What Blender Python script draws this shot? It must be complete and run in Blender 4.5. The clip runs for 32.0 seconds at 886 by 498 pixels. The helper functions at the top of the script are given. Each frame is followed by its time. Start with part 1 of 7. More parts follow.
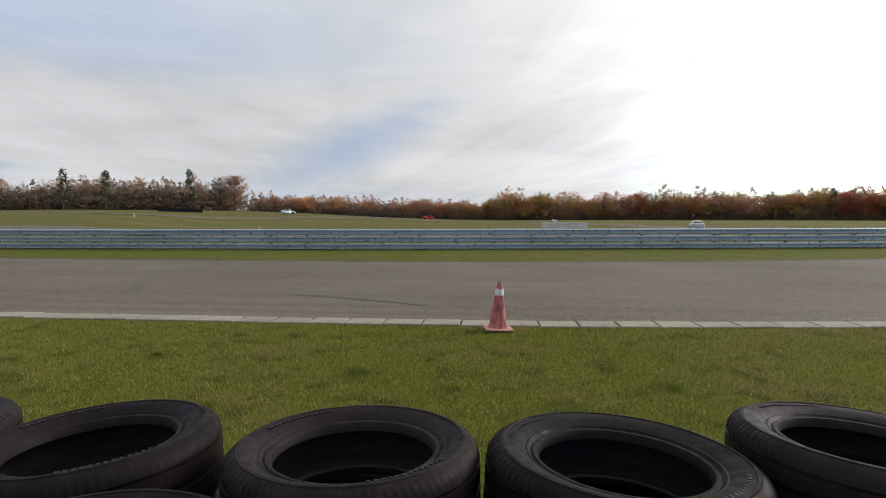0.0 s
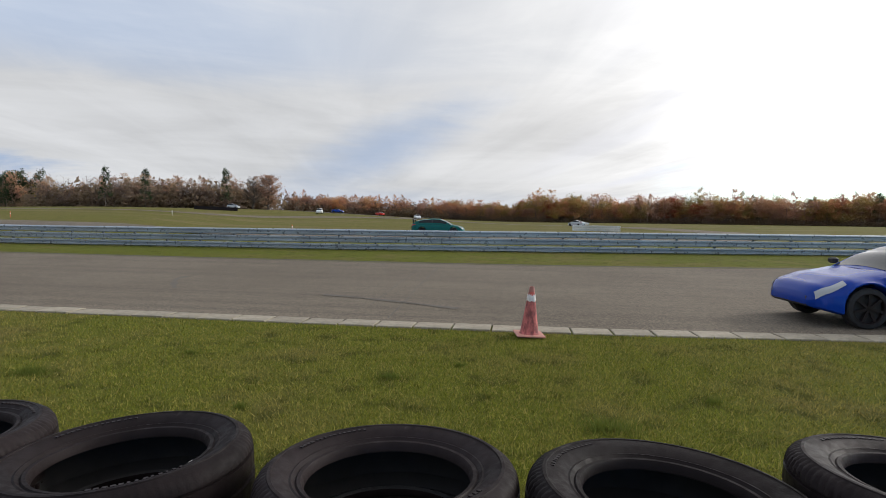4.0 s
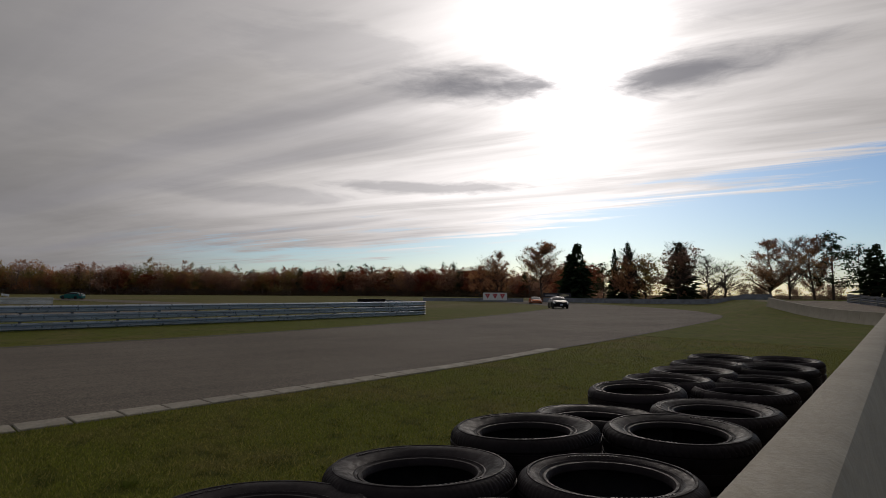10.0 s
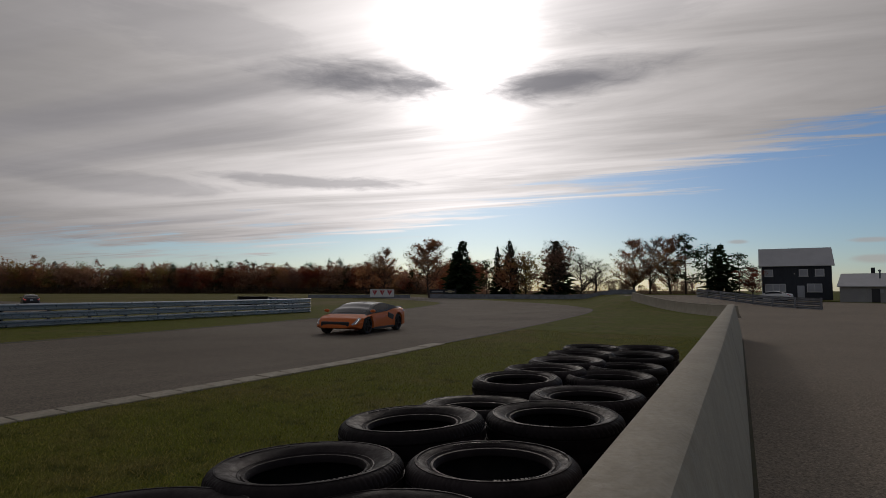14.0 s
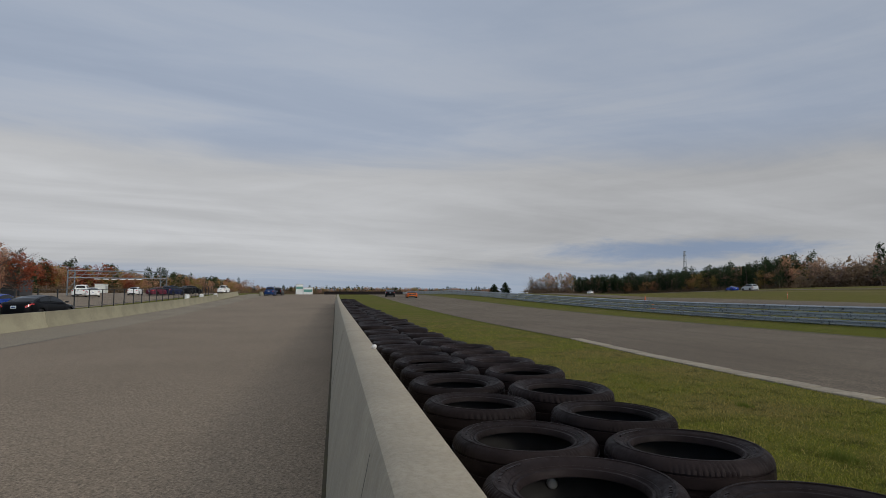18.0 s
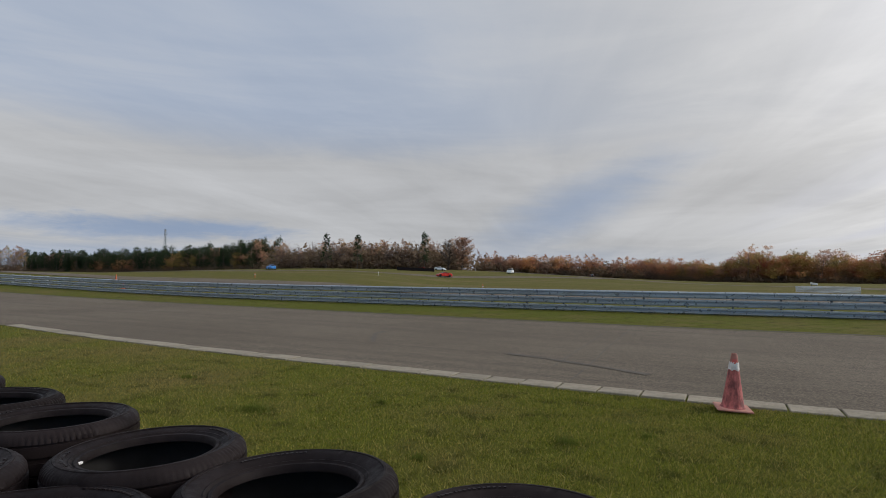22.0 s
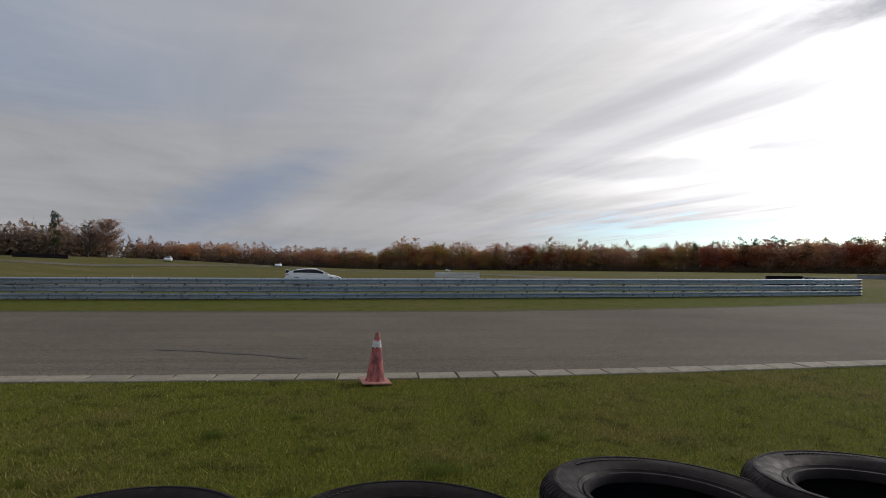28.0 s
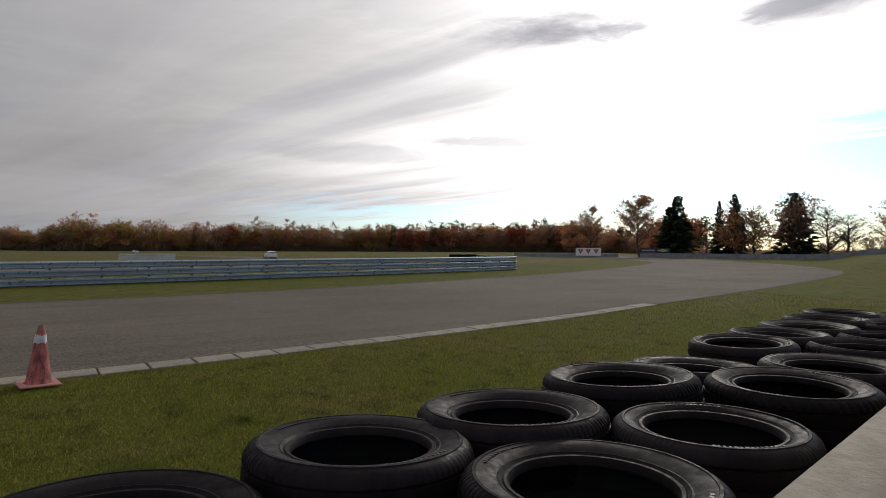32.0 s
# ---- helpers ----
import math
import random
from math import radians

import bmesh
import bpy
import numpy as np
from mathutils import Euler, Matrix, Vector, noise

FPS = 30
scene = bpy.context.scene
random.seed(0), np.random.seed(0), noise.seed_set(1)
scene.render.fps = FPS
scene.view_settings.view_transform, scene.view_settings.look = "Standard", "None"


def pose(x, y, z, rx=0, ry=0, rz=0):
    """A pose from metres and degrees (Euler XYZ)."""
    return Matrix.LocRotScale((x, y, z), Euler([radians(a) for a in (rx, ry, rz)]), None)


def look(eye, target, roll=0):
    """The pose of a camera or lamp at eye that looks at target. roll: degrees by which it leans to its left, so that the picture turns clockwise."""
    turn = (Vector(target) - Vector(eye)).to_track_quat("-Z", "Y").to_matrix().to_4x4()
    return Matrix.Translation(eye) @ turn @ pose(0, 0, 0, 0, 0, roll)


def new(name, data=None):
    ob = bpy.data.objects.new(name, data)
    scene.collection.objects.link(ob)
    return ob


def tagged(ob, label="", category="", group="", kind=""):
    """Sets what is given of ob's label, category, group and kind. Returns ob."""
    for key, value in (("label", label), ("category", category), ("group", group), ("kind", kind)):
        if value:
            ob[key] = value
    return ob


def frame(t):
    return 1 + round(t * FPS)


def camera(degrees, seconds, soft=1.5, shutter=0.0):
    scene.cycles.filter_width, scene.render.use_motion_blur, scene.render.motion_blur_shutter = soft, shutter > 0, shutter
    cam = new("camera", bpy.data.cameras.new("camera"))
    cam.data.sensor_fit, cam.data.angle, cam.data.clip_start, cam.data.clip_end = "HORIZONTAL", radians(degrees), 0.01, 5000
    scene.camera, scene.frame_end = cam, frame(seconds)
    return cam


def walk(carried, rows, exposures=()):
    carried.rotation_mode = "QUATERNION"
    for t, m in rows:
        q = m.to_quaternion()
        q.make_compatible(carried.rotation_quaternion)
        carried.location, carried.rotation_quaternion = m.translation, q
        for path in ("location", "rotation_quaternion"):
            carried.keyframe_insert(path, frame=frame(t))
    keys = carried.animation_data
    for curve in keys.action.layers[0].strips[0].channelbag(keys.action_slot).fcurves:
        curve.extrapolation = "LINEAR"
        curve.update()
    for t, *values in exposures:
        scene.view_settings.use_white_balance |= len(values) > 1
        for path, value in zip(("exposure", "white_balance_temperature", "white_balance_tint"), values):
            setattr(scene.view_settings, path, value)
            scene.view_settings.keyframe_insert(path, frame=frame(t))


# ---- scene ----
cam = camera(76.0, 32.0, soft=0.7)

PATH = [
    (0, (0.0, 0.0, 1.654), (-0.232, 1.983, 1.542), -0.1),
    (0.5, (0.009, -0.004, 1.654), (-0.262, 1.975, 1.544), 0.1),
    (1, (0.011, -0.003, 1.654), (-0.279, 1.972, 1.544), 0.2),
    (1.5, (0.018, -0.002, 1.651), (-0.279, 1.973, 1.542), 0.3),
    (2, (0.027, 0.009, 1.648), (-0.266, 1.985, 1.54), 0.4),
    (2.5, (0.046, 0.018, 1.649), (-0.235, 1.995, 1.538), 0.5),
    (4.5, (-0.149, 0.085, 1.699), (-0.559, 2.039, 1.593), 0.8),
    (4.6, (-0.184, 0.088, 1.699), (-0.780, 1.994, 1.595), 0.7),
    (4.8, (-0.245, 0.071, 1.698), (-1.289, 1.775, 1.632), 0.6),
    (5, (-0.277, 0.033, 1.698), (-1.695, 1.442, 1.654), 0.4),
    (5.5, (-0.336, -0.011, 1.709), (-2.137, 0.858, 1.717), 0.1),
    (6, (-0.338, -0.026, 1.72), (-2.251, 0.556, 1.784), -0.1),
    (6.5, (-0.31, -0.015, 1.719), (-2.257, 0.433, 1.823), -0.1),
    (7, (-0.279, -0.004, 1.718), (-2.236, 0.391, 1.843), -0.1),
    (7.5, (-0.259, -0.003, 1.715), (-2.217, 0.383, 1.856), 0.0),
    (8, (-0.218, 0.026, 1.71), (-2.172, 0.423, 1.86), 0.1),
    (8.5, (-0.045, 0.062, 1.695), (-1.81, 0.991, 1.844), 0.3),
    (9, (0.223, 0.067, 1.693), (-0.224, 2.01, 1.857), 0.5),
    (9.5, (0.167, 0.011, 1.689), (1.0, 1.824, 1.839), 0.3),
    (10, (0.219, 0.001, 1.692), (1.55, 1.486, 1.848), 0.4),
    (10.5, (0.229, -0.001, 1.691), (1.681, 1.365, 1.848), 0.2),
    (11, (0.242, -0.023, 1.688), (1.735, 1.298, 1.846), 0.2),
    (11.5, (0.243, -0.044, 1.689), (1.773, 1.235, 1.846), 0.1),
    (12, (0.234, -0.04, 1.69), (1.793, 1.204, 1.844), 0.3),
    (12.5, (0.224, -0.027, 1.689), (1.805, 1.189, 1.841), 0.2),
    (13, (0.213, -0.017, 1.682), (1.81, 1.178, 1.833), 0.2),
    (13.5, (0.216, -0.01, 1.678), (1.824, 1.17, 1.824), 0.1),
    (15.5, (-0.1, 0.001, 1.714), (0.635, 1.857, 1.847), -0.2),
    (15.6, (-0.132, -0.005, 1.71), (0.254, 1.953, 1.844), -0.2),
    (15.7, (-0.163, -0.011, 1.705), (-0.141, 1.984, 1.842), -0.1),
    (15.8, (-0.195, -0.017, 1.701), (-0.536, 1.949, 1.84), -0.1),
    (15.9, (-0.226, -0.023, 1.697), (-0.919, 1.848, 1.837), -0.1),
    (16, (-0.258, -0.029, 1.692), (-1.28, 1.684, 1.835), -0.1),
    (16.5, (-0.324, -0.049, 1.689), (-2.016, 1.006, 1.841), -0.0),
    (17, (-0.335, -0.051, 1.686), (-2.218, 0.606, 1.844), -0.1),
    (17.5, (-0.341, -0.051, 1.683), (-2.274, 0.433, 1.846), -0.1),
    (18, (-0.349, -0.046, 1.681), (-2.299, 0.368, 1.841), 0.0),
    (18.5, (-0.339, -0.041, 1.686), (-2.3, 0.324, 1.83), 0.1),
    (19, (-0.318, -0.043, 1.689), (-2.28, 0.322, 1.819), 0.1),
    (19.5, (-0.279, -0.019, 1.687), (-2.24, 0.357, 1.807), 0.2),
    (20, (-0.192, 0.026, 1.69), (-2.143, 0.449, 1.799), 0.2),
    (20.5, (-0.1, 0.069, 1.68), (-1.979, 0.746, 1.782), 0.3),
    (21, (-0.013, 0.09, 1.68), (-1.653, 1.232, 1.777), 0.3),
    (21.5, (0.067, 0.088, 1.676), (-1.221, 1.615, 1.773), -0.0),
    (22, (0.109, 0.093, 1.672), (-0.853, 1.844, 1.768), 0.5),
    (22.5, (0.18, 0.111, 1.671), (-0.452, 2.006, 1.763), 0.3),
    (23, (0.211, 0.148, 1.658), (-0.164, 2.111, 1.744), 0.3),
    (23.5, (0.207, 0.155, 1.659), (-0.012, 2.141, 1.738), 0.3),
    (24, (0.224, 0.142, 1.661), (0.105, 2.137, 1.734), 0.3),
    (24.5, (0.235, 0.156, 1.657), (0.182, 2.154, 1.728), 0.2),
    (25, (0.236, 0.15, 1.658), (0.23, 2.149, 1.728), 0.2),
    (25.5, (0.22, 0.144, 1.661), (0.251, 2.143, 1.728), 0.2),
    (27.5, (0.232, 0.131, 1.658), (0.346, 2.127, 1.722), 0.3),
    (28, (0.251, 0.125, 1.659), (0.383, 2.12, 1.722), 0.4),
    (28.5, (0.255, 0.12, 1.662), (0.407, 2.113, 1.726), 0.4),
    (29, (0.258, 0.109, 1.667), (0.43, 2.101, 1.73), 0.4),
    (29.5, (0.269, 0.115, 1.665), (0.46, 2.105, 1.731), 0.3),
    (30, (0.273, 0.112, 1.666), (0.484, 2.1, 1.734), 0.3),
    (30.5, (0.272, 0.113, 1.666), (0.502, 2.098, 1.737), 0.3),
    (31, (0.265, 0.1, 1.669), (0.519, 2.082, 1.741), 0.3),
    (31.5, (0.238, 0.051, 1.659), (0.606, 2.017, 1.697), 0.4),
    (32, (0.232, 0.016, 1.647), (1.314, 1.698, 1.646), 0.2),
]
# exposure and white balance follow the clip's own automatic camera
EXPOSURES = [(0, 0.48, 6430, 10), (4.5, 0.52, 6400, 10), (5.2, 0.48, 6300, 10), (6, -0.08, 6250, 10), (8.3, -0.25, 6250, 10), (9, -0.25, 6450, 11), (9.6, -0.90, 6550, 13), (10.5, -1.46, 6650, 15), (13.5, -1.54, 6600, 15), (15.3, -1.0, 6500, 13), (15.7, -0.4, 6400, 11), (16.2, -0.18, 6400, 10), (20.3, -0.22, 6380, 10), (21.5, 0.12, 6380, 10), (23, -0.2, 6350, 11), (28, -0.34, 6350, 12), (31.3, -0.45, 6450, 13), (32, -0.5, 6500, 13)]
walk(cam, [(t, look(eye, target, roll)) for t, eye, target, roll in PATH], EXPOSURES)

# ---- sky and sun ----
SUN_AZ, SUN_EL = radians(-55.8), radians(22.5)
SUN_DIR = Vector((-math.sin(SUN_AZ) * math.cos(SUN_EL), math.cos(SUN_AZ) * math.cos(SUN_EL), math.sin(SUN_EL)))


class Nodes:
    """Short hand for node trees."""

    def __init__(self, tree):
        self.tree = tree

    def add(self, kind, sockets=None, operation="", data_type="", blend_type="", smooth=False, clamp=False):
        node = self.tree.nodes.new(kind)
        if operation:
            node.operation = operation
        if data_type:
            node.data_type = data_type
        if blend_type:
            node.blend_type = blend_type
        if smooth:
            node.interpolation_type = "SMOOTHSTEP"
        if clamp:
            node.use_clamp = True
        for key, value in (sockets or {}).items():
            self.put(node.inputs[key], value)
        return node

    def put(self, socket, value):
        if isinstance(value, bpy.types.NodeSocket):
            self.tree.links.new(value, socket)
        else:
            socket.default_value = value

    def math(self, op, a, b=0.0, c=0.0, clamp=False):
        node = self.add("ShaderNodeMath", operation=op, clamp=clamp)
        for i, value in enumerate((a, b, c)):
            self.put(node.inputs[i], value)
        return node.outputs[0]

    def ramp(self, value, lo, hi, a=0.0, b=1.0, smooth=True):
        node = self.add("ShaderNodeMapRange", smooth=smooth)
        for i, v in enumerate((value, lo, hi, a, b)):
            self.put(node.inputs[i], v)
        return node.outputs[0]

    def mix(self, fac, a, b, mode="MIX"):
        node = self.add("ShaderNodeMix", data_type="RGBA", blend_type=mode)
        self.put(node.inputs[0], fac)
        for i, v in ((6, a), (7, b)):
            self.put(node.inputs[i], (*v, 1.0) if isinstance(v, tuple) and len(v) == 3 else v)
        return node.outputs[2]

    def noise(self, vector, scale, detail=3.0, rough=0.5, distort=0.0):
        node = self.add("ShaderNodeTexNoise", sockets={"Scale": scale, "Detail": detail, "Roughness": rough, "Distortion": distort})
        if vector is not None:
            self.put(node.inputs["Vector"], vector)
        return node.outputs[0]

    def mapped(self, vector, loc=(0, 0, 0), rot=(0, 0, 0), scale=(1, 1, 1)):
        node = self.add("ShaderNodeMapping", sockets={"Location": loc, "Rotation": rot, "Scale": scale})
        self.put(node.inputs["Vector"], vector)
        return node.outputs[0]


def make_sky():
    world = bpy.data.worlds.new("sky")
    scene.world = world
    world.use_nodes = True
    tree = world.node_tree
    tree.nodes.clear()
    n = Nodes(tree)
    way = n.add("ShaderNodeTexCoord").outputs["Generated"]
    parts = n.add("ShaderNodeSeparateXYZ", sockets={0: way})
    x, y, z = parts.outputs
    up = n.math("MAXIMUM", z, 0.0)
    lift = n.math("ADD", up, 0.05)
    flat = n.add("ShaderNodeCombineXYZ", sockets={0: n.math("DIVIDE", x, lift), 1: n.math("DIVIDE", y, lift), 2: 0.0}).outputs[0]
    az = n.math("MULTIPLY", n.math("ARCTAN2", n.math("MULTIPLY", x, -1.0), y), 57.2958)
    el = n.math("MULTIPLY", n.math("ARCSINE", up), 57.2958)
    # cloud sheet: streaks run along one heading, so that they fan out from it overhead
    turned = n.mapped(flat, rot=(0, 0, radians(-109)))
    soft = n.noise(n.mapped(turned, loc=(1.3, 0.4, 0), scale=(0.10, 0.42, 1.0)), 1.0, 2.5, 0.45, 0.5)
    wisps = n.noise(n.mapped(turned, loc=(3.1, 1.7, 0), scale=(0.30, 1.5, 1.0)), 1.0, 7.0, 0.58, 0.8)
    threads = n.noise(n.mapped(turned, loc=(6.3, 2.9, 0), scale=(0.55, 3.6, 1.0)), 1.0, 6.0, 0.6, 0.6)
    layer = n.noise(n.mapped(way, loc=(0.3, 0.8, 0.2), scale=(2.0, 2.0, 15.0)), 1.0, 7.0, 0.6, 0.5)
    ragged = n.noise(n.mapped(way, scale=(5.0, 5.0, 26.0)), 1.0, 6.0, 0.62, 0.6)
    fray = n.noise(n.mapped(way, loc=(4, 2, 1), scale=(16.0, 16.0, 60.0)), 1.0, 5.0, 0.65, 0.8)
    # closeness to the sun
    dot = n.add("ShaderNodeVectorMath", operation="DOT_PRODUCT", sockets={0: way, 1: SUN_DIR}).outputs["Value"]
    near = n.math("MAXIMUM", dot, 0.0)
    wide, mid, core = (n.math("POWER", near, p) for p in (5.5, 36.0, 260.0))
    level = n.math("ADD", n.math("ADD", n.math("ADD", n.ramp(az, -8.0, 22.0, 0.480, 0.462), n.ramp(az, 60.0, 90.0, 0.0, 0.04)), n.math("MULTIPLY", wide, 1.12)), n.math("ADD", n.math("MULTIPLY", mid, 1.2), n.math("MULTIPLY", core, 6.0)))
    # streaks show more the nearer the sun stands behind them
    amount = n.math("ADD", 0.035, n.math("MULTIPLY", wide, 0.27))
    ripple = n.math("MULTIPLY", n.math("SUBTRACT", n.ramp(wisps, 0.28, 0.72), 0.5), n.math("MULTIPLY", amount, 2.0))
    swell = n.math("MULTIPLY", n.math("SUBTRACT", n.ramp(soft, 0.28, 0.72), 0.5), 0.15)
    sheet = n.math("MULTIPLY", n.math("SUBTRACT", n.ramp(layer, 0.30, 0.70), 0.5), n.ramp(el, 2.0, 30.0, 0.20, 0.05))
    fine_streak = n.math("MULTIPLY", n.math("SUBTRACT", n.ramp(threads, 0.30, 0.70), 0.5), n.math("ADD", 0.015, n.math("MULTIPLY", wide, 0.07)))
    veil = n.math("ADD", n.math("ADD", 1.0, fine_streak), n.math("ADD", ripple, n.math("ADD", swell, sheet)))
    bright = n.math("MULTIPLY", level, veil)
    # low down the cloud is lit from beyond: a pale cream band
    band = n.math("MULTIPLY", n.ramp(el, 1.0, 5.0), n.ramp(el, 16.0, 7.0))
    bright = n.math("MULTIPLY", bright, n.math("ADD", 1.0, n.math("MULTIPLY", band, n.math("ADD", n.ramp(az, 60.0, 90.0, 0.0, 0.14), n.ramp(az, 0.0, -26.0, 0.0, 0.34)))))
    cool = n.mix(n.ramp(az, -10.0, 50.0), (0.92, 0.985, 1.09), (0.84, 0.975, 1.21))
    tone = n.mix(n.ramp(n.math("ADD", veil, n.math("MULTIPLY", band, 0.45)), 0.86, 1.26), cool, (0.99, 1.00, 1.015))
    warm = n.mix(n.ramp(near, 0.15, 0.9), tone, (1.02, 1.0, 0.975))
    cloud = n.add("ShaderNodeVectorMath", operation="SCALE", sockets={0: warm, "Scale": bright}).outputs[0]

    def blob(a0, ra, e0, re, rough, lo=0.95, hi=0.35, lean=0.0):
        """A soft ragged patch about a heading and an elevation."""
        da = n.math("DIVIDE", n.math("ADD", n.math("SUBTRACT", az, a0), n.math("MULTIPLY", n.math("SUBTRACT", el, e0), lean)), ra)
        de = n.math("DIVIDE", n.math("SUBTRACT", el, e0), re)
        far_ = n.math("SQRT", n.math("ADD", n.math("MULTIPLY", da, da), n.math("MULTIPLY", de, de)))
        return n.ramp(n.math("ADD", far_, n.math("MULTIPLY", n.math("ADD", n.math("SUBTRACT", ragged, 0.5), n.math("MULTIPLY", n.math("SUBTRACT", fray, 0.5), 0.35)), rough)), lo, hi)

    # darker cloudlets before the bright sheet
    dark = blob(-47.0, 13.5, 20.4, 2.3, 1.3, 1.15, 0.1, -1.2)
    for patch, share in ((blob(-65.0, 14.5, 20.3, 2.4, 1.3, 1.15, 0.1, 1.6), 1.0), (blob(-40.0, 13.0, 10.6, 1.0, 1.6), 0.55), (blob(-29.0, 14.0, 23.5, 3.5, 1.2), 0.30),
                         (blob(-70.0, 14.0, 26.0, 3.0, 1.2), 0.30), (blob(-24.0, 12.0, 9.5, 1.2, 1.5), 0.35)):
        dark = n.math("MAXIMUM", dark, n.math("MULTIPLY", patch, share))
    streaks = n.noise(n.mapped(turned, loc=(9.2, 4.4, 0), scale=(0.18, 1.3, 1.0)), 1.0, 3.0, 0.45, 0.8)
    across = n.math("MULTIPLY", n.ramp(streaks, 0.46, 0.72), n.math("MULTIPLY", n.ramp(az, 6.0, -12.0), n.ramp(az, -48.0, -34.0)))
    cloud = n.mix(n.math("MULTIPLY", across, 0.45), cloud, (0.56, 0.57, 0.64))
    cloud = n.mix(n.math("MULTIPLY", dark, 0.92), cloud, (0.50, 0.51, 0.56))
    # clear blue: below the edge of the sheet towards the sun's side, and thin places elsewhere
    sky = n.add("ShaderNodeTexSky")
    sky.sky_type, sky.sun_disc, sky.sun_elevation, sky.sun_rotation = "NISHITA", False, SUN_EL, -SUN_AZ
    sky.air_density, sky.dust_density, sky.ozone_density = 1.0, 0.5, 2.5
    blue = n.mix(1.0, sky.outputs[0], (BLUE_GAIN * 0.80, BLUE_GAIN, BLUE_GAIN * 1.22), "MULTIPLY")
    edge = n.math("ADD", 4.2, n.math("MULTIPLY", n.math("MAXIMUM", n.math("SUBTRACT", n.math("MULTIPLY", az, -1.0), 30.0), 0.0), 0.155))
    over = n.math("ADD", n.math("SUBTRACT", el, edge), n.math("MULTIPLY", n.math("SUBTRACT", n.noise(n.mapped(way, loc=(2, 5, 0), scale=(2.2, 2.2, 30.0)), 1.0, 6.0, 0.6, 0.5), 0.5), 9.0))
    strands = n.noise(n.mapped(turned, loc=(7, 2, 0), scale=(0.5, 4.2, 1.0)), 1.0, 8.0, 0.62, 0.9)
    over = n.math("ADD", over, n.math("MULTIPLY", n.math("SUBTRACT", strands, 0.5), 10.0))
    gap = n.math("MULTIPLY", n.ramp(over, 1.2, -1.2), n.ramp(az, -8.0, -28.0))
    full = n.mix(gap, cloud, blue)
    for puff in (blob(-80.8, 1.2, 4.4, 0.3, 1.0), blob(-90.3, 2.2, 4.15, 0.32, 1.0), blob(-90.6, 2.2, 2.65, 0.5, 1.0)):
        full = n.mix(n.math("MULTIPLY", puff, 0.6), full, (0.95, 0.90, 0.85))
    thin = n.math("MAXIMUM", n.math("MULTIPLY", blob(15.5, 6.5, 7.0, 5.5, 0.9, 1.3, 0.0, 1.7), 0.55), n.math("MULTIPLY", blob(54.0, 15.0, 4.2, 1.3, 2.2, 1.1, 0.2), 0.7))
    full = n.mix(thin, full, (0.20, 0.29, 0.45))
    low = n.math("MULTIPLY", n.ramp(el, 2.6, 0.8), n.ramp(az, 20.0, 60.0))
    full = n.mix(n.math("MULTIPLY", low, 0.6), full, (0.33, 0.40, 0.50))
    back = n.add("ShaderNodeBackground", sockets={"Color": full, "Strength": 1.0})
    out = n.add("ShaderNodeOutputWorld")
    tree.links.new(back.outputs[0], out.inputs[0])


BLUE_GAIN = 0.140
make_sky()
sun = new("sun", bpy.data.lights.new("sun", "SUN"))
sun.data.energy, sun.data.angle, sun.data.color = 0.9, radians(9.0), (1.0, 0.92, 0.80)
sun.matrix_world = look(SUN_DIR * 50, (0, 0, 0))

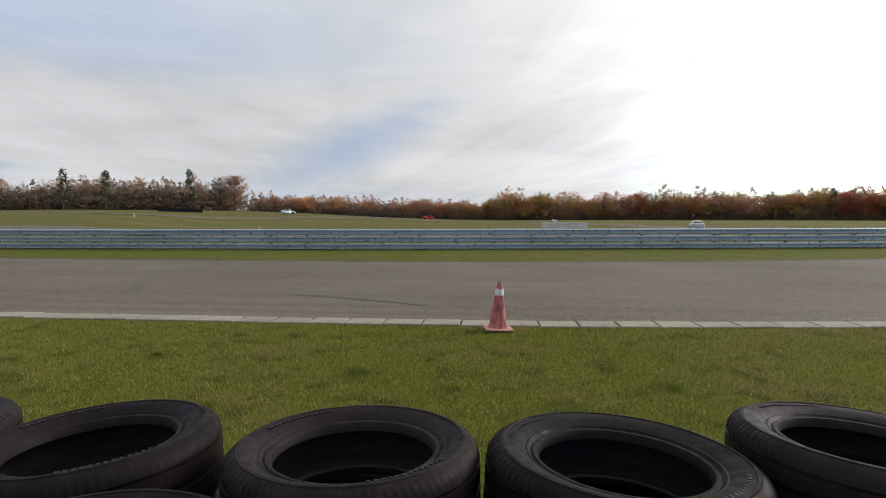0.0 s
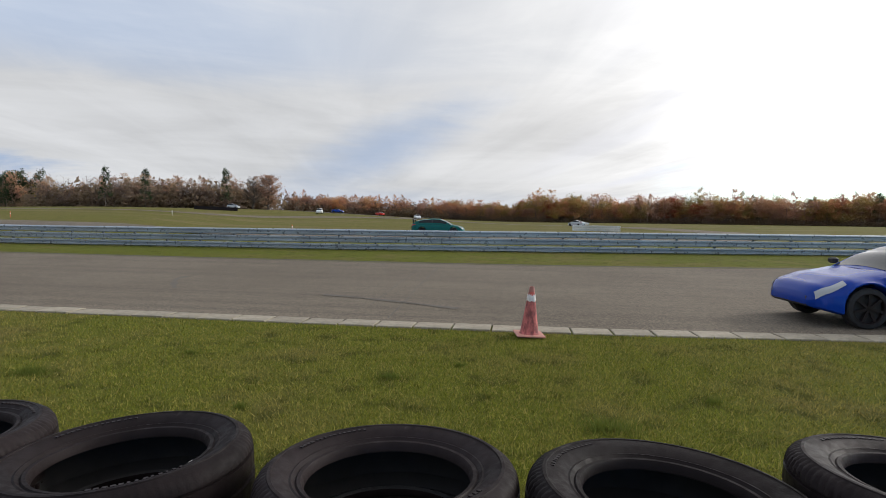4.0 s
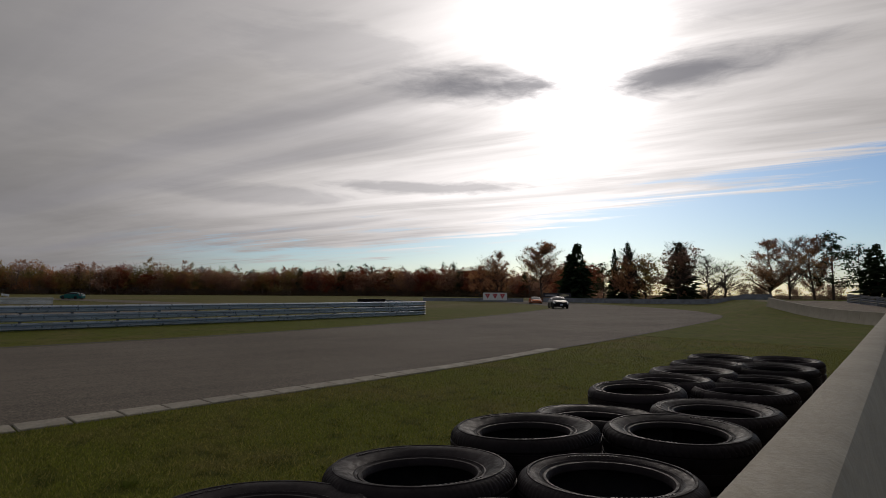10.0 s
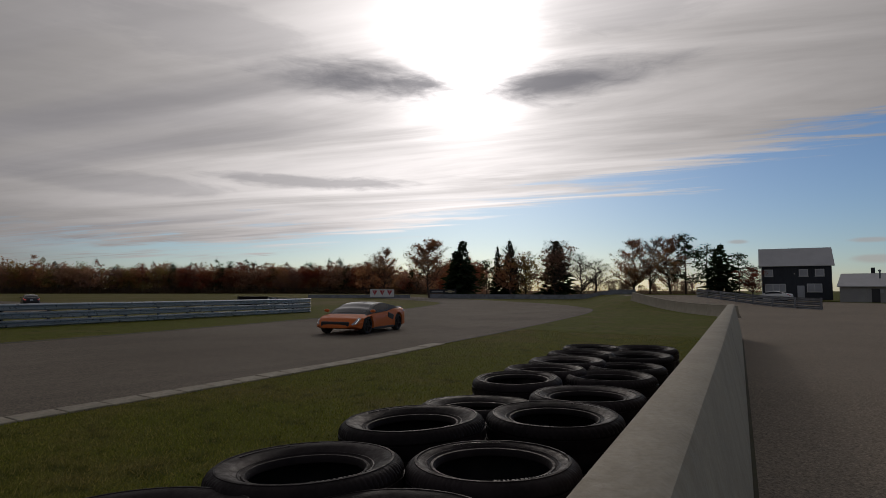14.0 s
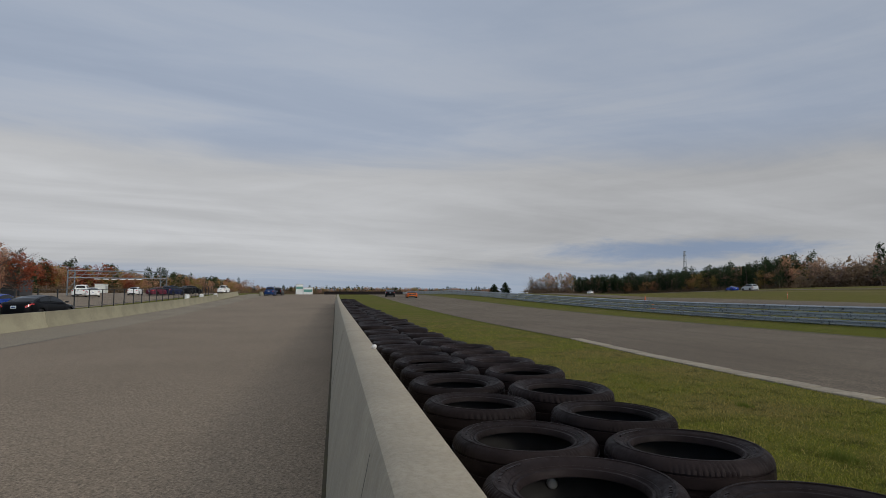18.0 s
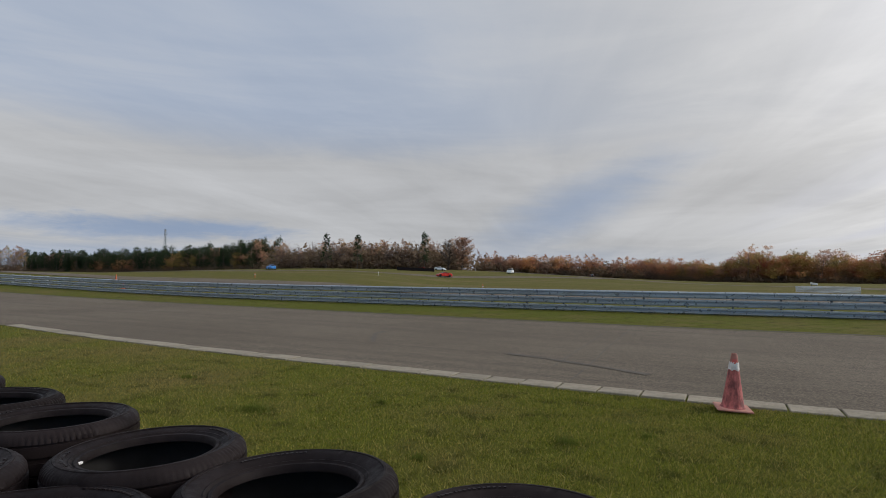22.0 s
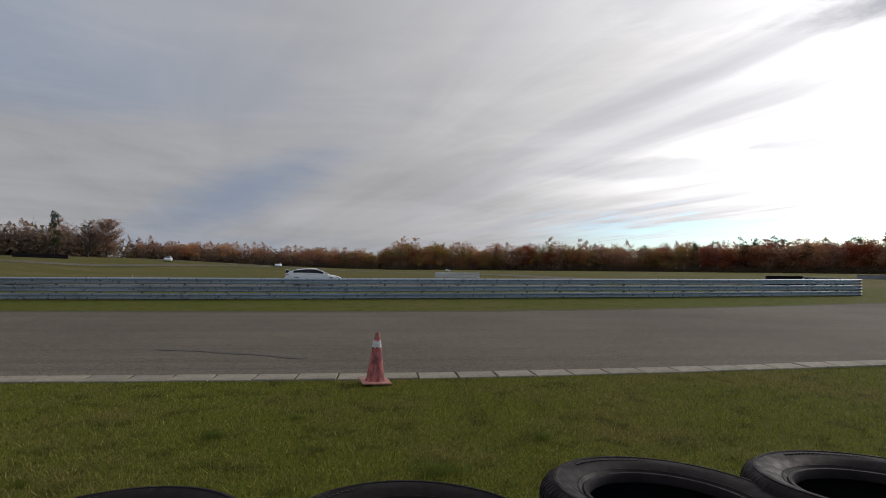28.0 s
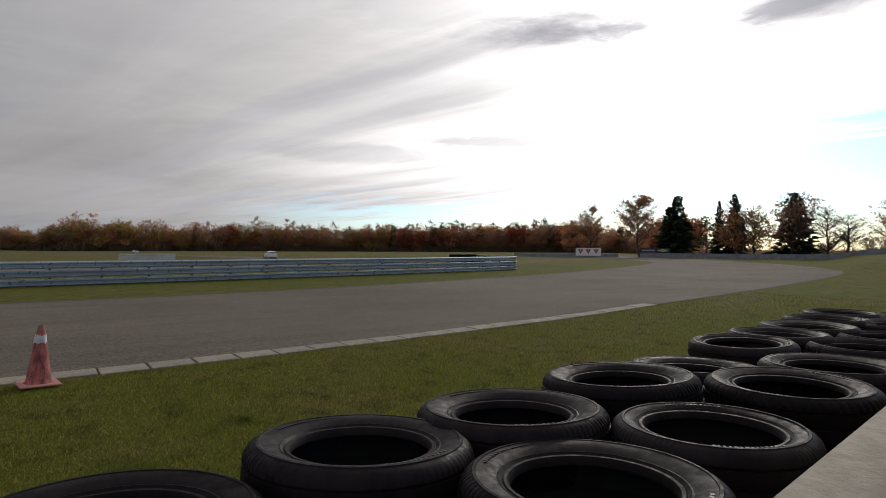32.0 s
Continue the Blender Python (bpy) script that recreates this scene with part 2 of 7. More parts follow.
# ---- materials ----
def material(name, base, rough=0.7, metal=0.0, two=None, big=0.0, fine=0.0, big_scale=0.4, fine_scale=20.0, bump=0.0, bump_scale=60.0,
             spread=0.0, coat=0.0, emit=None, spec=0.5, stretch=(1, 1, 1)):
    """A surface with a base colour, broad stains and fine grain towards a second colour, relief, and a spread between pieces."""
    made = bpy.data.materials.new(name)
    made.use_nodes = True
    tree = made.node_tree
    n = Nodes(tree)
    shader = tree.nodes["Principled BSDF"]
    place = n.add("ShaderNodeTexCoord").outputs["Object"]
    if stretch != (1, 1, 1):
        place = n.mapped(place, scale=stretch)
    colour = base
    two = two or tuple(c * 0.6 for c in base)
    if big:
        colour = n.mix(n.math("MULTIPLY", n.ramp(n.noise(place, big_scale, 5.0, 0.6), 0.36, 0.68), big), colour, two)
    if fine:
        colour = n.mix(n.math("MULTIPLY", n.ramp(n.noise(place, fine_scale, 3.0, 0.6), 0.35, 0.7), fine), colour, tuple(c * 0.7 for c in two))
    if spread:
        chance = n.add("ShaderNodeObjectInfo").outputs["Random"]
        level = n.ramp(chance, 0.0, 1.0, 1.0 - spread, 1.0 + spread, smooth=False)
        grey = n.add("ShaderNodeCombineXYZ", sockets={0: level, 1: level, 2: level}).outputs[0]
        colour = n.mix(1.0, colour, grey, "MULTIPLY")
    if isinstance(colour, tuple):
        colour = (*colour, 1.0)
    n.put(shader.inputs["Base Color"], colour)
    shader.inputs["Roughness"].default_value = rough
    shader.inputs["Metallic"].default_value = metal
    shader.inputs["Coat Weight"].default_value = coat
    shader.inputs["Coat Roughness"].default_value = 0.05
    shader.inputs["Specular IOR Level"].default_value = spec
    if fine or big:
        n.put(shader.inputs["Roughness"], n.ramp(n.noise(place, fine_scale * 0.6, 2.0), 0.3, 0.7, max(0.02, rough - 0.10), min(1.0, rough + 0.10)))
    if bump:
        relief = n.add("ShaderNodeBump", sockets={"Strength": bump, "Distance": 0.01, "Height": n.noise(place, bump_scale, 4.0, 0.6)})
        n.put(shader.inputs["Normal"], relief.outputs[0])
    if emit:
        shader.inputs["Emission Color"].default_value = (*emit[0], 1.0)
        shader.inputs["Emission Strength"].default_value = emit[1]
    return made


def thin_leaf(made, n, shader, colour, share):
    """Light that shines through a thin leaf or blade."""
    glow = n.add("ShaderNodeBsdfTranslucent", sockets={"Color": colour})
    both = n.add("ShaderNodeMixShader", sockets={0: share, 1: shader.outputs[0], 2: glow.outputs[0]})
    made.node_tree.links.new(both.outputs[0], made.node_tree.nodes["Material Output"].inputs[0])


def leaf_material(name, colours, spread=0.3, rough=0.8):
    """Foliage: a colour per clump, out of three."""
    made = bpy.data.materials.new(name)
    made.use_nodes = True
    n = Nodes(made.node_tree)
    shader = made.node_tree.nodes["Principled BSDF"]
    island = n.add("ShaderNodeNewGeometry").outputs["Random Per Island"]
    place = n.add("ShaderNodeTexCoord").outputs["Object"]
    patch = n.noise(place, 0.14, 2.0, 0.5)
    pick = n.math("ADD", n.math("MULTIPLY", island, spread), n.ramp(patch, 0.32, 0.68, -0.05, 0.85))
    first = n.mix(n.ramp(pick, 0.1, 0.5), colours[0], colours[1])
    colour = n.mix(n.ramp(pick, 0.5, 1.0), first, colours[2])
    n.put(shader.inputs["Base Color"], colour)
    shader.inputs["Roughness"].default_value = rough
    shader.inputs["Specular IOR Level"].default_value = 0.15
    thin_leaf(made, n, shader, colour, 0.55)
    return made


def grass_material(name, lush, dry, dark, blades=False):
    made = bpy.data.materials.new(name)
    made.use_nodes = True
    n = Nodes(made.node_tree)
    shader = made.node_tree.nodes["Principled BSDF"]
    place = n.add("ShaderNodeTexCoord").outputs["Object"]
    patch = n.noise(place, 0.55, 5.0, 0.62)
    broad = n.noise(place, 0.06, 3.0, 0.5)
    colour = n.mix(n.ramp(n.math("ADD", n.math("MULTIPLY", patch, 0.7), n.math("MULTIPLY", broad, 0.45)), 0.50, 0.74), lush, dry)
    ahead = n.add("ShaderNodeSeparateXYZ", sockets={0: place}).outputs[1]
    colour = n.mix(n.ramp(ahead, 34.0, 60.0, 0.0, 0.5), colour, dry)
    strip = n.noise(n.mapped(place, scale=(0.012, 0.09, 1.0)), 1.0, 4.0, 0.6, 0.4)
    colour = n.mix(n.math("MULTIPLY", n.ramp(strip, 0.46, 0.66), n.ramp(ahead, 40.0, 70.0, 0.0, 0.9)), colour, (0.21, 0.165, 0.078))
    colour = n.mix(n.math("MULTIPLY", n.ramp(n.noise(place, 2.3, 4.0, 0.6), 0.50, 0.70), 0.7), colour, dark)
    if blades:
        island = n.add("ShaderNodeNewGeometry").outputs["Random Per Island"]
        tuft = n.noise(place, 24.0, 4.0, 0.7)
        colour = n.mix(n.ramp(tuft, 0.50, 0.66, 0.0, 0.85), colour, dark)
        colour = n.mix(n.ramp(tuft, 0.48, 0.34, 0.0, 0.5), colour, dry)
        colour = n.mix(n.ramp(island, 0.55, 1.0, 0.0, 0.7), colour, tuple(min(1, c * 1.35) for c in dry))
        colour = n.mix(n.ramp(island, 0.45, 0.0, 0.0, 0.7), colour, dark)
    else:
        colour = n.mix(n.ramp(n.noise(place, 38.0, 3.0, 0.7), 0.35, 0.7, 0.0, 0.6), colour, dark)
        relief = n.add("ShaderNodeBump", sockets={"Strength": 0.7, "Distance": 0.03, "Height": n.noise(place, 30.0, 4.0, 0.7)})
        n.put(shader.inputs["Normal"], relief.outputs[0])
    n.put(shader.inputs["Base Color"], colour)
    shader.inputs["Roughness"].default_value = 0.9
    shader.inputs["Specular IOR Level"].default_value = 0.05
    if blades:
        thin_leaf(made, n, shader, colour, 0.3)
    return made


def asphalt_material(name, base, dark, lines=0.0, turn=0.0):
    """Worn asphalt: stone grain, broad stains, and rubbered bands along the driving line."""
    made = bpy.data.materials.new(name)
    made.use_nodes = True
    n = Nodes(made.node_tree)
    shader = made.node_tree.nodes["Principled BSDF"]
    place = n.add("ShaderNodeTexCoord").outputs["Object"]
    stain = n.noise(place, 0.16, 5.0, 0.6)
    colour = n.mix(n.math("MULTIPLY", n.ramp(stain, 0.38, 0.66), 0.55), base, dark)
    band = n.noise(n.mapped(place, rot=(0, 0, turn), scale=(0.012, 1.5, 1.0)), 0.9, 5.0, 0.65)
    colour = n.mix(n.math("MULTIPLY", n.ramp(band, 0.45, 0.7), lines), colour, dark)
    grit = n.noise(place, 34.0, 4.0, 0.75)
    colour = n.mix(n.ramp(grit, 0.50, 0.62, 0.0, 0.8), colour, tuple(c * 0.5 for c in dark))
    colour = n.mix(n.ramp(grit, 0.47, 0.34, 0.0, 0.8), colour, tuple(min(1.0, c * 1.6) for c in base))
    stones = n.add("ShaderNodeTexVoronoi", sockets={"Vector": place, "Scale": 95.0})
    pale = tuple(min(1.0, c * 1.55) for c in base)
    colour = n.mix(n.ramp(stones.outputs["Distance"], 0.05, 0.35, 0.45, 0.0), colour, pale)
    colour = n.mix(n.ramp(n.noise(place, 60.0, 3.0, 0.7), 0.45, 0.72, 0.0, 0.5), colour, tuple(c * 0.55 for c in dark))
    n.put(shader.inputs["Base Color"], colour)
    n.put(shader.inputs["Roughness"], n.ramp(stain, 0.3, 0.7, 0.86, 0.97))
    shader.inputs["Specular IOR Level"].default_value = 0.12
    relief = n.add("ShaderNodeBump", sockets={"Strength": 0.35, "Distance": 0.006, "Height": n.noise(place, 110.0, 3.0, 0.7)})
    n.put(shader.inputs["Normal"], relief.outputs[0])
    return made


GRASS = grass_material("grass", (0.120, 0.130, 0.018), (0.168, 0.138, 0.044), (0.040, 0.047, 0.010))
BLADES = grass_material("grass_blades", (0.248, 0.266, 0.036), (0.335, 0.265, 0.092), (0.050, 0.058, 0.014), blades=True)
WEEDS = leaf_material("weeds", ((0.09, 0.12, 0.022), (0.13, 0.16, 0.03), (0.18, 0.20, 0.045)))
TRACK = asphalt_material("track_asphalt", (0.182, 0.151, 0.115), (0.116, 0.096, 0.074), lines=0.7, turn=radians(-2))
LANE = asphalt_material("lane_asphalt", (0.255, 0.207, 0.155), (0.200, 0.162, 0.123), lines=0.15)
APRON = asphalt_material("apron_concrete", (0.275, 0.240, 0.185), (0.205, 0.178, 0.138), lines=0.1)
SOIL = material("bare_soil", (0.050, 0.038, 0.024), 0.95, two=(0.08, 0.07, 0.025), big=0.7, big_scale=1.5, fine=0.4)
SEAL = material("crack_seal", (0.085, 0.075, 0.064), 0.8, big=0.4, fine=0.3)
RUBBER_MARK = material("rubber_mark", (0.082, 0.069, 0.054), 0.9, two=(0.115, 0.096, 0.075), big=0.8, big_scale=2.5, fine=0.6)
RUBBER_FAINT = material("faint_rubber_mark", (0.108, 0.091, 0.071), 0.9, two=(0.088, 0.074, 0.058), big=0.8, big_scale=2.0, fine=0.6)
CONCRETE = material("wall_concrete", (0.37, 0.325, 0.248), 0.85, two=(0.27, 0.238, 0.180), big=0.55, big_scale=2.4, fine=0.28, fine_scale=40, bump=0.45, bump_scale=60, stretch=(1.0, 1.0, 0.45))
OLD_CONCRETE = material("barrier_concrete", (0.3570, 0.3272, 0.2210), 0.88, two=(0.2295, 0.2082, 0.1445), big=0.6, big_scale=0.6, fine=0.3, bump=0.25, spread=0.10)
KERB = material("kerb_concrete", (0.325, 0.285, 0.212), 0.88, two=(0.23, 0.197, 0.145), big=0.7, big_scale=2.2, fine=0.4, bump=0.4, spread=0.12)
RUBBER = material("tyre_rubber", (0.0095, 0.0068, 0.0070), 0.56, two=(0.026, 0.0195, 0.0195), big=0.65, big_scale=5.5, fine=0.35, fine_scale=60, bump=0.12, bump_scale=180, spread=0.35, spec=0.07)
RUBBER_IN = material("tyre_liner", (0.006, 0.0055, 0.006), 0.7, two=(0.015, 0.013, 0.012), big=0.6, big_scale=6, fine=0.3)
# lettering paler than the rubber: its sheen is put into the base colour
LETTER = material("sidewall_lettering", (0.026, 0.020, 0.020), 0.5, two=(0.016, 0.012, 0.012), big=0.8, big_scale=9, spec=0.12)
WHITE_RUBBER = material("tyre_chalk_mark", (0.45, 0.45, 0.44), 0.8, big=0.6, big_scale=30)
ZINC = material("galvanised_steel", (0.40, 0.435, 0.475), 0.36, metal=0.6, two=(0.29, 0.31, 0.345), big=0.45, big_scale=0.9, fine=0.15, fine_scale=9, spread=0.07)
POST_STEEL = material("dark_post_steel", (0.055, 0.057, 0.06), 0.75, metal=0.2, big=0.4, big_scale=2.0)
ZINC_OLD = material("weathered_zinc", (0.27, 0.29, 0.32), 0.6, metal=0.45, two=(0.15, 0.15, 0.16), big=0.7, big_scale=1.2, fine=0.4, spread=0.12)
BARRIER_WHITE = material("white_barrier_paint", (0.70, 0.70, 0.68), 0.6, two=(0.45, 0.44, 0.41), big=0.5, big_scale=0.8, fine=0.2)
CONE_RED = material("cone_red", (0.62, 0.10, 0.075), 0.6, two=(0.40, 0.13, 0.13), big=0.7, big_scale=7.0, fine=0.3, fine_scale=40)
CONE_FADED = material("cone_faded", (0.62, 0.17, 0.15), 0.75, two=(0.12, 0.04, 0.04), big=0.8, big_scale=9.0, fine=0.4, fine_scale=45, stretch=(1.6, 1.6, 0.7))
CONE_TIP = material("cone_tip", (0.42, 0.17, 0.13), 0.75, two=(0.26, 0.12, 0.10), big=0.7, big_scale=12.0, fine=0.3)
CONE_WHITE = material("cone_collar", (0.72, 0.70, 0.68), 0.5, two=(0.45, 0.40, 0.38), big=0.5, big_scale=20)
CONE_FOOT = material("cone_foot", (0.52, 0.22, 0.17), 0.75, two=(0.35, 0.20, 0.16), big=0.6, big_scale=10)
BARK = material("bark", (0.115, 0.085, 0.065), 0.9, two=(0.06, 0.045, 0.038), big=0.6, big_scale=1.5, fine=0.4)
TWIG = material("bare_twigs", (0.22, 0.160, 0.125), 0.9, two=(0.13, 0.095, 0.078), big=0.6, big_scale=0.3)
RUST = leaf_material("autumn_leaves", ((0.3680, 0.1898, 0.1207), (0.5520, 0.2587, 0.1265), (0.6095, 0.3565, 0.1610)))
OCHRE = leaf_material("ochre_leaves", ((0.3129, 0.2191, 0.0835), (0.4485, 0.2921, 0.0940), (0.2712, 0.2294, 0.0835)))
BROWN = leaf_material("brown_leaves", ((0.3300, 0.1950, 0.1450), (0.4700, 0.2650, 0.1750), (0.5500, 0.3300, 0.1950)))
CRIMSON = leaf_material("red_leaves", ((0.2675, 0.0787, 0.0472), (0.3776, 0.1023, 0.0551), (0.2832, 0.1180, 0.0551)))
FADED = leaf_material("faded_leaves", ((0.3600, 0.2400, 0.1750), (0.4600, 0.2950, 0.1950), (0.5000, 0.3500, 0.2150)))
NEEDLES = leaf_material("pine_needles", ((0.028, 0.046, 0.022), (0.043, 0.068, 0.031), (0.066, 0.088, 0.040)))
SHRUB = leaf_material("shrub", ((0.2000, 0.1420, 0.1080), (0.2700, 0.1900, 0.1250), (0.2500, 0.1800, 0.1150)))

# ---- mesh helpers ----
class Geo:
    """Vertices and faces gathered for one mesh."""

    def __init__(self):
        self.v, self.f = [], []

    def add(self, verts, faces):
        k = len(self.v)
        self.v.extend(tuple(p) for p in verts)
        self.f.extend(tuple(i + k for i in face) for face in faces)
        return self

    def box(self, size, at=(0, 0, 0), turn=None, bevel=0.0):
        sx, sy, sz = (s / 2 for s in size)
        if bevel <= 0:
            pts = [(x, y, z) for x in (-sx, sx) for y in (-sy, sy) for z in (-sz, sz)]
            faces = [(0, 1, 3, 2), (4, 6, 7, 5), (0, 4, 5, 1), (2, 3, 7, 6), (0, 2, 6, 4), (1, 5, 7, 3)]
        else:
            b = min(bevel, sx, sy, sz)
            pts, faces = [], []
            loop = [(-1, -1), (1, -1), (1, 1), (-1, 1)]
            for z, inset in ((-sz, b), (-sz + b, 0), (sz - b, 0), (sz, b)):
                for px, py in loop:
                    ax, ay = sx - inset, sy - inset
                    for k in (0, 1):
                        first = (px * py > 0) == (k == 0)
                        pts.append((px * (ax if first else max(ax - b, 0)), py * (max(ay - b, 0) if first else ay), z))
            m = 8
            for r in range(3):
                for i in range(m):
                    j = (i + 1) % m
                    faces.append((r * m + i, r * m + j, (r + 1) * m + j, (r + 1) * m + i))
            faces += [tuple(range(m - 1, -1, -1)), tuple(range(3 * m, 4 * m))]
        mat = Matrix.Translation(at) @ (turn or Matrix())
        return self.add([mat @ Vector(p) for p in pts], faces)

    def rings(self, rings, closed=False, cap=True, loop=True):
        """A skin over rings of equal count."""
        m = len(rings[0])
        faces = []
        count = len(rings)
        for r in range(count if closed else count - 1):
            q = (r + 1) % count
            for i in range(m if loop else m - 1):
                j = (i + 1) % m
                faces.append((r * m + i, r * m + j, q * m + j, q * m + i))
        if cap and not closed:
            faces += [tuple(range(m - 1, -1, -1)), tuple(range((count - 1) * m, count * m))]
        return self.add([p for ring in rings for p in ring], faces)

    def lathe(self, profile, seg=32, closed=False, cap=True, at=(0, 0, 0), turn=None):
        """A profile of (radius, height) spun about z."""
        mat = Matrix.Translation(at) @ (turn or Matrix())
        rings = [[mat @ Vector((r * math.cos(2 * math.pi * i / seg), r * math.sin(2 * math.pi * i / seg), z)) for i in range(seg)] for r, z in profile]
        return self.rings(rings, closed, cap)

    def tube(self, path, radius, seg=6, cap=True):
        rings = []
        pts = [Vector(p) for p in path]
        for k, p in enumerate(pts):
            way = (pts[min(k + 1, len(pts) - 1)] - pts[max(k - 1, 0)]).normalized()
            side = way.orthogonal().normalized()
            up = way.cross(side)
            r = radius[k] if isinstance(radius, (list, tuple)) else radius
            rings.append([p + r * (math.cos(2 * math.pi * i / seg) * side + math.sin(2 * math.pi * i / seg) * up) for i in range(seg)])
        return self.rings(rings, cap=cap)

    def mesh(self, name, *mats, smooth=False):
        data = bpy.data.meshes.new(name)
        data.from_pydata(self.v, [], self.f)
        for m in mats:
            data.materials.append(m)
        if smooth:
            data.polygons.foreach_set("use_smooth", [True] * len(data.polygons))
            if smooth != "all":
                data.set_sharp_from_angle(angle=radians(35))
        data.update()
        return data


def part(name, geo, mat, parent=None, label="", smooth=False, at=None):
    """One mesh object, under a thing or a part when a parent is given."""
    data = geo if isinstance(geo, bpy.types.Mesh) else geo.mesh(name, mat, smooth=smooth)
    ob = new(name, data)
    if parent is not None:
        ob.parent = parent
    if at is not None:
        ob.matrix_basis = at if isinstance(at, Matrix) else Matrix.Translation(at)
    if label:
        ob["label"] = label
    return ob


def thing(name, label, category, m=None, group="", kind=""):
    ob = new(name)
    ob.empty_display_size = 0.2
    if m is not None:
        ob.matrix_basis = m
    return tagged(ob, label, category, group, kind)


def bulk(name, verts, faces_n, mat, size):
    """A large mesh from arrays of vertices and of equal-sided faces."""
    data = bpy.data.meshes.new(name)
    verts = np.ascontiguousarray(verts, dtype=np.float32)
    faces = np.ascontiguousarray(faces_n, dtype=np.int32)
    data.vertices.add(len(verts))
    data.vertices.foreach_set("co", verts.ravel())
    data.loops.add(faces.size)
    data.loops.foreach_set("vertex_index", faces.ravel())
    data.polygons.add(len(faces))
    data.polygons.foreach_set("loop_start", np.arange(0, faces.size, size, dtype=np.int32))
    data.materials.append(mat)
    data.update(calc_edges=True)
    data.validate()
    return new(name, data)


# ---- the lie of the land ----
def ease(a, b, x):
    t = min(1.0, max(0.0, (x - a) / (b - a)))
    return t * t * (3 - 2 * t)


def height(x, y):
    """Flat by the near track, rising gently to the left, with a low hill behind the infield and a rise beyond the pit exit."""
    r, az = math.hypot(x, y), math.degrees(math.atan2(-x, y))
    hill = 4.3 * ease(100 - 80 * ease(26, 40, az), 232, r) * ease(0, 30, az) * ease(78, 38, az) * ease(31, 60, y)
    slope = 1.7 * ease(-25, -160, x)
    rise = 1.0 * ease(5, 22, y) * ease(40, 58, x) * ease(0, -4.5, y - 0.42 * x)
    lot = 0.35 * ease(-15.2, -18.0, y) * ease(20, -20, x)
    bank = 0.28 * ease(30, 46, y) * ease(-5, -42, x) * ease(125, 70, y)
    dip = 0.40 * ease(6, 18, x) * ease(46, 60, y) * ease(140, 116, y) * ease(64, 46, x)
    return max(hill, slope) + rise + lot + bank - dip


def spline(points, step=2.0):
    """Points along a smooth line through the given ones."""
    out = []
    pts = [Vector(p) for p in points]
    for i in range(len(pts) - 1):
        p0, p1, p2, p3 = pts[max(i - 1, 0)], pts[i], pts[i + 1], pts[min(i + 2, len(pts) - 1)]
        count = max(1, round((p2 - p1).length / step))
        for k in range(count):
            t = k / count
            out.append(0.5 * (2 * p1 + (p2 - p0) * t + (2 * p0 - 5 * p1 + 4 * p2 - p3) * t * t + (3 * p1 - p0 - 3 * p2 + p3) * t ** 3))
    out.append(pts[-1])
    return out


def even(points, step):
    """The line cut to even lengths."""
    out, left = [points[0]], step
    for a, b in zip(points, points[1:]):
        length = (b - a).length
        pos = 0.0
        while length - pos >= left:
            pos += left
            out.append(a.lerp(b, pos / length))
            left = step
        left -= length - pos
    return out


def offset(points, d):
    """The line moved sideways, to its left for positive d."""
    out = []
    for k, p in enumerate(points):
        way = (points[min(k + 1, len(points) - 1)] - points[max(k - 1, 0)]).normalized()
        out.append(Vector((p.x - way.y * d, p.y + way.x * d)))
    return out


def ribbon(name, near, far, lift, mat, cells=6, kind="structure", label="", category="road", step_count=None):
    """A strip of ground between two lines, laid on the land."""
    count = step_count or max(len(near), len(far))

    def resample(line):
        ds = [0.0]
        for a, b in zip(line, line[1:]):
            ds.append(ds[-1] + (b - a).length)
        res = []
        for k in range(count):
            s = ds[-1] * k / (count - 1)
            i = max(0, min(len(ds) - 2, next((j for j in range(len(ds) - 1) if ds[j + 1] >= s), len(ds) - 2)))
            res.append(line[i].lerp(line[i + 1], (s - ds[i]) / max(1e-6, ds[i + 1] - ds[i])))
        return res
    a, b = resample(near), resample(far)
    geo = Geo()
    rings = []
    for p, q in zip(a, b):
        row = [p.lerp(q, k / cells) for k in range(cells + 1)]
        rings.append([(r.x, r.y, height(r.x, r.y) + lift) for r in row])
    geo.rings(rings, cap=False, loop=False)
    if (a[1] - a[0]).cross(b[0] - a[0]) > 0:
        geo.f = [f[::-1] for f in geo.f]
    ob = part(name, geo, mat, smooth="all")
    return tagged(ob, label, category, kind=kind)


def make_ground():
    xs = sorted({*(-2500, -1700, -1200, -900, -700), *range(-560, -300, 13), *range(34, 70), *range(-300, 130, 4), *range(130, 460, 14), 700, 900, 1200, 1700, 2500})
    ys = sorted({*(-2500, -1700, -1200, -900, -600, -450), *range(-320, -60, 14), *range(-22, 34), *range(-60, 244, 4), *range(244, 470, 12), 700, 900, 1200, 1700, 2500})
    geo = Geo()
    geo.rings([[(x, y, height(x, y)) for x in xs] for y in ys], cap=False, loop=False)
    tagged(part("ground", geo, GRASS, smooth="all"), "rolling mown grass with dry patches around the race track", "grass", kind="structure")


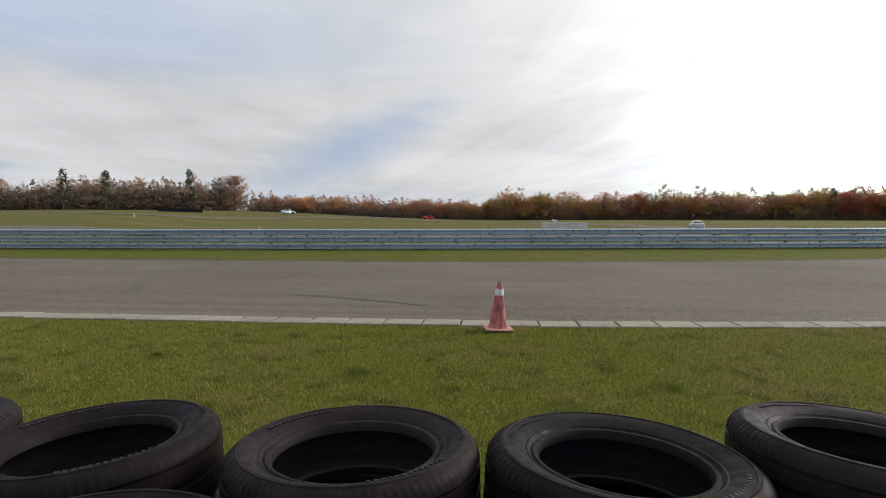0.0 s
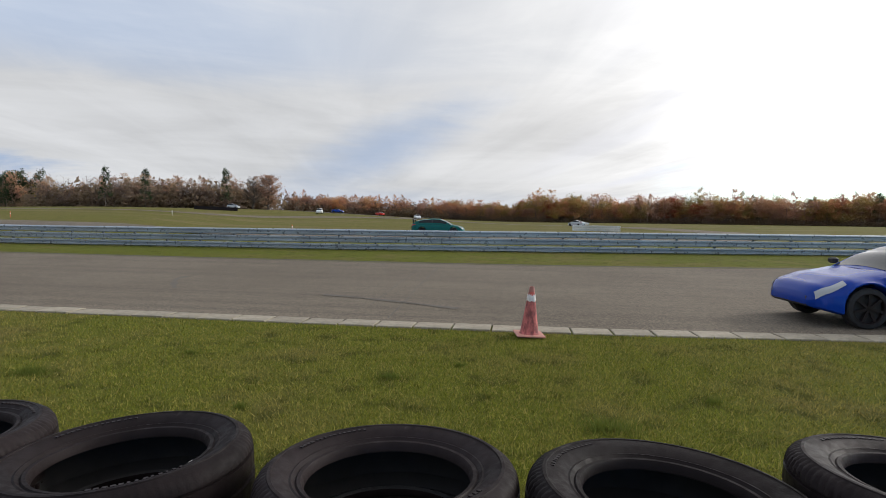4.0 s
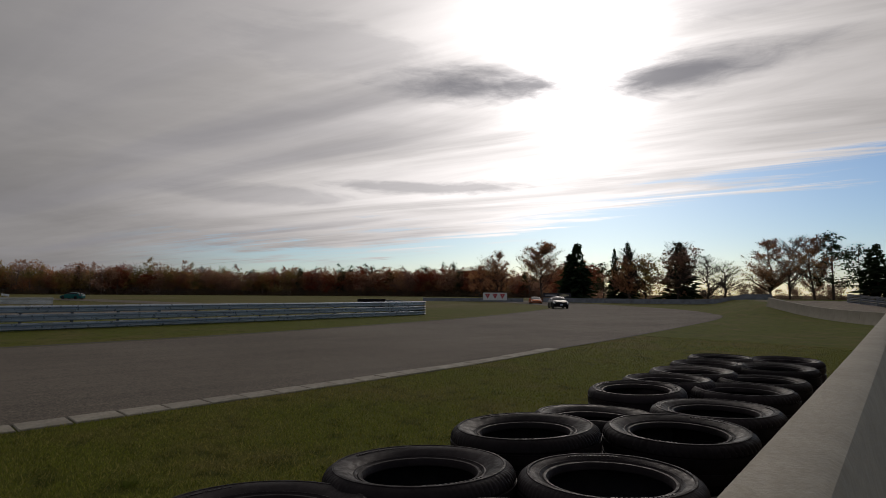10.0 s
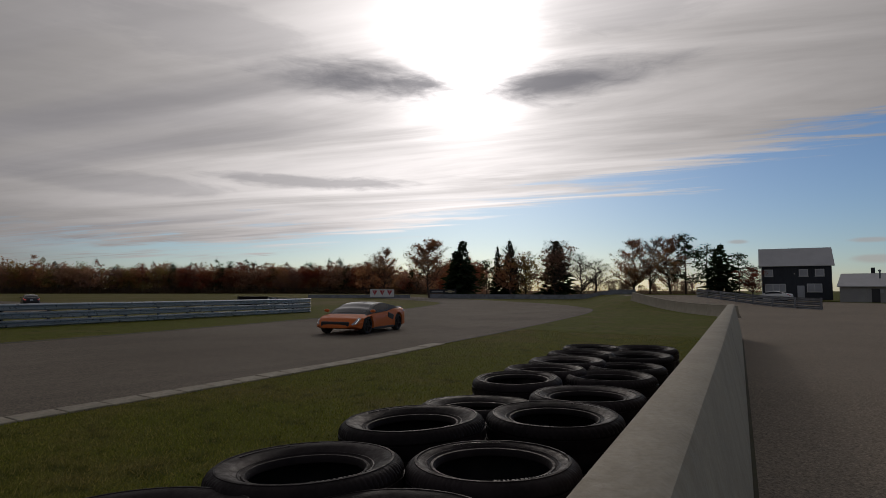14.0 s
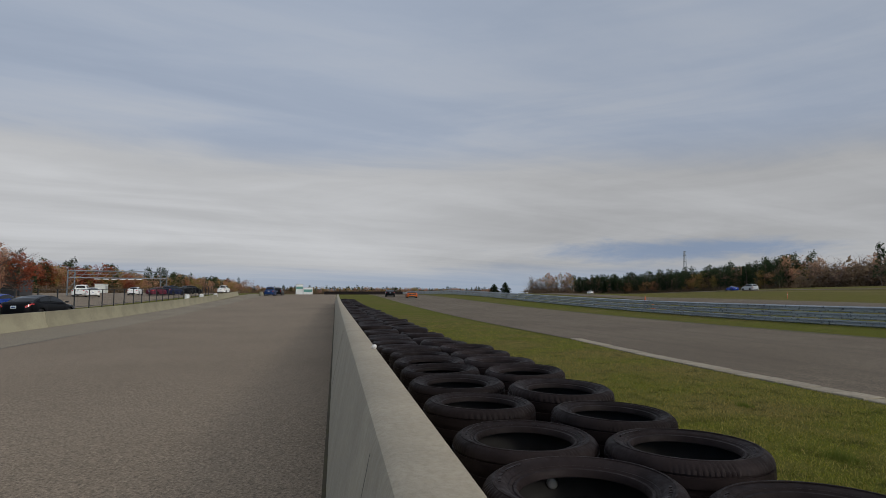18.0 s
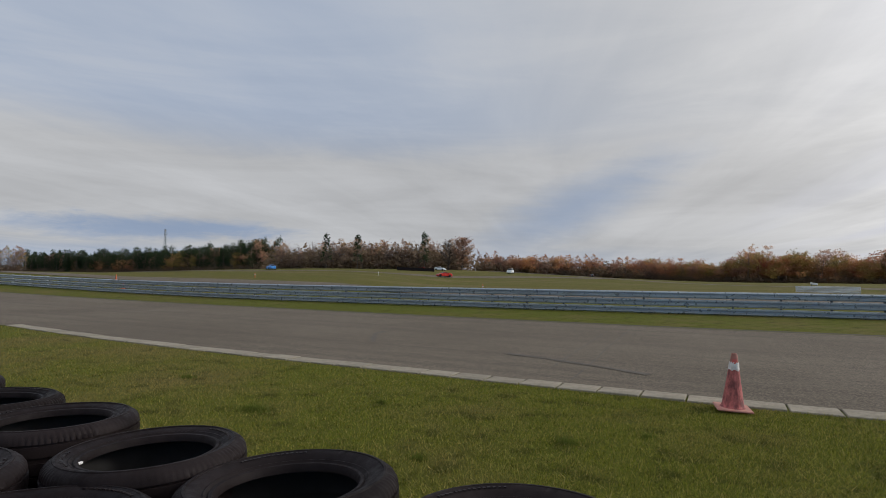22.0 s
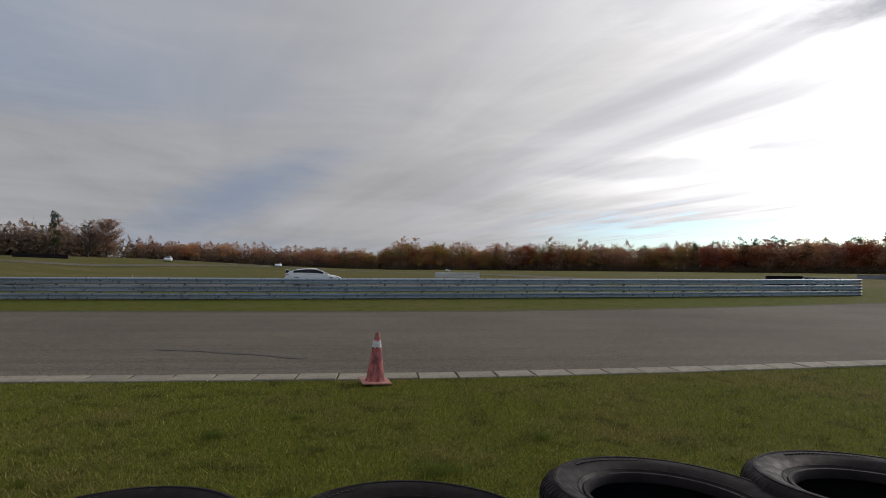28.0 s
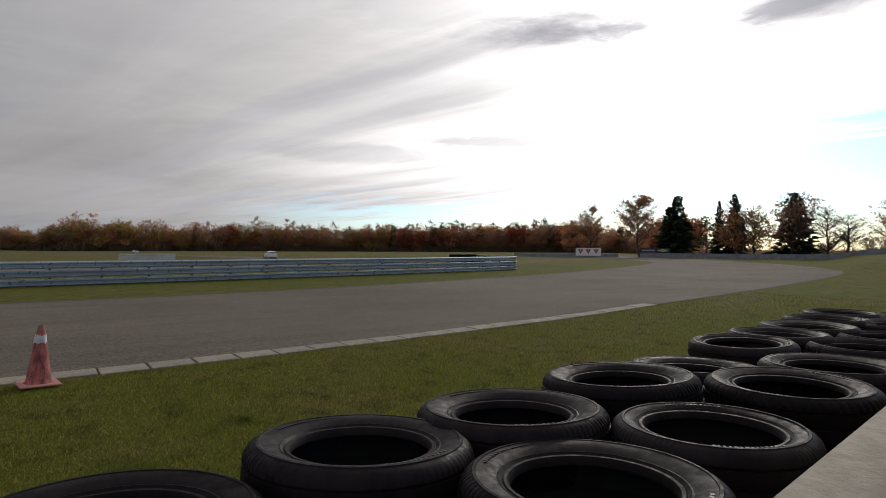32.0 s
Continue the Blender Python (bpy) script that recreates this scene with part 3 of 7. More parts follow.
make_ground()
V2 = lambda *pts: [Vector(p) for p in pts]
TRACK_NEAR = spline(V2((-420, 16), (-230, 13.2), (-106, 10.9), (-60, 10.1), (-37, 9.6), (-20, 9.2), (-10, 8.8), (0, 8.95), (5, 9.35), (9, 9.95), (15, 10.9), (21, 12.1), (29, 13.9), (41, 16.9), (49, 19.9), (57, 24.8), (63, 29.5), (71, 37.5), (84, 54), (100, 76), (120, 106)))
TRACK_FAR = spline(V2((-420, 30), (-230, 26.5), (-106, 23), (-60, 21.9), (-42, 21.4), (-27, 20.9), (-10, 20.5), (0, 20.7), (8, 21.8), (17, 24.3), (28, 28), (38, 32.5), (47, 37), (56, 42), (64, 48), (74, 61), (89, 83), (108, 112)))
track = ribbon("track", TRACK_NEAR, TRACK_FAR, 0.012, TRACK, 6, label="worn grey asphalt race track sweeping past the tyre wall", step_count=260)
# worn strips of bare soil where grass meets asphalt
ribbon("soil_edge", TRACK_FAR, offset(TRACK_FAR, 0.42), 0.018, SOIL, 1, label="thin strip of bare soil along the asphalt's far edge", category="soil", step_count=240)
ribbon("soil_edge", TRACK_NEAR, offset(TRACK_NEAR, -0.10), 0.018, SOIL, 1, label="thin strip of bare soil along the asphalt's near edge", category="soil", step_count=240)

INFIELD = spline(V2((-420, 92), (-230, 70), (-120, 57), (-60, 50), (-25, 47), (-7, 47), (1.4, 49), (8.4, 54.5), (14.5, 62), (20, 70), (24, 78), (28, 88), (31, 100), (31, 113), (27, 125), (17, 138), (2, 152), (-18, 172), (-40, 196), (-62, 200), (-90, 196)), 4)
ribbon("infield_track", offset(INFIELD, -4.5), offset(INFIELD, 4.5), 0.05, TRACK, 4, label="second stretch of grey asphalt track beyond the guardrail")
HAIRPIN = spline(V2((-41, 189), (-46, 177), (-57, 155), (-69, 134), (-84, 118), (-108, 107), (-150, 103), (-200, 103), (-270, 106)), 4)
ribbon("hill_track", offset(HAIRPIN, -4.5), offset(HAIRPIN, 4.5), 0.07, TRACK, 4, label="grey asphalt track curving over the low hill")

# ---- pit lane and its walls ----
WALL_LINE = V2((-72, 1.52), (-60, 1.25), (-30, 0.57), (-10, 0.116), (-2, -0.065), (-0.3, -0.105), (1.2, 0.115), (6, 0.885), (14, 2.190), (22.4, 3.57))


def wall_y(x):
    for a, b in zip(WALL_LINE, WALL_LINE[1:]):
        if a.x <= x <= b.x:
            return a.y + (b.y - a.y) * (x - a.x) / (b.x - a.x)
    return WALL_LINE[0].y if x < WALL_LINE[0].x else WALL_LINE[-1].y


LANE_EDGE = V2((-420, 12), (-150, 3.4), (-60, 1.3), (-30, 0.6), (-0.3, -0.06), (22.4, 3.7), (40, 7.0), (52, 10.5), (70, 22), (84, 33))
LANE_BACK = V2((-420, -10.5), (-150, -12.5), (-60, -11.0), (-30, -10.0), (-2, -9.2), (20, -9.5), (44, -11), (60, -12), (85, -12), (110, 8))
ribbon("pit_lane", LANE_EDGE, LANE_BACK, 0.010, LANE, 10, label="broad worn asphalt pit lane behind the concrete wall", step_count=180)
ribbon("pit_apron", LANE_BACK[1:8], V2((-150, -18.6), (-60, -16.4), (-30, -15.4), (-2, -14.8), (20, -15.5), (44, -17), (60, -18.5)), 0.016, APRON, 3,
       label="pale concrete apron along the low barrier", step_count=120)
seam = Geo()
for a, b in zip(LANE_BACK[1:7], LANE_BACK[2:8]):
    d = (b - a).normalized()
    nrm = Vector((-d.y, d.x)) * 0.04
    seam.add([(*(a - nrm), 0.018), (*(b - nrm), 0.018), (*(b + nrm), 0.018), (*(a + nrm), 0.018)], [(0, 1, 2, 3)])
tagged(part("lane_seam", seam, SEAL), "dark tarred seam between lane and apron", "seam", kind="structure")


def wall_section(a, b, profile, mat, mesh_name):
    """A length of concrete barrier from a to b; the profile is (offset to the left of the way, height)."""
    geo = Geo()
    d = (b - a).normalized()
    nrm = Vector((-d.y, d.x))
    cuts = max(2, round((b - a).length / 3.0))
    rings = []
    for k in range(cuts + 1):
        p = a.lerp(b, k / cuts)
        z0 = height(p.x, p.y)
        rings.append([(p.x + nrm.x * o, p.y + nrm.y * o, z0 + h) for o, h in profile])
    geo.rings(rings)
    return geo


TALL = [(0.0, 0.0), (0.02, 0.30), (0.186, 1.172), (0.200, 1.206), (0.230, 1.222), (0.392, 1.222), (0.412, 1.208), (0.420, 1.172), (0.465, 0.30), (0.485, 0.0)]
wall = thing("concrete_wall", "long pale concrete wall with a sloped face between pit lane and tyres", "wall", kind="structure")
for a, b in zip(WALL_LINE, WALL_LINE[1:]):
    geo = wall_section(a, b, TALL, CONCRETE, "section")
    part("section", geo, CONCRETE, wall, smooth=True)
# dirt line that also carries the dark shade at the wall's base as colour
ribbon("dirt_strip", [Vector((p.x, p.y + 0.02)) for p in WALL_LINE], [Vector((p.x + 0.02, p.y - 0.035)) for p in WALL_LINE], 0.016, SOIL, 1, label="thin dark strip of dirt and painted shade along the foot of the wall", category="dirt", step_count=90)
# fine vertical cracks and casting joints on the sloped face
for x in (-15.0, -9.0, -2.3, 9.4):
    geo = Geo()
    y0 = wall_y(x)
    pts = [(x + 0.02 * math.sin(5 * k + x), y0 - 0.004 + (0.02 * h / 0.3 if h < 0.3 else 0.02 + 0.165 * (h - 0.3) / 0.865), h) for k, h in enumerate((0.02, 0.3, 0.5, 0.75, 1.0, 1.15))]
    geo.tube(pts, 0.0010, 4)
    part("joint", geo, SEAL, wall)

LOW = [(0.0, 0.0), (0.03, 0.08), (0.14, 0.30), (0.20, 0.80), (0.38, 0.80), (0.44, 0.30), (0.55, 0.08), (0.58, 0.0)]


def barrier_run(name, points, profile, mat, label, group, length=3.7, gap=0.02):
    """A run of separate precast blocks."""
    run = even(points, length)
    for a, b in zip(run, run[1:]):
        d = (b - a).normalized()
        geo = wall_section(a, b - d * gap, profile, mat, name)
        base = Vector((a.x, a.y, height(a.x, a.y)))
        geo.v = [(x - base.x, y - base.y, z - base.z) for x, y, z in geo.v]
        ob = part(name, geo, mat, smooth=True, at=Matrix.Translation(base))
        tagged(ob, label, "barrier", group)


barrier_run("jersey_barrier", V2((-118, -16.6), (-60, -14.9), (-30, -14.0), (-8, -13.4)), LOW, OLD_CONCRETE,
            "precast concrete barrier, stained yellowish, at the apron edge", "barriers along the apron", 6.1)
barrier_run("jersey_barrier", V2((-131, -13.2), (-125, -13.2)), LOW, OLD_CONCRETE, "short pale concrete barrier block standing alone in the lane", "lone barrier blocks", 2.9)
barrier_run("jersey_barrier", V2((40.0, 6.4), (57.5, 19.9)), [(o, h * 0.95) for o, h in LOW], CONCRETE, "pale concrete barrier block at the pit exit", "barriers at the pit exit", 3.7)
barrier_run("jersey_barrier", V2((66, -2.0), (78, -3.4)), LOW, OLD_CONCRETE, "concrete barrier block beside the sheds", "barriers by the sheds", 3.0)

# ---- kerb ----
KERB_LINE = spline(V2((-20.5, 9.15), (-15, 8.62), (-10, 8.42), (-5, 8.42), (0, 8.5), (4.1, 8.85), (8.7, 9.45), (12, 10.05), (15.2, 10.85)), 0.5)
kerb = thing("kerb", "low concrete kerb of separate weathered blocks along the track edge", "kerb", kind="structure")
rng = random.Random(3)
stones = even(KERB_LINE, 0.6)
for a, b in zip(stones, stones[1:]):
    d = (b - a).normalized()
    turn = Matrix.Rotation(math.atan2(d.y, d.x), 4, "Z")
    mid = (a + b) / 2
    geo = Geo().box((0.572 + rng.uniform(-0.008, 0.006), 0.44, 0.09), bevel=0.010)
    part("kerb_block", geo, KERB, kerb, at=Matrix.Translation((mid.x - d.y * 0.22, mid.y + d.x * 0.22, -0.018 + rng.uniform(-0.006, 0.006))) @ turn @ pose(0, 0, 0, rng.uniform(-0.8, 0.8), 0, rng.uniform(-0.6, 0.6)))

# ---- guardrail ----
RAIL_LINE = spline(V2((-420, 44), (-230, 38), (-120, 33), (-71, 30), (-35, 27.6), (-12, 27.9), (0, 29.2), (16, 31.7), (28.9, 34.5)), 1.0)
WBEAM = [(0.0, -0.156), (0.028, -0.15), (0.083, -0.102), (0.083, -0.078), (0.004, -0.014), (0.004, 0.014), (0.083, 0.078), (0.083, 0.102), (0.028, 0.15), (0.0, 0.156)]


def beam_geo(points, z, side=-1.0, local=None):
    geo = Geo()
    rings = []
    for k, p in enumerate(points):
        d = (points[min(k + 1, len(points) - 1)] - points[max(k - 1, 0)]).normalized()
        nrm = Vector((-d.y, d.x)) * side
        outer = [(p.x + nrm.x * (o + 0.10), p.y + nrm.y * (o + 0.10), z + h + height(p.x, p.y)) for o, h in WBEAM]
        inner = [(p.x + nrm.x * (o + 0.094), p.y + nrm.y * (o + 0.094), z + h + height(p.x, p.y)) for o, h in reversed(WBEAM)]
        rings.append(outer + inner)
    geo.rings(rings)
    return geo


rail = thing("guardrail", "triple galvanised steel guardrail on posts, faded blue-grey, at the track's far side", "guardrail", kind="structure")
rail_points = [p for p in RAIL_LINE if p.x > -60]
LEVELS = (0.165, 0.535, 0.905)
cuts = even(rail_points[::-1], 3.81)[::-1]
rng = random.Random(5)
for a, b in zip(cuts, cuts[1:]):
    for z in LEVELS:
        wob = rng.uniform(-0.005, 0.005)
        part("beam", beam_geo([a, a.lerp(b, 0.5), b + (b - a).normalized() * 0.06], z + wob), ZINC, rail)
for p in even(rail_points, 1.905):
    z0 = height(p.x, p.y)
    part("post", Geo().box((0.08, 0.15, 1.02), (p.x, p.y, z0 + 0.49), Matrix.Rotation(0.1, 4, "Z")), POST_STEEL, rail)
far_rail = [p for p in RAIL_LINE if p.x <= -55.5]
geo = Geo()
for z in LEVELS:
    g = beam_geo(far_rail, z)
    geo.add(g.v, g.f)
for p in even(far_rail, 3.81):
    geo.box((0.10, 0.15, 1.12), (p.x, p.y, height(p.x, p.y) + 0.54))
ob = part("far_rail", geo, ZINC, rail)
# rounded end, and the return leg that runs back from the track
end = rail_points[-1]
nose_line = spline(V2((end.x, end.y), (end.x + 0.36, end.y + 0.17), (end.x + 0.56, end.y + 0.52), (end.x + 0.52, end.y + 1.0), (end.x + 0.40, end.y + 1.5)), 0.12)
back_line = spline(V2((end.x + 0.40, end.y + 1.5), (end.x + 1.0, end.y + 4.2), (end.x + 2.6, end.y + 8.6)), 1.0)
for z in LEVELS:
    part("end_wrap", beam_geo(nose_line, z), ZINC_OLD, rail, smooth=True)
    part("return_beam", beam_geo(back_line, z), ZINC, rail, smooth=True)
for p in even(back_line, 1.905):
    part("post", Geo().box((0.08, 0.15, 1.02), (p.x - 0.1, p.y, height(p.x, p.y) + 0.49), Matrix.Rotation(1.2, 4, "Z")), POST_STEEL, rail)

# ---- tyres ----
TYRE_KINDS = [(0.345, 0.205, 0.208, 0.78), (0.320, 0.205, 0.208, 0.84), (0.332, 0.210, 0.208, 0.76), (0.353, 0.215, 0.206, 0.72)]


def tyre_profile(r, w, hole, dish):
    """Bead with its toe, sidewall with moulded ridges, rim guard, shoulder and grooved tread, then the liner; dish is the bead's height as a share of the half width."""
    h, wall = w / 2, r - hole
    low = [(hole, -h * (dish - 0.24)), (hole + 0.002, -h * (dish - 0.08)), (hole + 0.008, -h * dish), (hole + 0.017, -h * (dish + 0.01)), (hole + 0.021, -h * (dish - 0.03)),
           (hole + 0.027, -h * (dish + 0.02)), (hole + 0.031, -h * (dish + 0.06)), (hole + 0.036, -h * (dish + 0.05)), (hole + wall * 0.42, -h * (dish + (1 - dish) * 0.70)),
           (hole + wall * 0.62, -h * (dish + (1 - dish) * 0.98)), (r - 0.047, -h * 1.0), (r - 0.045, -h * 1.025), (r - 0.037, -h * 1.02), (r - 0.035, -h * 0.985),
           (r - 0.024, -h * 0.94), (r - 0.012, -h * 0.85), (r - 0.004, -h * 0.72), (r - 0.001, -h * 0.58), (r - 0.009, -h * 0.57), (r - 0.009, -h * 0.50), (r, -h * 0.49), (r, -h * 0.10), (r - 0.008, -h * 0.09)]
    outer = low + [(a, -z) for a, z in reversed(low)]
    inner = [(hole + 0.010, h * (dish - 0.28)), (r - 0.060, h * 0.70), (r - 0.022, h * 0.45), (r - 0.016, 0.0), (r - 0.022, -h * 0.45), (r - 0.060, -h * 0.70), (hole + 0.010, -h * (dish - 0.28))]
    return outer, inner


def tyre_mesh(kind, seg, tread):
    """One tyre; the shoulder blocks are cut by slanted grooves of uneven depth."""
    r, w, hole, dish = kind
    outer, inner = tyre_profile(*kind)
    geo = Geo()
    rings = []
    count = len(outer)
    blocks = 94 + round(r * 1000) % 7 if seg > 300 else 62
    for k, (a, z) in enumerate(outer + inner):
        ring = []
        side = min(k, count - 1 - k) if k < count else -1
        for i in range(seg):
            rr, zz = a, z
            turn = i / seg * blocks + (side - 14) * 0.16 * (1 if k < count / 2 else -1)
            if tread and 14 <= side <= 17 and turn % 1.0 < 0.30:
                wear = 0.55 + 0.45 * math.sin(i / seg * 9.4 + r * 90)
                rr -= (0.0022, 0.0062, 0.0075, 0.0080)[side - 14] * wear
                zz *= 1.0 - (0.020, 0.022, 0.006, 0.0)[side - 14] * wear
            elif side in (8, 9):
                zz *= 1.0 + 0.012 * math.sin(i / seg * 12.6 + r * 40)
            t = 2 * math.pi * i / seg
            ring.append((rr * math.cos(t), rr * math.sin(t), zz))
        rings.append(ring)
    geo.rings(rings, closed=True)
    mesh = geo.mesh("tyre", RUBBER, RUBBER_IN, smooth=True)
    index = [1 if f.index // seg >= count - 1 else 0 for f in mesh.polygons]
    mesh.polygons.foreach_set("material_index", index)
    return mesh


def letter_arc(r0, r1, z, start, stop, count, rng):
    """Raised bars round the sidewall where the maker's writing stands."""
    geo = Geo()
    for k in range(count):
        a = start + (stop - start) * k / count
        wdt = (stop - start) / count * rng.uniform(0.35, 0.75)
        pts = []
        for zz in (z - 0.003, z + 0.0005):
            for ang, rad in ((a, r0), (a + wdt, r0), (a + wdt, r1), (a, r1)):
                pts.append((rad * math.cos(ang), rad * math.sin(ang), zz))
        geo.add(pts, [(0, 1, 2, 3), (7, 6, 5, 4), (4, 5, 1, 0), (5, 6, 2, 1), (6, 7, 3, 2), (7, 4, 0, 3)])
    return geo


TOP_MESH = [tyre_mesh(k, 400, True) for k in TYRE_KINDS]
MID_MESH = [tyre_mesh(k, 250, True) for k in TYRE_KINDS]
LOW_MESH = [tyre_mesh(k, 44, False) for k in TYRE_KINDS]
# each top tyre: along the wall, out from the track's origin, kind, tilt across and along
WALL_TOPS = [(6.42, 1.93, 2, 0, -1), (5.75, 1.805, 0, 0, -1), (4.90, 1.615, 1, -1, 0), (4.30, 1.530, 2, -1, 0), (3.47, 1.365, 0, -1.5, 0), (2.86, 1.285, 0, -0.5, -0.6), (2.00, 1.115, 1, -1.8, 0.8),
             (1.345, 1.035, 0, -2.5, 1.6), (0.66, 0.93, 2, -1, 0), (-0.02, 0.80, 3, 0, 1), (-0.74, 0.80, 0, 1, -1), (-1.49, 0.82, 2, -4.5, -4.0), (-2.126, 0.800, 2, 0.6, -1.0), (-2.785, 0.840, 1, -0.4, 0), (-3.55, 0.845, 1, -1.4, -0.4)]
WALL_MORE = [(-4.36, 0.905, 0, 0, 1.6), (-5.06, 0.93, 2, 1, 1), (-5.68, 0.96, 0, 0.4, 2.0), (-6.30, 0.97, 1, -1, 0), (-6.93, 0.98, 3, 1, -1)]
FRONT_TOPS = [(6.20, 2.44, 1, 0, 0), (5.56, 2.30, 2, -1, 0), (4.94, 2.16, 0, -0.8, -0.3), (4.34, 2.075, 2, -1.2, 0.3), (3.80, 2.025, 1, -1, -2.2), (3.10, 1.900, 3, -2.2, 1.9), (2.345, 1.780, 3, -3.0, -0.7),
              (1.583, 1.640, 3, -3.2, 1.2), (0.955, 1.600, 0, -3.0, 3.2), (0.283, 1.445, 0, -2.5, 3.0), (-0.403, 1.425, 2, -2.0, -0.9), (-1.130, 1.400, 2, -0.7, -3.2), (-1.748, 1.368, 1, 0.3, -2.1), (-2.465, 1.415, 1, -0.8, -1.2)]
FRONT_MORE = [(-3.147, 1.460, 1, -1.9, -0.1), (-3.92, 1.503, 0, -0.9, 1.3), (-4.86, 1.600, 2, 0.9, 2.0), (-5.56, 1.60, 0, -1, 0), (-6.24, 1.61, 1, 1, -1), (-6.92, 1.63, 2, 0, 1)]
rng = random.Random(11)


def tyre_spot(x, row):
    return x, wall_y(x) + (0.87 if row == 0 else 1.49)


def place_tyre(m, kind, top):
    mesh = ((TOP_MESH if -3.3 < m.translation.x < 2.6 else MID_MESH) if top else LOW_MESH)[kind]
    ob = new("tyre", mesh)
    ob.matrix_basis = m
    tagged(ob, "worn black car tyre on top of a stack" if top else "worn black car tyre in a stack beside the wall", "tyre", "tyre wall stacks")
    if top:
        r, w, hole, dish = TYRE_KINDS[kind]
        for start, stop, count in ((0.3, 1.15, 15), (3.3, 4.1, 13)):
            part("lettering", letter_arc(r - 0.066, r - 0.056, w / 2 * 0.990, start, stop, count, rng), LETTER, ob, "raised worn lettering")["kind"] = "stuff"
    return ob


for x0, y0, kind, lean_x, lean_y in WALL_TOPS + WALL_MORE + FRONT_TOPS + FRONT_MORE:
    kinds = [rng.randrange(4) for _ in range(4)] + [kind]
    squeeze = ((1.02 if x0 == 3.10 else 1.072) + rng.gauss(0, 0.006)) / sum(TYRE_KINDS[k][1] for k in kinds)
    z = 0.0
    for level in range(5):
        top = level == 4
        kd = kinds[level]
        w = TYRE_KINDS[kd][1] * squeeze
        tilt = (lean_x, lean_y) if top else (lean_x * 0.15 * level + rng.gauss(0, 0.4), lean_y * 0.15 * level + rng.gauss(0, 0.4))
        jx, jy = (0.0, 0.0) if top else (rng.gauss(0, 0.018), rng.gauss(0, 0.018))
        turn = Matrix.Translation((x0 + jx, y0 + jy, z + w / 2)) @ pose(0, 0, 0, *tilt) @ Matrix.Rotation(rng.uniform(0, 6.28), 4, "Z")
        place_tyre(turn, kd, top)
        z += w
# the rest of the wall, far down the lane, as one mass
proto_v, proto_f = [], []
rows_v, rows_f = [], []
for kind in TYRE_KINDS:
    outer, inner = tyre_profile(*kind)
    prof = outer[:46:4] + inner[::2]
    seg = 18
    v = np.array([[(a * math.cos(2 * math.pi * i / seg), a * math.sin(2 * math.pi * i / seg), z) for i in range(seg)] for a, z in prof]).reshape(-1, 3)
    f = np.array([(r * seg + i, r * seg + (i + 1) % seg, ((r + 1) % len(prof)) * seg + (i + 1) % seg, ((r + 1) % len(prof)) * seg + i) for r in range(len(prof)) for i in range(seg)])
    proto_v.append(v)
    proto_f.append(f)
base = 0
for row, start in ((0, -7.58), (1, -7.58)):
    x = start
    while x > -56:
        z = 0.0
        levels = 5 if rng.random() > 0.08 else 4
        for level in range(levels):
            k = rng.randrange(4)
            x0, y0 = tyre_spot(x, row)
            m = np.array(pose(x0 + rng.gauss(0, 0.02), y0 + rng.gauss(0, 0.03), height(x0, y0) + z + TYRE_KINDS[k][1] / 2, rng.gauss(0, 2.5 if level == levels - 1 else 0.6), rng.gauss(0, 2.5 if level == levels - 1 else 0.6), 0))
            rows_v.append(proto_v[k] @ m[:3, :3].T + m[:3, 3])
            rows_f.append(proto_f[k] + base)
            base += len(proto_v[k])
            z += TYRE_KINDS[k][1] * 0.985
        x -= 0.655
ob = bulk("tyre_stacks", np.concatenate(rows_v), np.concatenate(rows_f), RUBBER, 4)
ob.data.polygons.foreach_set("use_smooth", [True] * len(ob.data.polygons))
tagged(ob, "double row of stacked black tyres running away along the wall", "tyre wall", kind="stuff")

# ---- traffic cone ----
def make_cone():
    cone = thing("traffic_cone", "scuffed faded red traffic cone with a white collar beside the kerb", "traffic cone", pose(-0.16, 8.22, 0.03, 1.0, 2.2, 12))
    part("foot", Geo().box((0.41, 0.41, 0.026), (0, 0, 0.014), bevel=0.010), CONE_FOOT, cone, "worn orange square foot")
    part("body", Geo().lathe([(0.150, 0.026), (0.134, 0.045), (0.128, 0.06), (0.095, 0.28), (0.064, 0.50), (0.058, 0.502), (0.040, 0.50)], 28), CONE_FADED, cone, "scraped dark red lower body", smooth=True)
    collar = Geo()
    rings = []
    for z, r in ((0.492, 0.0655), (0.50, 0.0660), (0.575, 0.0560), (0.588, 0.0545), (0.588, 0.049)):
        rings.append([((r + 0.003 * math.sin(5 * k)) * math.cos(2 * math.pi * k / 28), (r + 0.003 * math.sin(5 * k)) * math.sin(2 * math.pi * k / 28), z + (0.010 * math.sin(2.3 * k) if 0.51 > z or z > 0.58 else 0)) for k in range(28)])
    part("collar", collar.rings(rings), CONE_WHITE, cone, "torn dirty white reflective collar", smooth=True)
    part("tip", Geo().lathe([(0.052, 0.58), (0.049, 0.594), (0.036, 0.68), (0.031, 0.70), (0.022, 0.702), (0.019, 0.68)], 24), CONE_TIP, cone, "faded brownish tip", smooth=True)
    patch = Geo()
    patch.rings([[((0.0535 - 0.14 * (z - 0.585)) * math.cos(a), (0.0535 - 0.14 * (z - 0.585)) * math.sin(a), z) for a in [radians(-125 + 10 * k) for k in range(8)]] for z in (0.575, 0.605, 0.632)], cap=False, loop=False)
    part("patch", patch, CONE_RED, cone, "bright red unfaded patch")


make_cone()


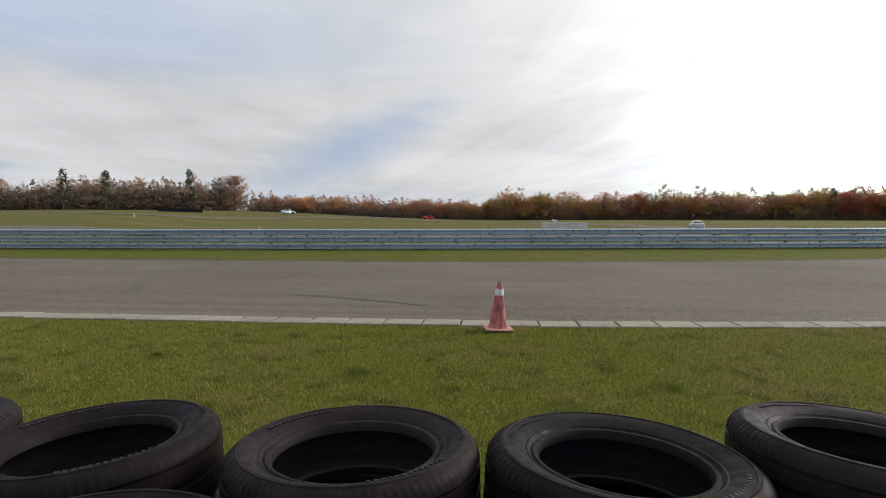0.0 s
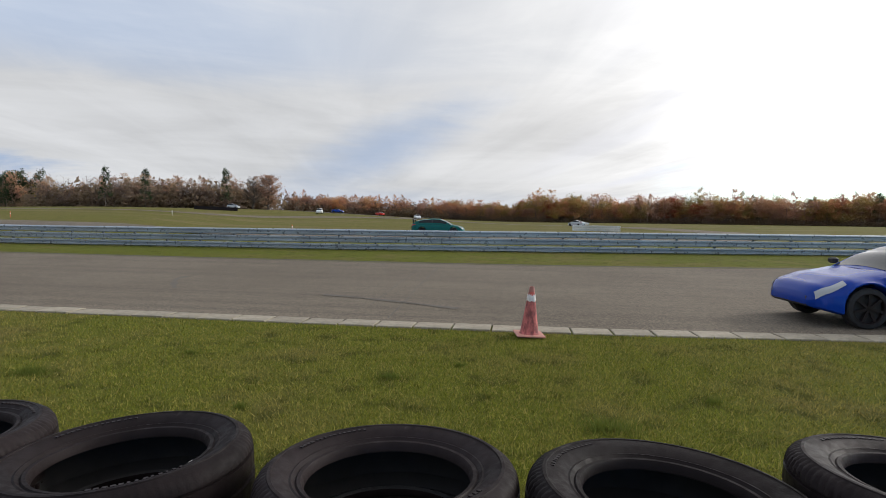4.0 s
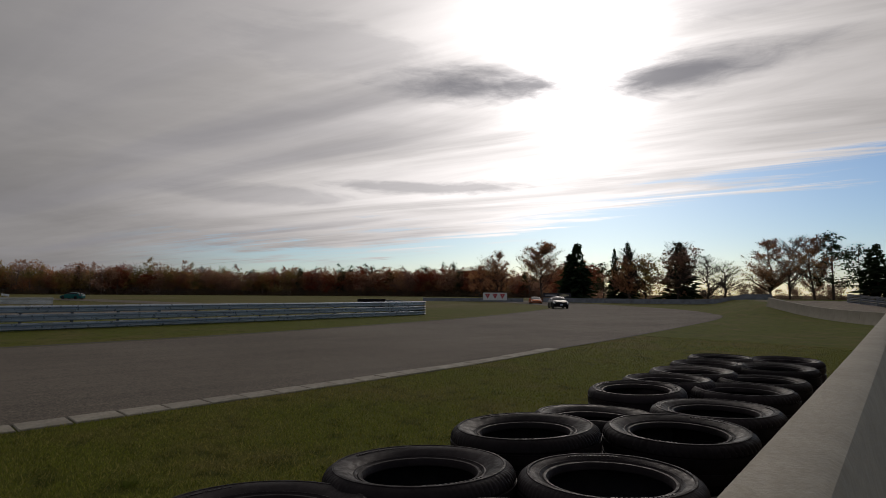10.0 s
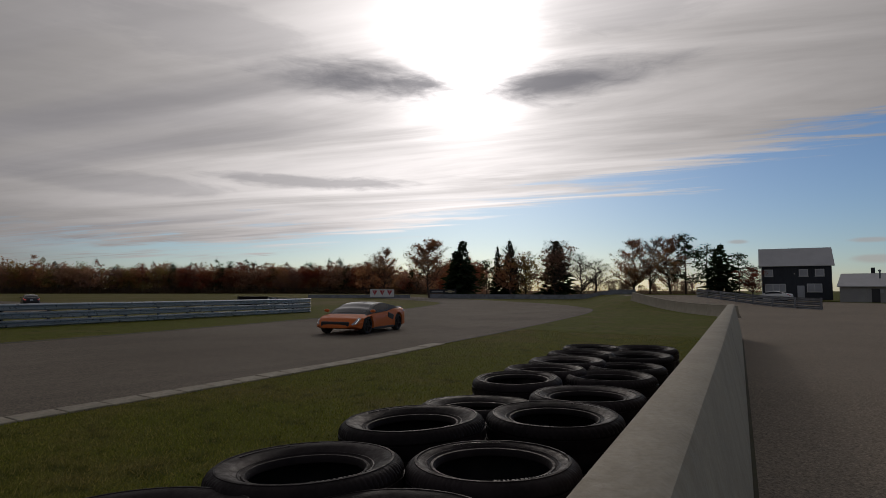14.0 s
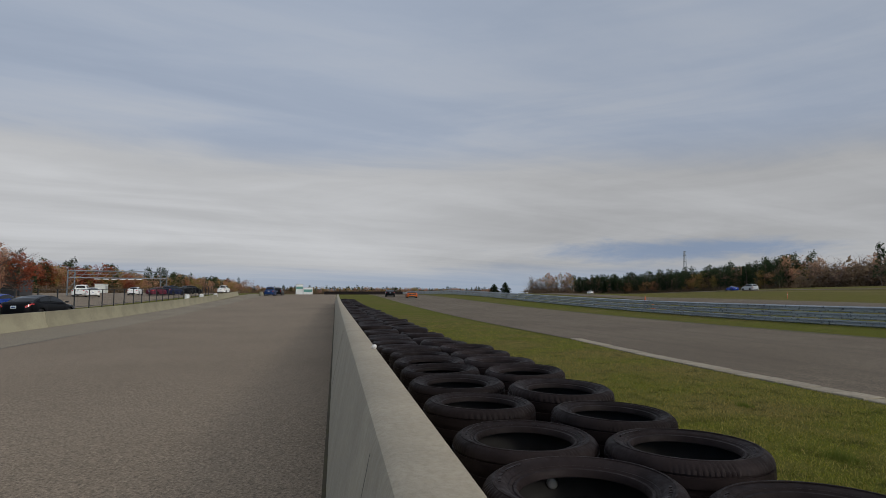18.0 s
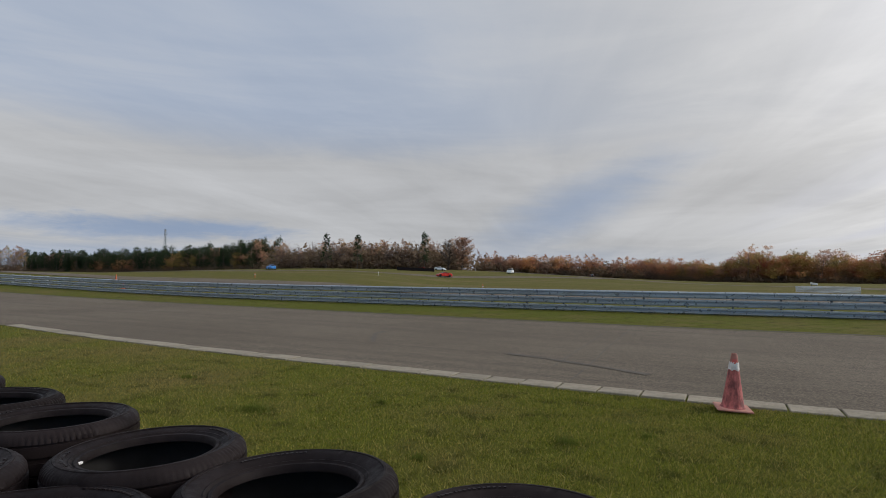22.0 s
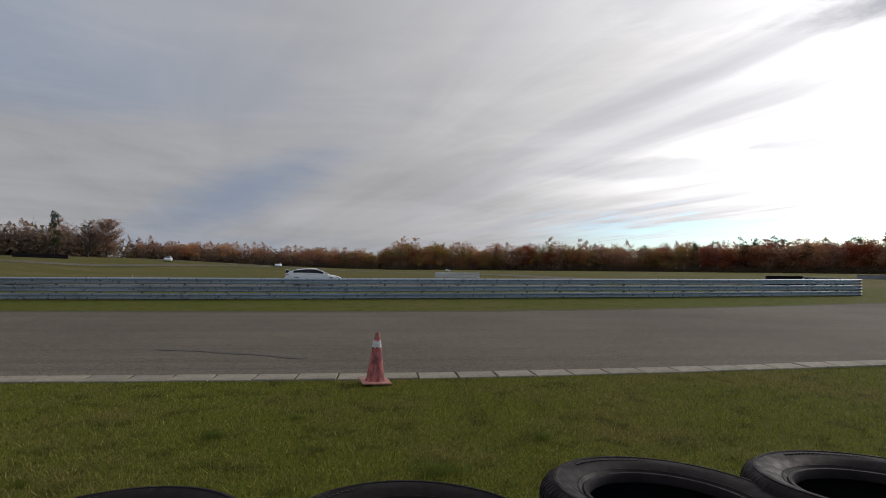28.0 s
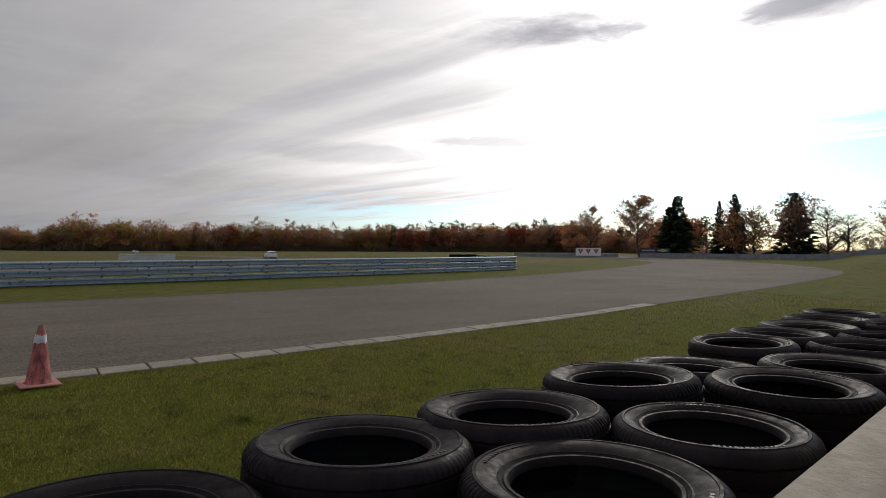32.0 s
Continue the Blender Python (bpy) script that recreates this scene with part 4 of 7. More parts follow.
def plug(x, y, z, turn, r, mat, name, label, category):
    ob = part(name, Geo().lathe([(r * 0.3, 0.012), (r * 0.8, 0.010), (r, 0.004), (r, 0.0), (r * 0.5, -0.002)], 18, turn=pose(0, 0, 0, 90, 0, 0)), mat, smooth=True, at=pose(x, y, z, 0, 0, turn))
    tagged(ob, label, category)


ALLOY_SPOT = material("dull_alloy", (0.45, 0.45, 0.44), 0.35, metal=0.6)
plug(-2.437, 0.822, 0.966, 80, 0.022, ALLOY_SPOT, "metal_disc", "small round metal disc stuck inside a tyre", "disc")
# white glints on the beads, built as small white stickers
scrap = part("wheel_weight", Geo().box((0.010, 0.024, 0.010), bevel=0.003), CONE_WHITE, at=pose(-1.868, 1.195, 1.040, 0, -8, 12))
tagged(scrap, "small white sticker standing in for a glint on a tyre bead", "wheel weight")
scrap = part("wheel_weight", Geo().box((0.010, 0.024, 0.010), bevel=0.003), CONE_WHITE, at=pose(-0.930, 1.395, 1.040, 0, -8, -8))
tagged(scrap, "small white sticker standing in for a glint on a tyre bead", "wheel weight")
lump = part("foam_scrap", Geo().lathe([(0.003, -0.018), (0.020, -0.011), (0.025, 0.003), (0.016, 0.017), (0.003, 0.020)], 9), CONE_WHITE, at=pose(-5.24, wall_y(-5.24) + 0.385, 1.238, 14, 8, 0))
tagged(lump, "small lump of white foam lying on the wall top", "scrap")

# ---- woods ----
def tree_arrays(rng, kind, fine=4, clumps=(0.037, 5)):
    """Triangles of wood and of leaves for one tree of height 1 standing at the origin."""
    wood, leaf = [], []

    def limb(a, b, r0, r1, seg=4):
        a, b = Vector(a), Vector(b)
        d = (b - a).normalized()
        s = d.orthogonal().normalized()
        u = d.cross(s)
        ra = [a + r0 * (math.cos(2 * math.pi * i / seg) * s + math.sin(2 * math.pi * i / seg) * u) for i in range(seg)]
        rb = [b + r1 * (math.cos(2 * math.pi * i / seg) * s + math.sin(2 * math.pi * i / seg) * u) for i in range(seg)]
        for i in range(seg):
            j = (i + 1) % seg
            wood.extend(((ra[i], ra[j], rb[j]), (ra[i], rb[j], rb[i])))

    def clump(c, r, count):
        for _ in range(count):
            p = Vector(c) + Vector((rng.gauss(0, r), rng.gauss(0, r), rng.gauss(0, r * 0.8)))
            q = Vector((rng.gauss(0, 1), rng.gauss(0, 1), rng.gauss(0, 1))).normalized()
            s = q.orthogonal().normalized() * r * rng.uniform(0.35, 0.75)
            u = q.cross(s).normalized() * r * rng.uniform(0.35, 0.75)
            leaf.append((p - s - u * 0.6, p + s - u * 0.3, p + u))

    if kind in ("spruce", "pine"):
        limb((0, 0, 0), (0, 0, 0.97), 0.014, 0.002, 5)
        if kind == "spruce":
            z = 0.07
            while z < 0.97:
                reach = (0.24 * (1 - z) ** 0.75 + 0.014) * rng.uniform(0.72, 1.14)
                for k in range(13):
                    a = rng.uniform(0, 2 * math.pi)
                    out = reach * rng.uniform(0.45, 1.18)
                    tip = Vector((math.cos(a) * out, math.sin(a) * out, z - 0.35 * out))
                    side = Vector((-math.sin(a), math.cos(a), 0)) * (0.014 + 0.11 * out)
                    foot = Vector((0, 0, z + 0.012))
                    mid = foot.lerp(tip, 0.6)
                    leaf.extend(((foot, mid - side, tip), (foot, tip, mid + side)))
                    leaf.append((mid - side * 0.7, tip, mid + Vector((0, 0, -0.05))))
                z += 0.030
        else:
            for k in range(80 if fine > 4 else 52):
                z = rng.uniform(0.20, 0.99)
                a = rng.uniform(0, 2 * math.pi)
                out = (0.05 + 0.16 * (1 - z) ** 0.6) * rng.uniform(0.6, 1.3)
                c = Vector((math.cos(a) * out, math.sin(a) * out, z + 0.1 * out))
                limb((0, 0, z - 0.02), c, 0.005, 0.002, 3)
                clump(c, 0.028 if fine > 4 else 0.040, 16 if fine > 4 else 11)
    else:
        # a leader with rising side branches, each with its own twigs, in an oval crown
        tips = []
        p, lead = Vector((0, 0, 0)), []
        for k in range(8):
            q = Vector((rng.gauss(0, 0.012) + p.x, rng.gauss(0, 0.012) + p.y, (k + 1) * 0.12)) if fine else Vector((0, 0, (k + 1) * 0.10))
            limb(p, q, 0.017 * (1 - k / 8.6), 0.017 * (1 - (k + 1) / 8.6), 5)
            lead.append((p, q))
            p = q
        full = fine > 4
        for k in range(58 if full else (15 if fine else 6)):
            z = rng.uniform(0.10, 0.95)
            i = min(7, int(z / 0.12))
            foot = lead[i][0].lerp(lead[i][1], (z - i * 0.12) / 0.12)
            reach = (0.42 if fine else 0.24) * (1.02 - z) ** 0.6 * min(1.0, z / 0.2) * rng.uniform(0.5, 1.1)
            a = rng.uniform(0, 2 * math.pi)
            rise = rng.uniform(0.4, 1.25)
            p, r = foot, 0.0075 * (1.1 - z) + 0.001
            for s in range(3):
                b = a + rng.gauss(0, 0.25)
                step = Vector((math.cos(b), math.sin(b), rise + 0.25 * s)).normalized() * reach / 3 * 1.15
                q = p + step
                limb(p, q, r, r * 0.68, 4 if full else 3)
                for _ in range(3 if full else (1 if fine else 0)):
                    c = b + rng.choice((-1, 1)) * rng.uniform(0.3, 1.0)
                    ln = (reach + 0.05) * rng.uniform(0.28, 0.55)
                    root = p.lerp(q, rng.uniform(0.2, 1.0))
                    tip = root + Vector((math.cos(c), math.sin(c), rng.uniform(0.4, 1.3))).normalized() * ln
                    limb(root, tip, r * 0.5, 0.0007, 3)
                    tips.append(tip)
                    for _ in range(fine if full else 2):
                        c2 = c + rng.uniform(-0.9, 0.9)
                        t2 = root.lerp(tip, rng.uniform(0.3, 1.0))
                        t3 = t2 + Vector((math.cos(c2), math.sin(c2), rng.uniform(0.5, 1.6))).normalized() * ln * rng.uniform(0.25, 0.55)
                        limb(t2, t3, 0.0011, 0.0004, 3)
                        tips.append(t3)
                p, r = q, r * 0.68
            tips.append(p)
        if kind == "shrub":
            wood.clear()
            for _ in range(34):
                a, q = rng.uniform(0, 6.28), rng.uniform(0, 1) ** 0.5 * 0.5
                clump((math.cos(a) * q, math.sin(a) * q, rng.uniform(0.05, 1.0) * (1 - 0.75 * q)), 0.11, 5)
        elif kind == "leafy":
            # a rounded crown, denser towards its skin, with lumps and gaps
            lumps = [(Vector((rng.gauss(0, 0.10), rng.gauss(0, 0.10), rng.uniform(0.26, 0.84))), rng.uniform(0.09, 0.17)) for _ in range(17)]
            for c, r in lumps:
                c.x, c.y = c.x * 1.35, c.y * 1.35
                for _ in range(14):
                    q = Vector((rng.gauss(0, 1), rng.gauss(0, 1), rng.gauss(0, 1))).normalized() * r * rng.uniform(0.65, 1.05)
                    clump(c + q, *clumps)
        elif kind == "sparse":
            for t in tips:
                if rng.random() < (0.62 if full else 0.8):
                    clump(t, 0.018 if full else 0.026, 3 if full else 5)
    pack = lambda tris: np.array([[tuple(p) for p in t] for t in tris], dtype=np.float32).reshape(-1, 3, 3) if tris else np.zeros((0, 3, 3), np.float32)
    return pack(wood), pack(leaf)


rng = random.Random(21)
PROTO = {kind: [tree_arrays(rng, kind, {"leafy": 0, "shrub": 0, "sparse": 3}.get(kind, 4)) for _ in range(count)] for kind, count in (("leafy", 5), ("shrub", 4), ("sparse", 4), ("bare", 4), ("spruce", 3), ("pine", 3))}


def tri_object(name, tris, mat, parent=None):
    tris = np.ascontiguousarray(tris.reshape(-1, 3))
    ob = bulk(name, tris, np.arange(len(tris), dtype=np.int32).reshape(-1, 3), mat, 3)
    if parent is not None:
        ob.parent = parent
    return ob


def placed(tris, x, y, z, tall, wide, spin):
    c, s = math.cos(spin), math.sin(spin)
    m = np.array([[c * wide, -s * wide, 0], [s * wide, c * wide, 0], [0, 0, tall]], dtype=np.float32)
    return tris @ m.T + np.array((x, y, z), dtype=np.float32)


def wood_belt(label, line, depth, spacing, mix, tall, leaves, seed, under=0.85):
    """A far wood: many trees along a line, several rows deep, and scrub at its foot."""
    rng = random.Random(seed)
    wood, crowns = [], {}
    for row in range(max(3, round(depth / spacing))):
        pts = even(offset(line, row * spacing * 0.8), spacing * 0.5)
        for p in pts:
            kind = rng.choices(list(mix), list(mix.values()))[0]
            w, l = rng.choice(PROTO[kind])
            h = rng.uniform(*tall) * rng.choice((0.72, 0.9, 1.0, 1.0, 1.12)) * (1.12 if kind == "pine" and rng.random() < 0.2 else 1.0) * (1 + 0.08 * row * 0.3)
            x, y = p.x + rng.uniform(-0.5, 0.5) * spacing, p.y + rng.uniform(-0.5, 0.5) * spacing
            args = (x, y, height(x, y) - 0.1, h, h * (rng.uniform(0.95, 1.4) if kind == "leafy" else rng.uniform(0.75, 1.1)), rng.uniform(0, 6.28))
            wood.append(placed(w, *args))
            mat = NEEDLES if kind in ("spruce", "pine") else rng.choice(leaves)
            if len(l):
                crowns.setdefault(mat.name, (mat, []))[1].append(placed(l, *args))
    # scrub and undergrowth, several rows deep, so that no light shows under the crowns
    scrub = []
    for row in range(3):
        for p in even(offset(line, -spacing * 0.3 + row * spacing * 0.9), 2.3):
            h = rng.uniform(0.24, 0.46) * tall[0] * under * (1 + 0.35 * row)
            w, l = rng.choice(PROTO["shrub"])
            x, y = p.x + rng.uniform(-1.2, 1.2), p.y + rng.uniform(-1.2, 1.2)
            scrub.append(placed(l, x, y, height(x, y) - h * 0.18, h * 1.15, max(h, 2.2) * 1.5, rng.uniform(0, 6.28)))
    belt = thing("woods", label, "woods", kind="stuff")
    tri_object("trunks", np.concatenate(wood), TWIG, belt)["kind"] = "stuff"
    for mat, tris in crowns.values():
        tri_object("crowns", np.concatenate(tris), mat, belt)["kind"] = "stuff"
    if scrub:
        tri_object("scrub", np.concatenate(scrub), SHRUB, belt)["kind"] = "stuff"


DECID = {"leafy": 9, "sparse": 2, "bare": 0.7, "pine": 0.3}
wood_belt("autumn wood of brown and bare trees on the low hill", spline(V2((-186, 186), (-160, 190), (-128, 196), (-106, 210))), 20, 3.5,
          {"sparse": 4, "bare": 11, "leafy": 0.3}, (9.0, 11.6), [FADED, FADED, BROWN], 31, 1.7)
wood_belt("autumn wood of middling height behind the infield", spline(V2((-46, 302), (-24, 302), (-2, 302))), 14, 4.6, {"sparse": 2, "leafy": 9}, (9.0, 11.5), [RUST, BROWN, OCHRE, BROWN], 42, 1.0)
wood_belt("distant low autumn trees behind the hill", spline(V2((-122, 262), (-80, 290), (-40, 300))), 13, 4.4, {"sparse": 5, "leafy": 6, "bare": 1}, (7.4, 10.2), [BROWN, RUST, BROWN], 32, 1.7)
wood_belt("long autumn wood of rust and ochre trees behind the infield", spline(V2((-5, 300), (40, 310), (90, 296), (140, 268))), 18, 5.2, DECID, (11, 15), [RUST, BROWN, OCHRE, RUST, CRIMSON, OCHRE, BROWN], 33)
wood_belt("autumn wood mixed with dark pines at the far right", spline(V2((140, 268), (180, 236), (205, 190))), 20, 5, {"leafy": 7, "sparse": 1, "pine": 1.6}, (12, 15), [RUST, BROWN, CRIMSON, BROWN], 34)
wood_belt("dark edge of mixed autumn wood beyond the bend", spline(V2((204, 190), (196, 160), (182, 136), (160, 118), (136, 100))), 14, 5, {"leafy": 7, "sparse": 2, "pine": 1}, (8.5, 12), [RUST, RUST, BROWN, CRIMSON], 35)
wood_belt("dark pine plantation beyond the straight", spline(V2((-470, 214), (-380, 226), (-290, 222), (-214, 200))), 18, 5.0, {"pine": 12, "spruce": 1, "leafy": 1}, (10.5, 14), [OCHRE, RUST, BROWN], 36)
wood_belt("bare grey scrub wood at the end of the straight", spline(V2((-470, 176), (-455, 190), (-445, 205))), 12, 3.6, {"bare": 6, "sparse": 2}, (13, 16), [BROWN, OCHRE], 37)
wood_belt("far dark treeline at the end of the straight", spline(V2((-760, -120), (-760, 20), (-800, 120), (-820, 260))), 14, 9, {"pine": 5, "leafy": 4}, (7.5, 10.5), [BROWN, BROWN, OCHRE], 38, 1.8)
wood_belt("mixed autumn trees behind the car park", spline(V2((-40, -74), (-100, -80), (-150, -72), (-220, -66), (-300, -56), (-380, -50))), 14, 6, {"leafy": 8, "pine": 6, "spruce": 1}, (6.5, 9.2), [BROWN, CRIMSON, OCHRE, BROWN], 39, 1.0)
wood_belt("low dark hedge behind the bend", spline(V2((132, 98), (126, 84), (124, 60), (124, 36), (126, 22))), 5, 6.5, {"leafy": 5, "sparse": 3}, (2.6, 3.8), [BROWN, SHRUB], 40)


def single_tree(name, label, kind, leaves, az, d, tall, wide, seed):
    """A tree of its own: a trunk with limbs, and a crown."""
    rng = random.Random(seed)
    w, l = tree_arrays(rng, kind, 5, (0.028, 9))
    x, y = -math.sin(radians(az)) * d, math.cos(radians(az)) * d
    tree = thing(name, label, "tree", Matrix.Translation((x, y, height(x, y) - 0.05)))
    tri_object("trunk", placed(w, 0, 0, 0, tall, wide, 0.0), BARK, tree)
    if len(l):
        tri_object("crown", placed(l, 0, 0, 0, tall, wide, 0.0), leaves, tree)


TREES = [
    ("maple_tree", "rust-brown autumn tree, half bare", "sparse", RUST, -47.4, 128, 10.6, 11, 1), ("maple_tree", "dense orange autumn tree behind the bend", "leafy", RUST, -45.6, 132, 8.4, 10, 2),
    ("maple_tree", "tall spreading tree with thin orange leaves", "sparse", RUST, -51.9, 126, 12.4, 15, 3), ("spruce_tree", "tall dark green spruce behind the bend", "spruce", NEEDLES, -55.3, 128, 13.6, 19.5, 4),
    ("spruce_tree", "tall dark green spruce behind the bend", "spruce", NEEDLES, -54.6, 131, 11.5, 18.4, 24), ("pine_tree", "slim dark pine behind the bend", "pine", NEEDLES, -57.7, 128, 8.4, 11, 5),
    ("spruce_tree", "narrow dark spruce behind the bend", "spruce", NEEDLES, -58.8, 130, 12.4, 10.3, 6), ("maple_tree", "orange autumn tree before a spruce", "leafy", RUST, -60.1, 124, 11.0, 12, 7),
    ("spruce_tree", "dark spruce rising behind an orange tree", "spruce", NEEDLES, -60.0, 130, 13.8, 13.8, 8), ("maple_tree", "olive brown autumn tree behind the bend", "leafy", OCHRE, -61.6, 126, 9.8, 12.9, 9),
    ("pine_tree", "broad dark pine with brown branches", "leafy", BROWN, -64.4, 124, 12.2, 14, 10), ("spruce_tree", "broad dark spruce behind the bend", "spruce", NEEDLES, -64.6, 128, 13.4, 23, 11),
    ("bare_tree", "leafless grey tree behind the bend", "bare", BROWN, -67.0, 122, 9.6, 14.2, 12), ("bare_tree", "low leafless spreading tree", "bare", BROWN, -68.4, 118, 7.0, 15.4, 13),
    ("maple_tree", "thin orange autumn tree behind the pit exit", "sparse", RUST, -71.9, 120, 10.6, 14, 14), ("bare_tree", "tall leafless tree behind the pit exit", "bare", BROWN, -73.3, 120, 11.6, 11, 15),
    ("maple_tree", "half-bare rust tree behind the pit exit", "sparse", RUST, -75.1, 120, 10.9, 12.9, 16), ("pine_tree", "tall dark pine behind the pit exit", "pine", NEEDLES, -76.4, 120, 11.6, 15, 17),
    ("pine_tree", "dark pine behind the pit exit", "pine", NEEDLES, -78.2, 122, 9.8, 13, 18), ("spruce_tree", "dark bushy spruce near the house", "spruce", NEEDLES, -79.4, 118, 9.9, 19.5, 19),
    ("pine_tree", "small dark pine near the house", "pine", NEEDLES, -80.8, 118, 7.7, 11, 20), ("maple_tree", "low red autumn tree beside the house", "leafy", CRIMSON, -81.9, 114, 5.4, 8, 21),
    ("pine_tree", "tall lone pine rising over the wood", "pine", NEEDLES, 30.6, 226, 14.6, 9, 22),
    ("bare_tree", "broad half-bare brown tree at the wood's end", "sparse", BROWN, 26.8, 214, 12.0, 17.1, 25), ("bare_tree", "leafless tree at the wood's end", "bare", BROWN, 28.2, 216, 11.4, 14.2, 26),
    ("spruce_tree", "dark conifer standing above the wood", "spruce", NEEDLES, -9.2, 316, 14.2, 14.9, 27), ("pine_tree", "dark pine standing among bare trees", "pine", NEEDLES, 40.4, 214, 12.6, 9, 30), ("pine_tree", "slim dark pine among bare trees", "pine", NEEDLES, 37.3, 210, 12.4, 8, 31), ("spruce_tree", "small dark conifer by the straight", "spruce", NEEDLES, 72.9, 300, 5.6, 17, 28),
    ("spruce_tree", "small dark conifer by the straight", "spruce", NEEDLES, 71.8, 300, 6.6, 18, 29),
    ("maple_tree", "red-brown autumn tree behind the car park", "leafy", CRIMSON, 114.9, 110, 7.6, 10, 33), ("maple_tree", "tall rust autumn tree behind the car park", "leafy", BROWN, 116.8, 106, 8.4, 9, 34),
]
for row in TREES:
    single_tree(*row)

# ---- far furniture of the circuit ----
WALL_DARK = material("dark_cladding", (0.035, 0.040, 0.052), 0.7, two=(0.024, 0.026, 0.034), big=0.4, big_scale=0.5, fine=0.3, fine_scale=4, stretch=(6, 6, 0.4))
ROOF_METAL = material("metal_roof", (0.46, 0.45, 0.45), 0.5, two=(0.34, 0.33, 0.33), big=0.4, big_scale=0.4)
BLIND = material("window_blind", (0.42, 0.43, 0.46), 0.5, big=0.3, big_scale=1.0)
FRAME = material("white_frame", (0.62, 0.62, 0.60), 0.5)
PALE_WALL = material("pale_cladding", (0.36, 0.35, 0.34), 0.7, two=(0.26, 0.25, 0.25), big=0.5, big_scale=0.5, fine=0.2)
STEEL = material("gantry_steel", (0.19, 0.205, 0.22), 0.5, metal=0.5, big=0.3)
BLACK_STEEL = material("black_steel", (0.015, 0.015, 0.017), 0.5)
SIGN_WHITE = material("sign_white", (0.72, 0.71, 0.69), 0.5)
SIGN_RED = material("sign_red", (0.50, 0.05, 0.06), 0.5)
SIGN_DARK = material("sign_dark", (0.03, 0.03, 0.035), 0.5)
SIGN_GREY = material("sign_grey", (0.32, 0.32, 0.33), 0.5)
SIGN_GOLD = material("sign_gold", (0.45, 0.40, 0.25), 0.5)
ORANGE_PLASTIC = material("orange_plastic", (0.62, 0.16, 0.06), 0.6, big=0.4, big_scale=6)
WHITE_PLASTIC = material("white_plastic", (0.68, 0.68, 0.67), 0.5, big=0.3, big_scale=4)
TEAL_GLASS = material("green_glass", (0.10, 0.25, 0.22), 0.15)


def at_az(az, d):
    return -math.sin(radians(az)) * d, math.cos(radians(az)) * d


def make_house():
    """Two storeys, dark cladding, metal gable roof; its front looks along local -y."""
    hx, hy = at_az(-85.05, 118)
    base = height(hx, hy)
    house = thing("house", "two-storey dark clad house with a pale metal gable roof", "house", pose(hx, hy, base, 0, 0, 95 - 180 + 2))
    w, d, h = 10.2, 8.0, 6.0
    for name, size, at in (("front_wall", (w, 0.25, h), (0, -d / 2, h / 2)), ("rear_wall", (w, 0.25, h), (0, d / 2, h / 2)),
                           ("side_wall", (0.25, d - 0.26, h), (-w / 2 + 0.125, 0, h / 2)), ("side_wall", (0.25, d - 0.26, h), (w / 2 - 0.125, 0, h / 2))):
        part(name, Geo().box(size, at, bevel=0.02), WALL_DARK, house)
    roof = Geo()
    e, r, o = h + 0.05, h + 3.0, 0.55
    sec = [(-d / 2 - o, e - 0.25), (0, r), (d / 2 + o, e - 0.25), (d / 2 + o, e - 0.40), (0, r - 0.16), (-d / 2 - o, e - 0.40)]
    roof.rings([[(x, y, z) for y, z in sec] for x in (-w / 2 - 0.4, w / 2 + 0.4)])
    part("roof", roof, ROOF_METAL, house, "pale standing-seam metal roof")
    for k in range(22):
        x = -w / 2 - 0.3 + k * (w + 0.6) / 21
        seam_ = Geo().add([(x - 0.02, -d / 2 - o, e - 0.245), (x + 0.02, -d / 2 - o, e - 0.245), (x + 0.02, 0, r + 0.005), (x - 0.02, 0, r + 0.005),
                           (x - 0.02, -d / 2 - o, e - 0.20), (x + 0.02, -d / 2 - o, e - 0.20), (x + 0.02, 0, r + 0.05), (x - 0.02, 0, r + 0.05)],
                          [(0, 1, 5, 4), (4, 5, 6, 7), (1, 2, 6, 5), (0, 4, 7, 3)])
        part("roof_seam", seam_, ROOF_METAL, house)
    for x in (-w / 2 + 0.125, w / 2 - 0.125):
        part("gable", Geo().rings([[(x - 0.12, -d / 2, h), (x - 0.12, 0, r - 0.2), (x - 0.12, d / 2, h)], [(x + 0.12, -d / 2, h), (x + 0.12, 0, r - 0.2), (x + 0.12, d / 2, h)]]), WALL_DARK, house)
    part("gutter", Geo().box((w + 0.8, 0.12, 0.14), (0, -d / 2 - o - 0.05, e - 0.32), bevel=0.03), FRAME, house, "white gutter")
    part("downpipe", Geo().box((0.12, 0.12, h), (-w / 2 + 0.02, -d / 2 - 0.20, h / 2), bevel=0.03), FRAME, house, "white downpipe")

    def window(x, z, ww, hh, panes):
        win = part("window", Geo().box((ww + 0.16, 0.08, hh + 0.16), (x, -d / 2 - 0.145, z)), FRAME, house)
        for k in range(panes):
            pw = ww / panes
            part("pane", Geo().box((pw - 0.06, 0.04, hh - 0.04), (x - ww / 2 + pw * (k + 0.5), -d / 2 - 0.19, z)), BLIND, win, "window pane with pale blind")
        part("sill", Geo().box((ww + 0.3, 0.16, 0.06), (x, -d / 2 - 0.2, z - hh / 2 - 0.10)), FRAME, win)
    for x in (-4.0, 1.1, 3.4):
        window(x, 4.55, 1.15, 1.05, 1)
    window(-4.0, 2.0, 1.05, 1.2, 1)
    window(-2.5, 2.0, 1.8, 1.2, 2)
    window(2.6, 2.0, 2.0, 1.25, 2)
